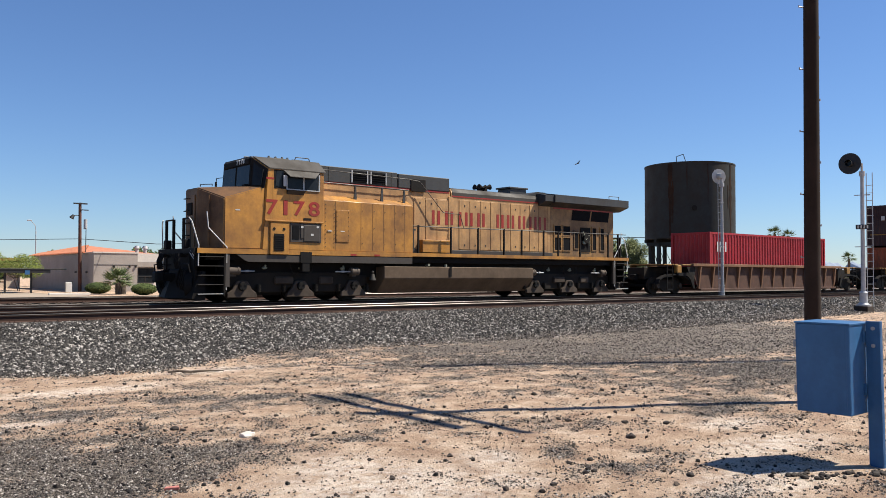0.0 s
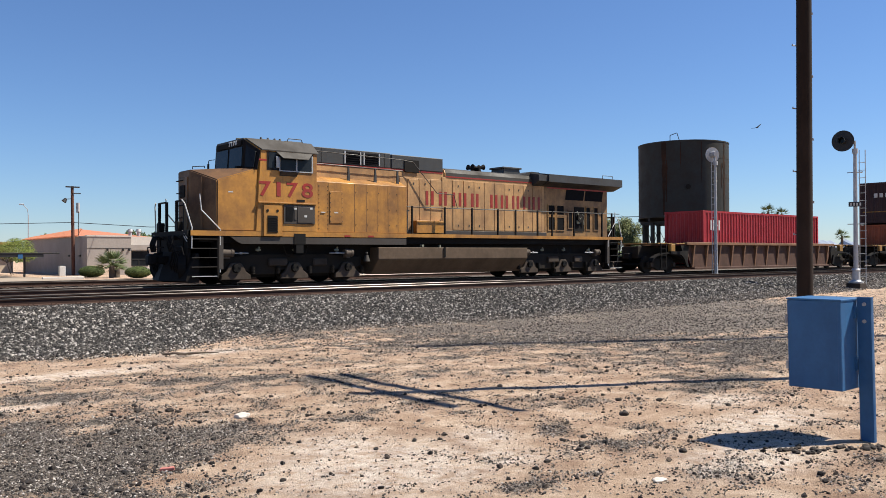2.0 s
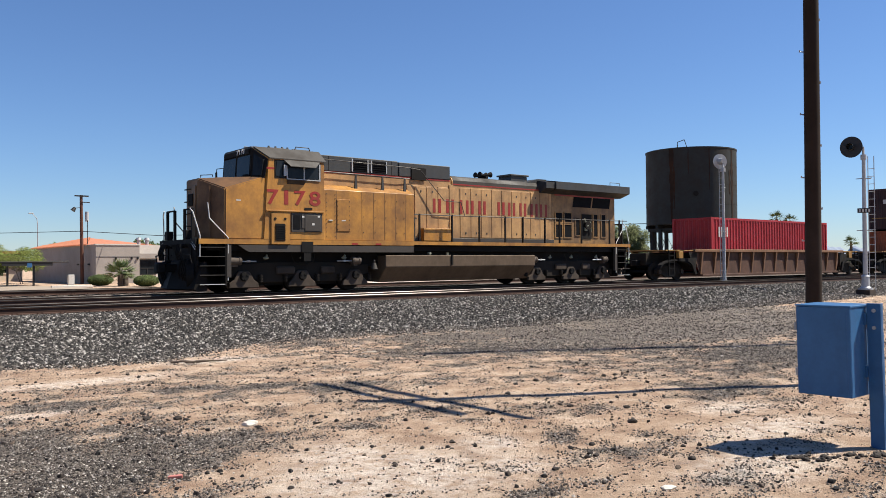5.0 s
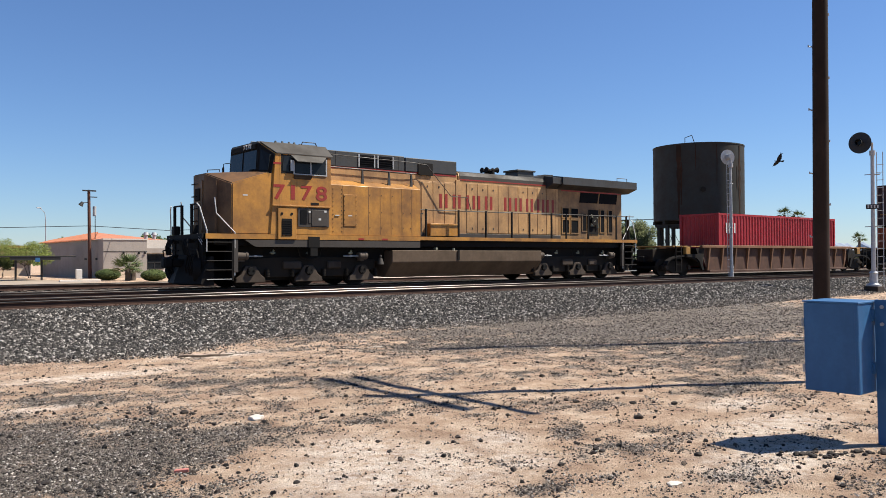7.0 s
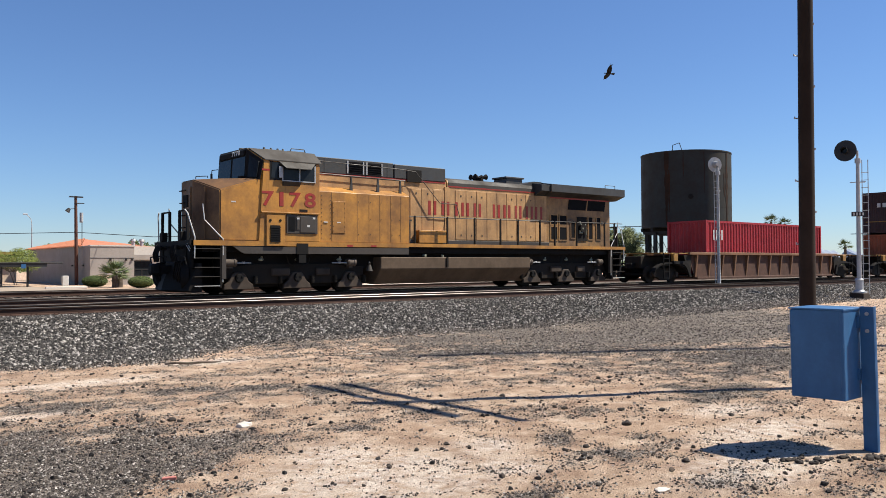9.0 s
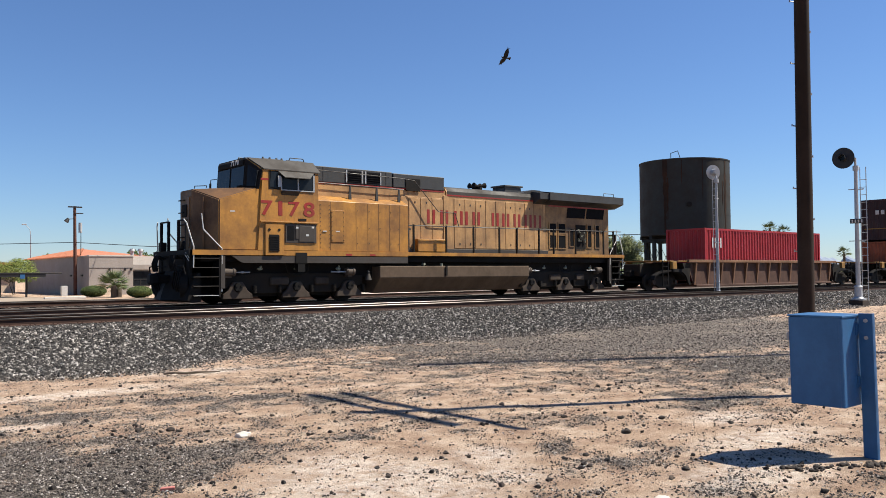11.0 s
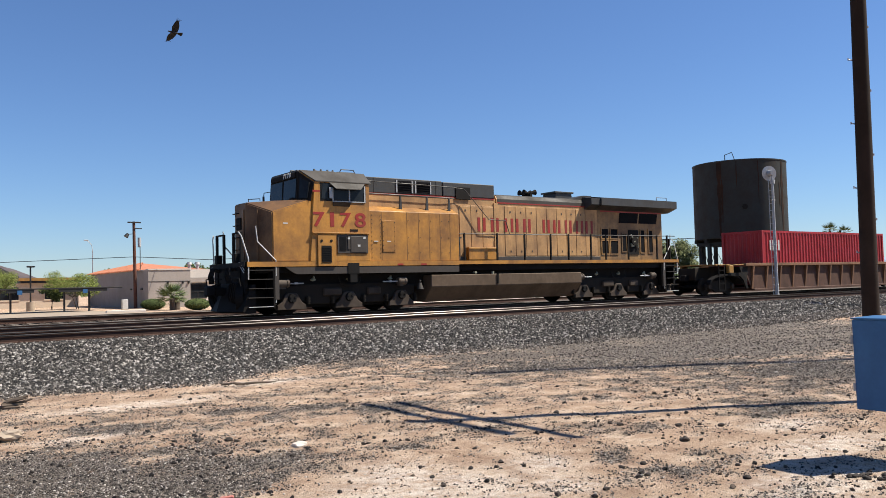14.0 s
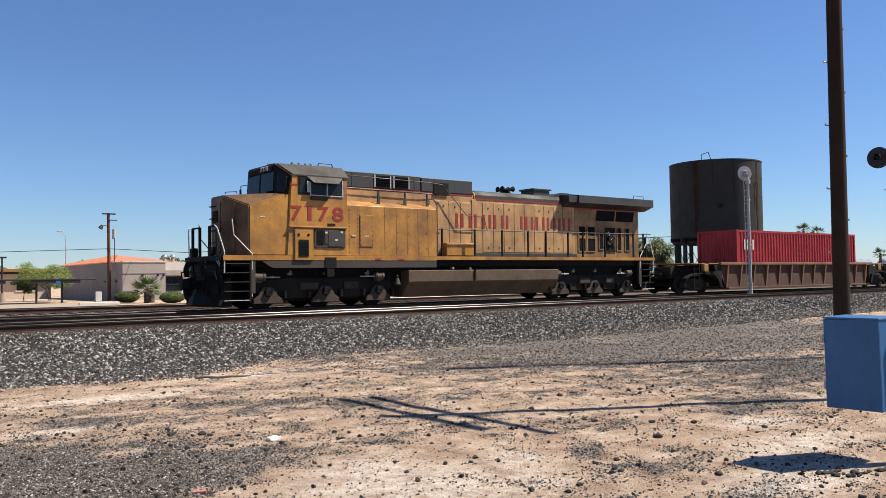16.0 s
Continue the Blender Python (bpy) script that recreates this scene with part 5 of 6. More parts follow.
tube(bm, [(TX - 3.0, TY - 0.8, 10.9), (TX - 3.0, TY - 0.8, 11.6), (TX - 2.6, TY - 1.2, 11.8), (TX - 2.4, TY - 1.4, 10.9)], 0.03)

part("ladder", bm, M["tank_black"], tank)
bm = B()
an = math.atan2(-TY, -TX) + 0.1
rod(bm, (TX + math.cos(an) * TR, TY + math.sin(an) * TR, 7.2), (TX + math.cos(an) * (TR + 0.15), TY + math.sin(an) * (TR + 0.15), 7.2), 0.22, seg=10)
part("gauge", bm, M["truck"], tank)


rng = random.Random(9)
base_an = math.atan2(-TY, -TX)
for da, z0, z1, w in ((0.42, 4.9, 11.0, 0.30), (0.36, 6.0, 9.5, 0.12), (-1.05, 5.0, 10.9, 0.22), (-0.95, 7.2, 9.2, 0.10), (0.05, 8.8, 10.9, 0.05), (-0.4, 7.5, 10.9, 0.05)):
    bm = B()
    an0 = base_an - da
    n = 24
    left, right = [], []
    for i in range(n + 1):
        z = z1 + (z0 - z1) * i / n
        hw = w * (0.35 + 0.65 * abs(noise.noise((z * 1.4, da * 9, 0.0))) * 1.6) / TR * (1 - 0.5 * (i / n) ** 3)
        sh = 0.012 * noise.noise((z * 0.8, da * 5, 3.0))
        r = TR + 0.016
        left.append(bm.verts.new((TX + math.cos(an0 + sh - hw) * r, TY + math.sin(an0 + sh - hw) * r, z)))
        right.append(bm.verts.new((TX + math.cos(an0 + sh + hw) * r, TY + math.sin(an0 + sh + hw) * r, z)))
    for i in range(n):
        bm.faces.new((left[i], left[i + 1], right[i + 1], right[i]))
    bmesh.ops.recalc_face_normals(bm, faces=bm.faces)
    part("rust_streak", bm, M["tank_rust"], tank, "brown rust scale run down the shell")


# ---- signals ----
def signal(at, height, facing, label, cone=False):
    x, y, z = at
    sg = thing("railway_signal", at, label, "railway signal", "searchlight signals")
    f = Vector((math.cos(facing), math.sin(facing), 0))
    side = Vector((-f.y, f.x, 0))
    bm = B()
    fr = 0.17 if cone else 0.3
    box(bm, x - fr, x + fr, y - fr, y + fr, z - 0.25, z + 0.06, 0.02)
    part("footing", bm, M["tie"], sg)
    bm = B()
    k = 0.6 if cone else 1.0
    rod(bm, (x, y, z + 0.06), (x, y, z + 0.13), 0.30 * k, 0.30 * k, 12)
    rod(bm, (x, y, z + 0.13), (x, y, z + 0.2), 0.24 * k, 0.18 * k, 12)
    rod(bm, (x, y, z + 0.2), (x, y, z + 0.62), 0.17 * k, 0.15 * k, 12)
    rod(bm, (x, y, z + 0.62), (x, y, z + 0.70), 0.19 * k, 0.14 * k, 12)
    part("base_casting", bm, M["galv"], sg)
    bm = B()
    rod(bm, (x, y, z + 0.6), (x, y, z + height - 0.5), 0.10 if not cone else 0.085, 0.075 if not cone else 0.06, 14)
    mast = part("mast", bm, M["galv"], sg, "galvanised steel mast")
    bm = B()
    top = Vector((x, y, z + height))
    rod(bm, (x, y, z + height - 0.55), (x, y, z + height - 0.35), 0.12, seg=12)
    rod(bm, (x, y, z + height - 0.4), top - side * 0.0 + f * 0.05, 0.05, seg=8)
    part("bracket", bm, M["galv"], sg)
    head = top + f * 0.25 - side * 0.42 * (1 if not cone else 0.0)
    bm = B()
    rod(bm, head + f * 0.0, head + f * 0.02, 0.46 if not cone else 0.38, seg=32)
    part("target_disc", bm, M["signal_black"] if not cone else M["galv"], sg, "round target disc")
    bm = B()
    rod(bm, head - f * 0.35, head, 0.14, 0.17, 14)
    part("lamp_housing", bm, M["signal_black"] if not cone else M["galv"], sg)
    bm = B()
    rod(bm, head + f * 0.02, head + f * 0.28, 0.13, 0.14, 14, False)
    part("visor", bm, M["signal_black"], sg)
    bm = B()
    rod(bm, head + f * 0.022, head + f * 0.04, 0.09, seg=12)
    part("lens", bm, M["glass"], sg)
    lad = Vector((x, y, 0)) + side * 0.22 + f * -0.25
    for k in (-0.12, 0.12):
        bm = B()
        p = lad + side * k
        rod(bm, (p.x, p.y, z), (p.x - side.x * -0.05, p.y, z + height - 0.4), 0.018, seg=6)
        part("ladder_rail", bm, M["galv"], sg)
    n = int((height - 0.8) / 0.33)
    for i in range(n):
        bm = B()
        zz = z + 0.35 + 0.33 * i
        rod(bm, (lad.x + side.x * 0.15, lad.y + side.y * 0.15, zz), (lad.x - side.x * 0.15, lad.y - side.y * 0.15, zz), 0.013, seg=5)
        part("rung", bm, M["galv"], sg)
    for zz in (height * 0.42, height * 0.78):
        bm = B()
        tube(bm, [(lad.x, lad.y, z + zz), (x, y, z + zz)], 0.02)
        arm = 0.12 if cone else 0.32
        rod(bm, Vector((x, y, z + zz)) + side * arm, Vector((x, y, z + zz)) - side * arm, 0.02, seg=6)
        part("ladder_clamp", bm, M["galv"], sg)
    return sg


SIG1, SIG2 = (36.6, 16.3, 0.30), (37.1, 23.45, 0.5)
signal(SIG1, 6.25, math.atan2(-16.3, -36.6) - 0.25, "searchlight signal with black disc on grey mast")
bm = B()
view = Vector((-36.6, -16.3, 0)).normalized()
sv = Vector((-view.y, view.x, 0))


def facing_plate(bm, centre, w, h, t=0.02):
    for k0, k1 in ((-1, 1),):
        c = Vector(centre)
        pts = [c - sv * w / 2 - Vector((0, 0, h / 2)), c + sv * w / 2 - Vector((0, 0, h / 2)), c + sv * w / 2 + Vector((0, 0, h / 2)), c - sv * w / 2 + Vector((0, 0, h / 2))]
        pane(bm, [tuple(p) for p in pts], tuple(-view * t))


facing_plate(bm, (36.6 - 0.12, 16.3 - 0.06, 3.78), 0.55, 0.2)
plate = solo("number_plate", bm, M["signal_black"], "black signal plate with pale bars on the mast", "sign", at=(36.48, 16.24, 3.78))
bm = B()
for i in range(4):
    c = Vector((36.48, 16.24, 3.78)) + view * 0.006 + sv * (-0.18 + 0.12 * i)
    facing_plate(bm, c, 0.06, 0.13, 0.004)
part("bars", bm, M["white"], plate)
signal(SIG2, 6.2, math.atan2(23.45, 37.1) + 0.55, "searchlight signal on galvanised mast seen from behind", True)

# ---- blue equipment cabinet ----
cabinet = thing("equipment_cabinet", (7.42, 3.23, 0.0), "bright blue steel cabinet bolted to a blue post", "electrical cabinet")


def cabpart(name, mat, fn, label="", parent=None):
    bm = B()
    fn(bm)
    return part(name, bm, M[mat], parent or cabinet, label)


body = cabpart("body", "blue", lambda bm: box(bm, 7.18, 7.60, 3.315, 3.80, 0.462, 1.245, 0.006), "blue steel box")
cabpart("lid", "blue", lambda bm: prism(bm, [(3.308, 1.238), (3.807, 1.248), (3.807, 1.262), (3.308, 1.256)], "x", 7.172, 7.608, 0.003), "", body)
cabpart("door_lip", "blue", lambda bm: box(bm, 7.172, 7.18, 3.315, 3.345, 0.465, 1.236, 0.002), "", body)
for zb in (0.62, 1.03):
    cabpart("hinge", "galv", lambda bm: rod(bm, (7.175, 3.806, zb), (7.175, 3.806, zb + 0.07), 0.010, seg=6), "", body)
cabpart("post", "blue", lambda bm: (box(bm, 7.455, 7.470, 3.180, 3.300, -0.2, 1.268, 0.003), box(bm, 7.470, 7.505, 3.180, 3.194, -0.2, 1.268, 0.003), box(bm, 7.470, 7.505, 3.286, 3.300, -0.2, 1.268, 0.003)), "blue channel post")
for zb in (0.62, 1.08):
    cabpart("bracket", "blue", lambda bm: box(bm, 7.42, 7.56, 3.300, 3.316, zb, zb + 0.10))
for zb in (1.055, 1.205):
    cabpart("bolt", "galv", lambda bm: rod(bm, (7.457, 3.236, zb), (7.443, 3.236, zb), 0.017, seg=8), "")
cabinet.rotation_euler = (-0.012, -0.011, 0.0)

# ---- utility pole with crossarms ----
PX, PY = 10.69, 5.44
pole = thing("utility_pole", (PX, PY, 0.0), "tall dark creosoted wooden utility pole with crossarms", "utility pole")
bm = B()
rod(bm, (PX, PY, -0.3), (PX - 0.12, PY - 0.10, 8.16), 0.106, 0.088, 24)
part("shaft", bm, M["pole_wood"], pole)
for i in range(14):
    bm = B()
    a = 0.9 if i % 2 else 0.9 + math.pi
    z = 1.9 + 0.42 * i
    dx, dy = math.cos(a - 1.57), math.sin(a - 1.57)
    rod(bm, (PX + 0.07 * dx, PY + 0.07 * dy, z), (PX + 0.135 * dx, PY + 0.135 * dy, z + 0.01), 0.009, seg=5)
    rod(bm, (PX + 0.135 * dx, PY + 0.135 * dy, z), (PX + 0.135 * dx, PY + 0.135 * dy, z + 0.03), 0.009, seg=5)
    part("step_peg", bm, M["galv"], pole)
for ax, ay, zc, near_end in ((0.15, -0.1, 7.86, 1.34), (0.07, -0.09, 7.10, 1.72)):
    bm = B()
    box(bm, PX + ax - 0.15, PX + ax - 0.06, PY + ay - near_end, PY + ay + 1.88, zc - 0.07, zc + 0.07, 0.008)
    part("crossarm", bm, M["pole_wood"], pole)
# unseen pole right of the view, added for the long shadow it throws
bm = B()
rod(bm, (19.5, 6.0, -0.2), (19.5, 6.0, 16.4), 0.15, 0.12, 16)
solo("unseen_pole", bm, M["pole_wood"], "tall slender dark pole that casts a long shadow", "mast", at=(19.5, 6.0, 0))

# ---- left background: building, shelter, poles ----
office = thing("office_building", (22.2, 77.2, 0), "low grey stucco building with terracotta hip roof", "building")


def bp(root, name, mat, fn, label="", parent=None):
    bm = B()
    fn(bm)
    return part(name, bm, M[mat], parent or root, label)


bp(office, "wall", "stucco", lambda bm: box(bm, 22.2, 26.1, 77.2, 100, -0.1, 3.5), "grey stucco wall with parapet")
bp(office, "parapet_cap", "stucco_pale", lambda bm: (box(bm, 22.15, 26.15, 77.14, 77.6, 3.5, 3.62), box(bm, 22.15, 22.5, 77.6, 99.0, 3.5, 3.58)))
bp(office, "wall_band", "shelter", lambda bm: box(bm, 22.2, 26.1, 77.17, 77.2, 2.42, 2.46))
bp(office, "pale_wing", "stucco_pale", lambda bm: box(bm, 26.1, 36.0, 77.9, 98, -0.1, 3.55), "pale stucco wing")
bp(office, "eave_band", "stucco", lambda bm: box(bm, 26.12, 36.0, 77.6, 77.9, 2.3, 2.75))
win = bp(office, "window_frame", "shelter", lambda bm: (box(bm, 26.3, 27.9, 77.84, 77.9, 0.75, 0.85), box(bm, 26.3, 26.4, 77.84, 77.9, 0.85, 2.1), box(bm, 27.8, 27.9, 77.84, 77.9, 0.85, 2.1), box(bm, 26.3, 27.9, 77.84, 77.9, 2.1, 2.2), box(bm, 26.4, 27.8, 77.84, 77.9, 1.35, 1.42), box(bm, 27.0, 27.07, 77.84, 77.9, 0.85, 1.35)), "dark framed window")
bp(office, "window_pane", "glass", lambda bm: box(bm, 26.4, 27.8, 77.88, 77.896, 0.85, 2.1), "", win)
for x in (23.9, 25.3, 25.85):
    bp(office, "wall_lamp", "shelter", lambda bm: box(bm, x, x + 0.14, 77.05, 77.2, 2.2, 2.42, 0.02))
for y in (79.0, 82.5):
    bp(office, "wall_vent", "shelter", lambda bm: box(bm, 22.1, 22.2, y, y + 0.4, 1.7, 1.85))
for x in (27.3, 28.1):
    bp(office, "rooftop_vent", "galv", lambda bm: (rod(bm, (x, 81, 3.5), (x, 81, 4.1), 0.18, seg=10), rod(bm, (x, 81, 4.1), (x, 81, 4.35), 0.28, 0.2, 10)), "metal roof vent")
bp(office, "lower_panel", "cream_wall", lambda bm: box(bm, 22.5, 24.2, 77.16, 77.2, 0.0, 0.9), "faded pinkish lower panel")


def hip_roof(bm):
    a = [bm.verts.new(p) for p in ((22.0, 79.5, 3.55), (29.0, 79.5, 3.55), (29.0, 101, 3.55), (22.0, 101, 3.55))]
    r = [bm.verts.new(p) for p in ((25.9, 92.0, 4.6), (26.3, 93.0, 4.6))]
    bm.faces.new((a[0], a[1], r[0]))
    bm.faces.new((a[1], a[2], r[1], r[0]))
    bm.faces.new((a[2], a[3], r[1]))
    bm.faces.new((a[3], a[0], r[0], r[1]))
    bm.faces.new(a[::-1])
    bmesh.ops.recalc_face_normals(bm, faces=bm.faces)


roof = bp(office, "roof", "rooftile", hip_roof, "terracotta tiled hip roof")
bp(office, "roof_tiling", "rooftile", lambda bm: [rod(bm, (22.0, 80 + 0.6 * i, 3.58), (22.0 + 3.9 * (1 - abs(i - 20) / 21), 80 + 0.6 * i, 3.58 + 1.05 * (1 - abs(i - 20) / 21)), 0.09, seg=5) for i in range(35)], "", roof)

cream = thing("cream_building", (17.0, 100.0, 0), "cream building with yellow trimmed flat roof", "building")
bp(cream, "wall", "cream_wall", lambda bm: box(bm, 4, 21.0, 100, 110, -0.1, 2.75), "cream rendered wall")
bp(cream, "roof_fascia", "ochre", lambda bm: box(bm, 14.8, 21.6, 99.2, 110, 3.0, 3.3), "yellow fascia")
bp(cream, "soffit", "shelter", lambda bm: box(bm, 15.0, 21.4, 99.4, 110, 2.75, 3.0))
for x in (12.9, 17.5):
    wf = bp(cream, "window_frame", "cream_wall", lambda bm: (box(bm, x - 0.1, x + 2.1, 99.93, 100, 0.8, 0.95), box(bm, x - 0.1, x, 99.93, 100, 0.95, 2.3), box(bm, x + 2.0, x + 2.1, 99.93, 100, 0.95, 2.3)))
    bp(cream, "window_pane", "glass", lambda bm: box(bm, x, x + 2.0, 99.97, 99.996, 0.95, 2.3), "", wf)

# dark steel carport
shed = thing("carport", (9.0, 72.3, 0), "low dark steel carport with flat roof", "carport")
bp(shed, "roof", "shelter", lambda bm: box(bm, -8, 18.5, 71.7, 76.5, 1.93, 2.03, 0.02), "flat dark roof")
for x in (-5.0, 4.0, 10.2, 14.1, 16.0):
    bp(shed, "post", "shelter", lambda bm: box(bm, x - 0.07, x + 0.07, 72.23, 72.37, -0.05, 1.93))
for x in (9.9, 13.6, 15.4):
    bp(shed, "fascia_panel", "shelter", lambda bm: box(bm, x, x + 1.9, 71.75, 71.8, 1.68, 1.93))
for x in (10.6, 15.4):
    bp(shed, "sign_panel", "blue", lambda bm: box(bm, x, x + 0.35, 71.69, 71.74, 1.55, 1.88), "small blue sign panel")

bm = B()
box(bm, 19.53, 20.04, 75.82, 76.18, 0, 0.89, 0.03)
solo("bollard", bm, M["white"], "short white utility box by the building wall", "utility box", at=(19.8, 76.0, 0))
bm = B()
rod(bm, (21.6, 79.2, -0.2), (21.5, 79.2, 8.1), 0.17, 0.13, 12)
upole = solo("utility_pole", bm, M["pole_brown"], "red-brown wooden utility pole with crossarm", "utility pole", at=(21.6, 79.2, 0))
bm = B()
box(bm, 20.9, 22.1, 79.0, 79.12, 7.95, 8.07)
part("crossarm", bm, M["shelter"], upole)
bm = B()
box(bm, 21.5, 22.2, 79.0, 79.1, 7.4, 7.48)
part("bracket", bm, M["shelter"], upole)
bm = B()
rod(bm, (22.0, 79.2, 5.7), (22.0, 79.2, 6.6), 0.16, seg=10)
part("transformer", bm, M["galv"], upole)
bm = B()
rod(bm, (22.0, 79.0, 3.6), (22.0, 79.0, 5.8), 0.035, seg=6)
part("conduit", bm, M["shelter"], upole)
bm = B()
rod(bm, (20.75, 79.1, 6.65), (20.95, 79.1, 6.95), 0.22, 0.12, 10)
rod(bm, (20.95, 79.1, 6.9), (21.5, 79.2, 6.95), 0.03)
part("lamp", bm, M["shelter"], upole)
bm = B()
tube(bm, [(-60, 130, 5.6), (10.8, 84.5, 4.5), (21.5, 79.2, 4.8), (26.5, 73.3, 4.3), (60, 45, 5.0)], 0.028, 5)
solo("overhead_cable", bm, M["shelter"], "thin dark cable strung between poles", "cable", at=(21.5, 79.2, 4.8))
bm = B()
rod(bm, (22.9, 101.6, 0), (22.9, 101.6, 6.4), 0.07, 0.05)
tube(bm, [(22.9, 101.6, 6.4), (22.8, 101.6, 7.1), (22.4, 101.8, 7.6)], 0.035)
box(bm, 22.0, 22.5, 101.7, 101.9, 7.58, 7.7, 0.03)
solo("street_lamp", bm, M["galv"], "thin grey street lamp with curved arm", "street lamp", at=(22.9, 101.6, 0))
bm = B()
rod(bm, (13.4, 83.3, 0.8), (13.4, 83.3, 4.0), 0.075, 0.07)
box(bm, 13.1, 13.75, 83.1, 83.5, 4.0, 4.15, 0.03)
lpost = solo("parking_lamp", bm, M["shelter"], "dark parking lamp on a concrete base", "street lamp", at=(13.4, 83.3, 0))
bm = B()
rod(bm, (13.4, 83.3, -0.1), (13.4, 83.3, 0.85), 0.36, 0.36, 14)
part("concrete_base", bm, M["concrete"], lpost)
bm = B()
prism(bm, [(-30, 52), (17, 51), (17.5, 63), (15.5, 79), (-30, 80)], "z", -0.1, 0.06)
solo("pavement", bm, M["concrete"], "pale dusty paved lot behind the tracks", "pavement", kind="structure")
bm = B()
box(bm, 15.6, 18.5, 65.0, 65.3, 0.0, 0.2, 0.03)
solo("kerb", bm, M["stucco_pale"], "pale concrete kerb beside the lot", "kerb", kind="structure")


# ---- vegetation ----
def leaf_cloud(name, blobs, count, size, mat, seed, parent, label=""):
    """Small leaf clumps strewn through overlapping lobes."""
    rng = random.Random(seed)
    verts, faces = [], []
    for i in range(count):
        bx, by, bz, rx, ry, rz = blobs[rng.randrange(len(blobs))]
        u = Vector((rng.gauss(0, 1), rng.gauss(0, 1), rng.gauss(0, 1))).normalized() * (rng.random() ** 0.45)
        p = Vector((bx + u.x * rx, by + u.y * ry, bz + u.z * rz))
        a = Vector((rng.gauss(0, 1), rng.gauss(0, 1), rng.gauss(0, 1))).normalized()
        c = a.orthogonal().normalized()
        s = size * rng.uniform(0.5, 1.4)
        k = len(verts)
        verts += [tuple(p - a * s), tuple(p + c * s * 0.5), tuple(p + a * s), tuple(p - c * s * 0.5)]
        faces.append((k, k + 1, k + 2, k + 3))
    o = world_place(parent)
    me = quick_mesh(name, [tuple(Vector(v) - o) for v in verts], faces, mat)
    ob = new(name, me)
    ob.parent = parent
    return tagged(ob, label)


def tree(name, at, h, spread, mat, seed, label, count=1500, size=0.16, trunks=1):
    rng = random.Random(seed)
    tr = thing(name, at, label, "tree")
    x, y, z = at
    bm = B()
    blobs = []
    for k in range(trunks):
        base = Vector((x + rng.uniform(-0.3, 0.3) * (trunks > 1), y, z - 0.1))
        fork = base + Vector((rng.uniform(-0.15, 0.15) * h, rng.uniform(-0.1, 0.1) * h, h * 0.35))
        rod(bm, base, fork, 0.028 * h / trunks, 0.02 * h / trunks, 8)
        for j in range(7):
            an = 2 * math.pi * (j + rng.random()) / 7
            tip = fork + Vector((math.cos(an) * spread * rng.uniform(0.3, 0.8), math.sin(an) * spread * rng.uniform(0.3, 0.8), h * rng.uniform(0.15, 0.55)))
            rod(bm, fork, tip, 0.014 * h / trunks, 0.003 * h, 6)
            blobs.append((*tip, spread * rng.uniform(0.25, 0.45), spread * rng.uniform(0.25, 0.45), h * rng.uniform(0.11, 0.2)))
    part("trunk", bm, M["bark"], tr)
    leaf_cloud("crown", blobs, count, size, mat, seed, tr)
    return tr


def hedge(at, rx, rz, seed):
    hd = thing("shrub", at, "trimmed rounded green shrub by the building", "shrub", "clipped shrubs")
    x, y, z = at
    bm = B()
    for k in range(5):
        rod(bm, (x, y, z - 0.1), (x + rx * math.cos(k * 1.3) * 0.5, y + rx * math.sin(k * 1.3) * 0.5, z + rz), 0.05, 0.02, 6)
    part("stems", bm, M["bark"], hd)
    bm = B()
    ball(bm, (x, y, z + rz * 0.95), rx * 0.98, rx * 0.98, rz * 0.88, 20, 12)
    for v in bm.verts:
        v.co += (v.co - Vector((x, y, z + rz))) * 0.10 * noise.noise(v.co * 3.0)
    core = part("leafy_core", bm, M["hedge"], hd)
    rng = random.Random(seed)
    verts, faces = [], []
    for i in range(1700):
        u = Vector((rng.gauss(0, 1), rng.gauss(0, 1), rng.gauss(0, 1))).normalized() * rng.uniform(0.96, 1.06)
        p = Vector((x + u.x * rx, y + u.y * rx, z + rz * 0.95 + u.z * rz * 0.9))
        a = Vector((rng.gauss(0, 1), rng.gauss(0, 1), rng.gauss(0, 1))).normalized()
        c = a.orthogonal().normalized()
        sz = rng.uniform(0.03, 0.07)
        k = len(verts)
        verts += [tuple(p - a * sz), tuple(p + c * sz * 0.6), tuple(p + a * sz), tuple(p - c * sz * 0.6)]
        faces.append((k, k + 1, k + 2, k + 3))
    o = world_place(hd)
    ob = new("foliage", quick_mesh("foliage", [tuple(Vector(v) - o) for v in verts], faces, M["hedge"]))
    ob.parent = hd


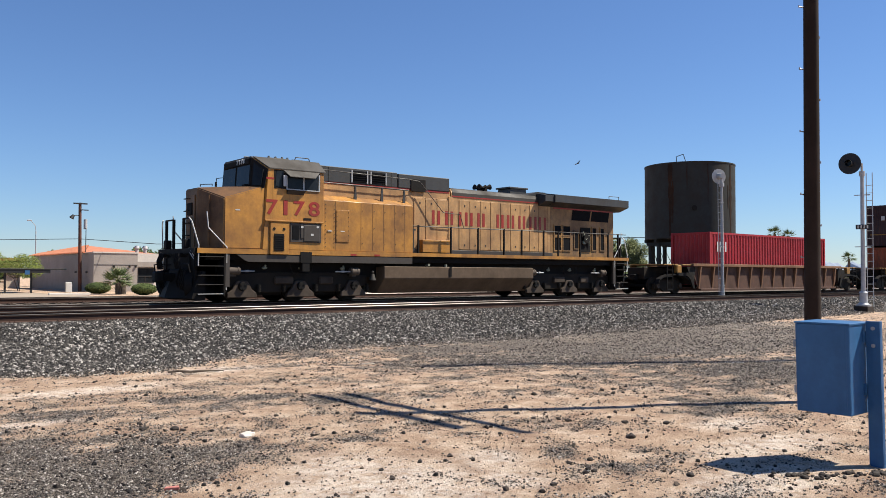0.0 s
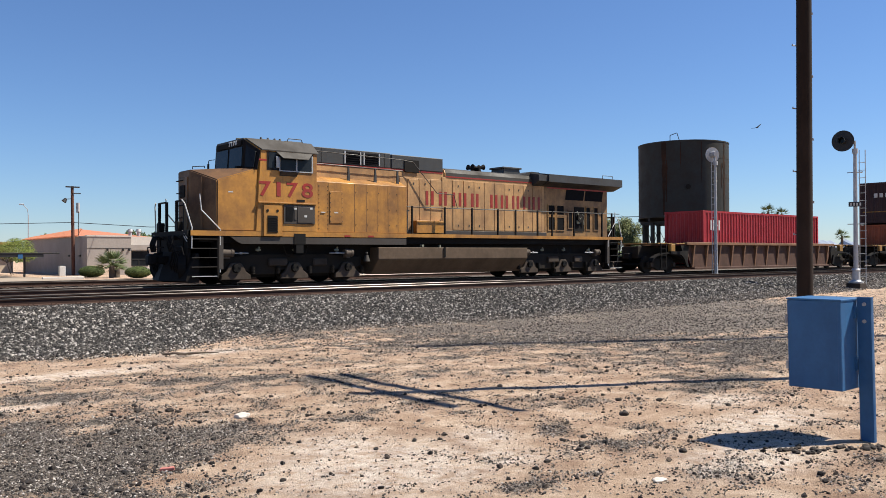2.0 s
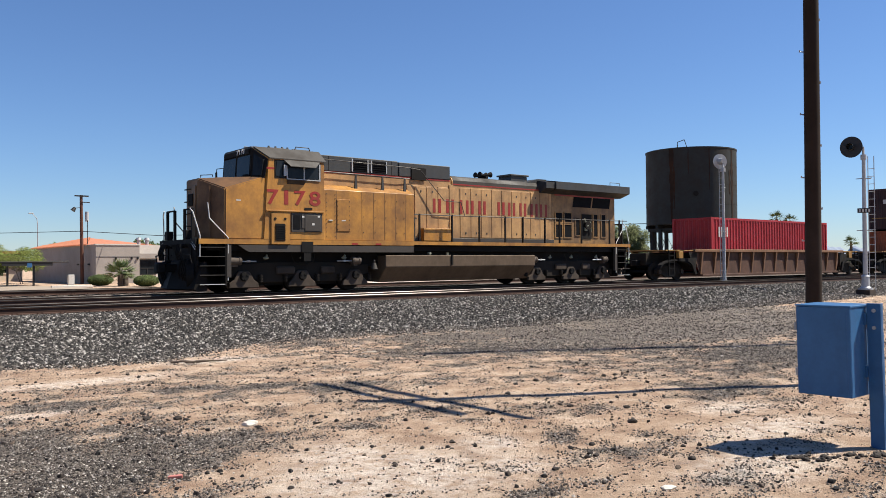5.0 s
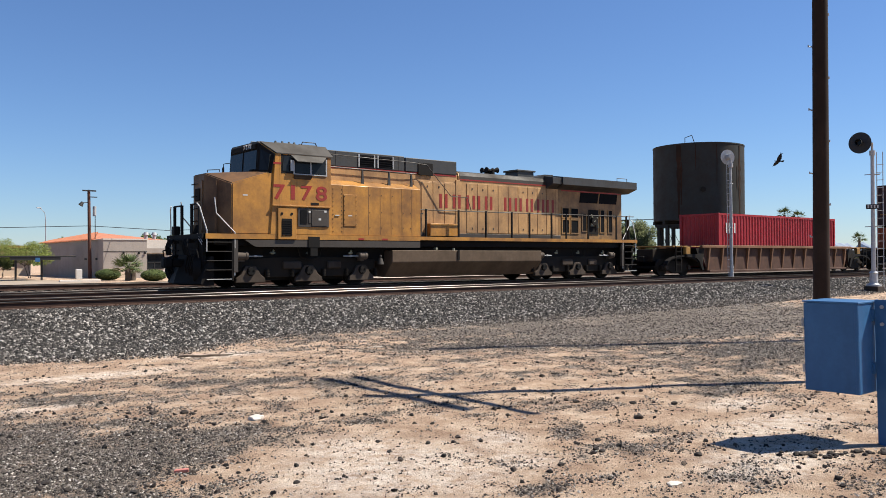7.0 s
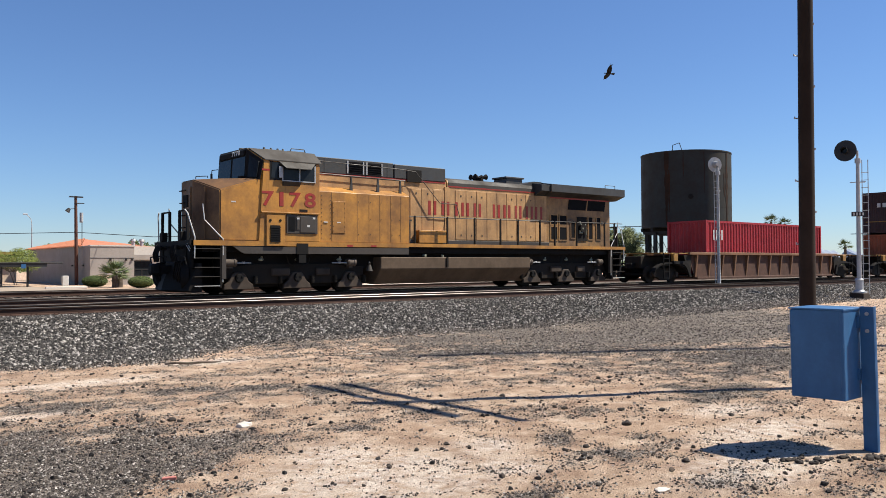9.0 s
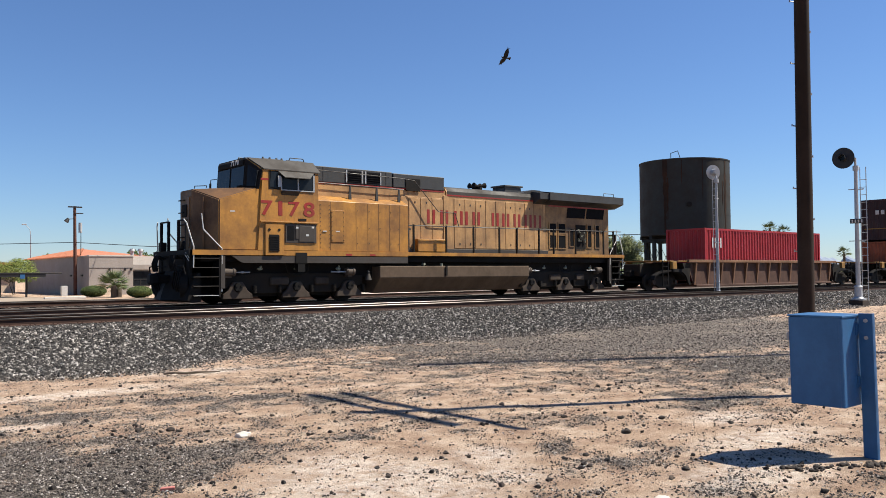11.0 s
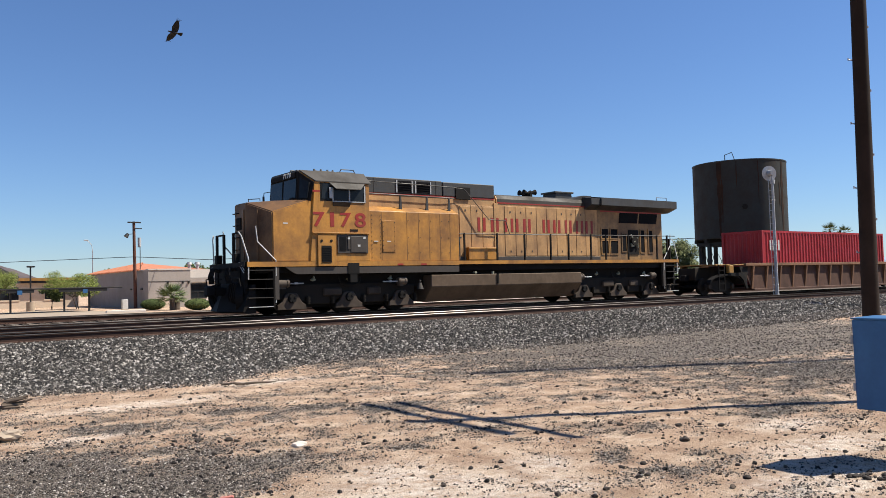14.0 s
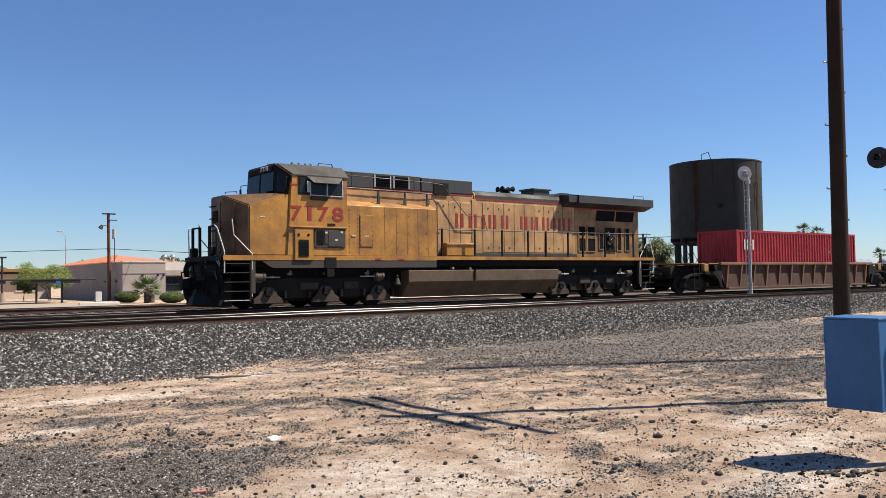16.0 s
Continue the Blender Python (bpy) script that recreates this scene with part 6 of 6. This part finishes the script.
def palm(at, h, size, seed, label, fronds=30, droop=1.0, trunk_r=0.22):
    rng = random.Random(seed)
    pm = thing("palm_tree", at, label, "palm tree")
    x, y, z = at
    bm = B()
    n = 8
    for i in range(n):
        rod(bm, (x, y, z + h * i / n - 0.05), (x, y, z + h * (i + 1) / n), trunk_r * 1.15, trunk_r * 0.85, 9)
    part("trunk", bm, M["bark"], pm)
    verts, faces = [], []
    for i in range(fronds):
        an = 2 * math.pi * rng.random()
        el = rng.uniform(-0.5, 1.4) * droop
        d = Vector((math.cos(an) * math.cos(el), math.sin(an) * math.cos(el), math.sin(el)))
        root = Vector((x, y, z + h))
        stem = root + d * size * 0.45
        side = d.orthogonal().normalized()
        side = side.lerp(d.cross(Vector((0, 0, 1))).normalized(), 0.8).normalized()
        for j in range(11):
            f = (j - 5) / 5
            tip = stem + (d * math.cos(f * 1.2) + side * math.sin(f * 1.2)) * size * 0.6 * rng.uniform(0.85, 1.1) - Vector((0, 0, 0.12 * size * abs(f)))
            w = (d.cross(side)).normalized() * 0.015 * size + side * 0.028 * size * math.cos(f) + d * 0.028 * size * math.sin(abs(f))
            k = len(verts)
            verts += [tuple(stem - w), tuple(stem + w), tuple(tip)]
            faces.append((k, k + 1, k + 2))
        k = len(verts)
        w = side * 0.02 * size
        verts += [tuple(root - w), tuple(root + w), tuple(stem)]
        faces.append((k, k + 1, k + 2))
    o = world_place(pm)
    ob = new("fronds", quick_mesh("fronds", [tuple(Vector(v) - o) for v in verts], faces, M["palm"]))
    ob.parent = pm
    return pm


hedge((20.5, 70.0, 0.0), 0.95, 0.5, 1)
hedge((22.3, 64.4, 0.0), 0.92, 0.48, 2)
palm((21.1, 66.9, 0.0), 1.0, 1.4, 3, "short fan palm with a shaggy trunk", 60, 0.85, 0.2)
palm((21.9, 68.3, 0.0), 0.75, 0.5, 14, "stump of a young palm beside the fan palm", 12, 0.6, 0.28)
tree("palo_verde_tree", (18.0, 85.5, 0), 3.6, 2.7, M["leaf"], 4, "feathery pale green palo verde tree", 13000, 0.055, 3)
tree("palo_verde_tree", (10.3, 84.0, 0), 4.3, 2.1, M["leaf"], 6, "feathery pale green palo verde tree", 10000, 0.055, 3)
tree("desert_tree", (15.6, 86.5, 0), 2.4, 1.1, M["leaf_dark"], 5, "small dark green tree beside the carport", 1800, 0.11, 2)
tree("desert_tree", (38.4, 107.6, 0), 5.2, 2.4, M["leaf_dark"], 7, "grey-green tree behind the locomotive nose", 2600, 0.17, 2)
tree("desert_tree", (31.0, 108.0, 0), 4.1, 1.2, M["leaf_dark"], 9, "dark tree above the roof line", 900, 0.16, 1)
tree("desert_tree", (64.2, 50.9, 0), 5.2, 2.0, M["leaf_tree"], 8, "round green tree behind the train", 24000, 0.08, 3)
tree("desert_tree", (26.5, 110.0, 0), 4.6, 2.0, M["leaf_dark"], 9, "dark tree above the roof line", 1200, 0.2, 1)
palm((216.5, 120.3, 0), 13.3, 2.5, 11, "tall distant fan palm", 34, 1.0, 0.4)
palm((219.5, 117.9, 0), 12.6, 2.3, 12, "tall distant fan palm", 34, 1.0, 0.4)
palm((334.0, 154.1, 0), 8.6, 3.2, 13, "distant round-headed fan palm", 44, 1.0, 0.5)


# ---- distance ----
def ridge(name, a, c, height, seed, color, label):
    """A far mountain range between two places."""
    a, c = Vector(a), Vector(c)
    n = 60
    verts, faces = [], []
    back = Vector((a.x, a.y, 0)).normalized() * 500
    for i in range(n + 1):
        p = a.lerp(c, i / n)
        h = height * (0.35 + 0.65 * abs(noise.fractal((i * 0.085 + seed, seed * 1.7, 0.3), 0.9, 2.1, 5)) * 1.6) * math.sin(math.pi * min(1, max(0, i / n)) * 0.96 + 0.06) ** 0.6
        verts += [(p.x, p.y, -20), (p.x + back.x * 0.4, p.y + back.y * 0.4, h * 0.55 + 6 * noise.noise((i * 0.7, seed, 2))), (p.x + back.x, p.y + back.y, h), (p.x + back.x * 2, p.y + back.y * 2, -20)]
    for i in range(n):
        for k in range(3):
            q = i * 4 + k
            faces.append((q, q + 4, q + 5, q + 1))
    mat = plain(name + "_rock", color, 0.95, 0, 0.25, 0.01)
    return tagged(new(name, quick_mesh(name, verts, faces, mat)), label, "mountains", kind="structure")


# the eastern range has distance haze mixed into its pale blue colour
ridge("mountains_east", (2700, 1700, 0), (3300, 1050, 0), 78, 2.3, (0.22, 0.26, 0.33), "hazy blue desert mountains on the horizon")
ridge("mountains_north", (-500, 3600, 0), (720, 3150, 0), 150, 4.1, (0.085, 0.065, 0.062), "brown desert mountains on the horizon")


def tree_line():
    rng = random.Random(31)
    verts, faces = [], []
    for i in range(9000):
        an = radians(rng.uniform(5, 80))
        d = rng.uniform(260, 520)
        h = rng.random() ** 1.5 * (2.0 + 3.5 * max(0, noise.noise((an * 14, 0, 0)) + 0.35))
        p = Vector((math.sin(an) * d, math.cos(an) * d, h))
        a = Vector((rng.gauss(0, 1), rng.gauss(0, 1), rng.gauss(0, 1))).normalized()
        c = a.orthogonal()
        s = rng.uniform(0.4, 1.0)
        k = len(verts)
        verts += [tuple(p - a * s), tuple(p + c * s * 0.6), tuple(p + a * s), tuple(p - c * s * 0.6)]
        faces.append((k, k + 1, k + 2, k + 3))
    tagged(new("scrub_line", quick_mesh("scrub_line", verts, faces, M["leaf_dark"])), "low dark green scrub and trees far off", "bushes", kind="stuff")


tree_line()


# ---- stones ----
def ballast():
    rng = np.random.default_rng(5)
    spots, sizes, low, low_sizes = [], [], [], []
    # near slope of the ballast, denser where the camera stands close
    n = 150000
    az = rng.uniform(radians(6), radians(73), n)
    y = rng.uniform(13.6, 21.0, n)
    x = y * np.tan(az)
    keep = (x < 66)
    for xx, yy in zip(x[keep], y[keep]):
        past = yy - foot_of_ballast(xx)
        if past < rng.uniform(-0.35, 0.15):
            continue
        s = 0.018 + 0.030 * rng.random() ** 1.4 + (0.012 if xx > 22 else 0.0)
        if past < 0.35 + 0.05 * max(0.0, xx - 8) + rng.uniform(-0.4, 0.4):
            s *= 0.7
            low.append((xx, yy, ground_height(xx, yy) + s * 0.3))
            low_sizes.append(s)
            continue
        spots.append((xx, yy, ground_height(xx, yy) + s * 0.3))
        sizes.append(s)
    # between and beyond the rails
    m = 22000
    xs, ys = rng.uniform(2, 62, m), rng.uniform(20.2, 30, m)
    for xx, yy in zip(xs, ys):
        s = rng.uniform(0.022, 0.05)
        spots.append((xx, yy, ground_height(xx, yy) + s * 0.2))
        sizes.append(s)
    scatter("ballast_fines", low, np.array(low_sizes), M["pebble"], "dark small stone spilled at the foot of the ballast", "gravel", 0.75, 13)
    scatter("ballast", spots, np.array(sizes), M["ballast"], "grey and white crushed stone ballast", "gravel", 0.75, 3)


ballast()


def pebbles():
    rng = np.random.default_rng(6)
    spots, sizes = [], []
    n = 560000
    d = 5.0 + 12.0 * rng.random(n) ** 1.25
    az = rng.uniform(radians(4), radians(76), n)
    for xx, yy in zip(d * np.sin(az), d * np.cos(az)):
        if yy > 15:
            continue
        g = gravel_amount(xx, yy)
        if rng.random() > 0.03 + 0.95 * max(0.0, g - 0.10) ** 1.2:
            continue
        s = 0.003 + 0.011 * rng.random() ** 2.4
        spots.append((xx, yy, ground_height(xx, yy) + s * 0.35))
        sizes.append(s)
    m = 110000
    d = 15.0 + 30.0 * rng.random(m)
    az = rng.uniform(radians(15), radians(76), m)
    for xx, yy in zip(d * np.sin(az), d * np.cos(az)):
        if not 6.0 < yy < 15.2 or rng.random() > 0.25 + gravel_amount(xx, yy):
            continue
        s = 0.006 + 0.02 * rng.random() ** 2
        spots.append((xx, yy, ground_height(xx, yy) + s * 0.35))
        sizes.append(s)
    scatter("pebbles", spots, np.array(sizes), M["pebble"], "dark loose pebbles strewn over dirt", "pebbles", 0.7, 4)
    spots, sizes = [], []
    for i in range(5200):
        dd = 4.8 + 10 * rng.random() ** 1.2
        a = rng.uniform(radians(4), radians(76))
        xx, yy = dd * math.sin(a), dd * math.cos(a)
        if yy > 14 or 0.6 * noise.noise((xx * 0.9, yy * 0.9, 4.0)) + 0.8 * gravel_amount(xx, yy) + rng.uniform(-0.4, 0.4) < 0.22:
            continue
        s = 0.006 + 0.024 * rng.random() ** 3
        spots.append((xx, yy, ground_height(xx, yy) + s * 0.3))
        sizes.append(s)
    scatter("dirt_clods", spots, np.array(sizes), M["clod"], "dark clods and rocks lying on dirt", "rocks", 0.75, 8, True)


pebbles()


def rock(at, r, mat, label, seed, name="rock", squash=0.6):
    bm = B()
    bmesh.ops.create_icosphere(bm, subdivisions=2, radius=r)
    for v in bm.verts:
        k = 1 + 0.35 * noise.noise(v.co / r * 1.3 + Vector((seed, seed, 0)))
        v.co = Vector((v.co.x * k * 1.25, v.co.y * k, v.co.z * k * squash))
    bmesh.ops.translate(bm, verts=bm.verts, vec=(at[0], at[1], ground_height(at[0], at[1]) + r * squash * 0.5))
    solo(name, bm, mat, label, "rock", at=(at[0], at[1], ground_height(at[0], at[1])))


rock((3.78, 7.87), 0.062, M["salt_stone"], "pale flat stone lying on dirt", 1.0)
rock((5.05, 3.67), 0.05, M["salt_stone"], "pale flat stone half sunk in dirt", 1.6, squash=0.25)
ROCKS = ((6.83, 5.4, 62), (3.32, 8.64, 50), (3.05, 8.83, 45), (2.85, 9.01, 32), (3.37, 8.54, 36), (9.25, 7.81, 42), (9.46, 7.78, 40), (8.17, 8.11, 46),
         (7.05, 6.45, 46), (7.47, 5.98, 42), (7.75, 5.63, 44), (4.79, 4.55, 34), (5.7, 4.96, 36), (7.11, 7.55, 44), (6.69, 10.4, 36), (8.2, 10.87, 34),
         (3.48, 7.4, 34), (2.96, 5.49, 30), (5.39, 4.65, 32), (5.88, 4.04, 40), (6.27, 4.4, 30), (7.86, 4.52, 32))
for i, (x, y, r) in enumerate(ROCKS):
    rock((x, y), r / 1350, M["dark_rock"], "dark rock lying on dirt", 2.0 + 1.7 * i, squash=0.72)
# loose lumps heaped round the foot of the blue post
for i in range(60):
    k = random.random()
    rock((6.55 + 0.85 * k + random.uniform(-0.06, 0.06), 3.50 - 0.5 * k + random.uniform(-0.09, 0.09)), random.uniform(0.010, 0.026), M["dark_rock"], "dark lump of rubble by the post", 40.0 + i, squash=0.8)

bm = B()
prism(bm, [(-0.055, -0.018), (0.06, -0.022), (0.05, 0.02), (-0.05, 0.016)], "z", 0.004, 0.028, 0.004)
bmesh.ops.transform(bm, matrix=pose(2.4, 6.3, ground_height(2.4, 6.3), 3, -4, -30), verts=bm.verts)
solo("plastic_scrap", bm, M["faded_red"], "faded red plastic scrap lying on gravel", "litter", at=(2.4, 6.3, ground_height(2.4, 6.3)))


def bag(x, y):
    bm = B()
    bmesh.ops.create_icosphere(bm, subdivisions=3, radius=0.11)
    for v in bm.verts:
        k = 1 + 0.45 * noise.noise(v.co * 16) + 0.2 * noise.noise(v.co * 40)
        v.co = Vector((v.co.x * k * 1.5, v.co.y * k, v.co.z * k * 0.6))
    bmesh.ops.translate(bm, verts=bm.verts, vec=(x, y, ground_height(x, y) + 0.05))
    solo("plastic_bag", bm, M["concrete"], "crumpled whitish plastic bag on the dirt", "litter", at=(x, y, ground_height(x, y)))


def stump(x, y):
    st = thing("broken_wood", (x, y, ground_height(x, y)), "splintered brown wood chunk lying on dirt", "wood")
    rng = random.Random(4)
    for k in range(6):
        bm = B()
        a = rng.uniform(-0.6, 0.6)
        p = Vector((x + rng.uniform(-0.1, 0.1), y + rng.uniform(-0.05, 0.05), ground_height(x, y) + 0.03 + 0.015 * k))
        q = p + Vector((math.cos(a) * 0.28, math.sin(a) * 0.28, rng.uniform(-0.02, 0.1)))
        rod(bm, p, q, rng.uniform(0.03, 0.05), 0.012, 6)
        part("splinter", bm, M["bark"], st)


def stick(name, spot, spans, mat, label):
    """Thin dry sticks lying on the dirt, each bent once."""
    x, y = spot
    st = thing(name, (x, y, ground_height(x, y)), label, "stick")
    for dx, dy, a, length, r in spans:
        p = Vector((x + dx, y + dy, ground_height(x + dx, y + dy) + r))
        q = p + Vector((math.cos(a) * length * 0.5, math.sin(a) * length * 0.5, 0.02))
        e = q + Vector((math.cos(a + 0.5) * length * 0.5, math.sin(a + 0.5) * length * 0.5, -0.02))
        bm = B()
        tube(bm, [p, q, e], r)
        part("twig", bm, mat, st)


stick("twig", (8.37, 12.82), ((0.0, 0.0, -0.4, 0.34, 0.009),), M["salt_stone"], "pale bent dry twig lying on dirt")
stick("dead_branch", (5.33, 13.55), ((0.0, 0.0, -0.5, 0.62, 0.016), (-0.2, 0.1, -0.8, 0.4, 0.02), (0.15, -0.1, -0.3, 0.55, 0.012)), M["bark"], "broken brown branches at the foot of the ballast")
bag(1.46, 10.5)
stump(1.8, 13.3)

# ---- soaring vulture ----
bird = thing("vulture", (88.8, 79.1, 17.5), "dark brown soaring vulture with fingered wings", "bird")
bird_at = Vector(bird.location)


def bird_part(name, bm):
    ob = new(name, mesh_of(name, bm, M["feather"]))
    ob.parent = bird
    return ob


bm = B()
ball(bm, (0, 0, 0), 0.34, 0.11, 0.10, 12, 8)
ball(bm, (0.36, 0, 0.02), 0.09, 0.05, 0.055, 8, 6)
rod(bm, (0.42, 0, 0.0), (0.48, 0, -0.02), 0.025, 0.008, 6)
bird_part("body", bm)
bm = B()
prism(bm, [(-0.26, -0.05), (-0.26, 0.05), (-0.62, 0.15), (-0.66, 0.0), (-0.62, -0.15)], "z", -0.015, 0.01)
bird_part("tail", bm)
for s in (-1, 1):
    bm = B()
    outline = [(0.18, 0.05), (0.26, 0.35), (0.20, 0.62), (0.10, 0.86), (-0.08, 0.82), (-0.22, 0.55), (-0.26, 0.3), (-0.24, 0.06)]
    top = [bm.verts.new((x, s * y, 0.02 + 0.22 * y)) for x, y in outline]
    bot = [bm.verts.new((x, s * y, -0.01 + 0.22 * y)) for x, y in outline]
    bm.faces.new(top)
    bm.faces.new(bot[::-1])
    for i in range(len(outline)):
        j = (i + 1) % len(outline)
        bm.faces.new((top[i], top[j], bot[j], bot[i]))
    for k in range(5):
        x = 0.09 - 0.045 * k
        dx = 0.02 - 0.05 * k
        rod(bm, (x, s * 0.82, 0.19), (x + dx, s * (1.02 - 0.03 * k), 0.26), 0.02, 0.008, 5)
    bmesh.ops.recalc_face_normals(bm, faces=bm.faces)
    bird_part("wing", bm)

# seconds, place, bank in degrees
FLIGHT = [
    (0, 133.2, 118.7, 25.5, 35), (0.5, 132.2, 106.1, 24.6, 40), (1, 130.4, 94.0, 23.6, 40), (1.5, 126.8, 81.2, 22.9, 35),
    (2, 122.2, 69.7, 21.8, 25), (2.5, 118.2, 59.7, 20.1, 20), (3, 114.3, 52.1, 19.4, 20), (3.5, 110.7, 47.1, 18.8, 30),
    (4.2, 106.5, 39.0, 16.9, 40), (5.2, 100.2, 35.1, 13.7, 45), (6.3, 90.6, 39.6, 11.1, 45), (6.5, 88.0, 41.3, 10.6, 45),
    (7, 81.5, 45.9, 11.7, 40), (7.5, 75.3, 48.2, 15.7, 40), (8, 69.9, 49.0, 18.8, 40), (8.5, 66.3, 50.2, 19.4, 35),
    (9.6, 59.4, 53.3, 21.5, 40), (10.8, 54.6, 55.8, 22.4, 45), (11.2, 51.8, 55.7, 20.9, 40), (11.6, 47.5, 55.2, 18.7, 20),
    (12, 42.5, 55.1, 16.8, 35), (12.4, 36.6, 55.1, 16.3, 55), (12.8, 30.6, 55.4, 16.7, 40), (13.2, 26.2, 56.3, 17.7, 10),
    (13.5, 23.0, 56.5, 18.1, 5), (13.8, 20.1, 56.2, 19.0, 25), (14, 17.9, 55.7, 19.2, 40), (14.2, 15.7, 55.1, 19.3, 25),
    (14.5, 12.1, 54.9, 19.4, 10), (15, 7.7, 54.5, 20.2, 10), (16, 1.5, 54.2, 20.8, 10)]


def motions():
    rows = []
    for i, (t, x, y, z, bank) in enumerate(FLIGHT):
        a, c = FLIGHT[max(0, i - 1)], FLIGHT[min(len(FLIGHT) - 1, i + 1)]
        head = math.degrees(math.atan2(c[2] - a[2], c[1] - a[1]))
        rows.append((t, Matrix.Translation((x, y, z)) @ Matrix.Rotation(radians(head), 4, "Z") @ Matrix.Rotation(radians(bank), 4, "X")))
    walk(bird, rows)


motions()
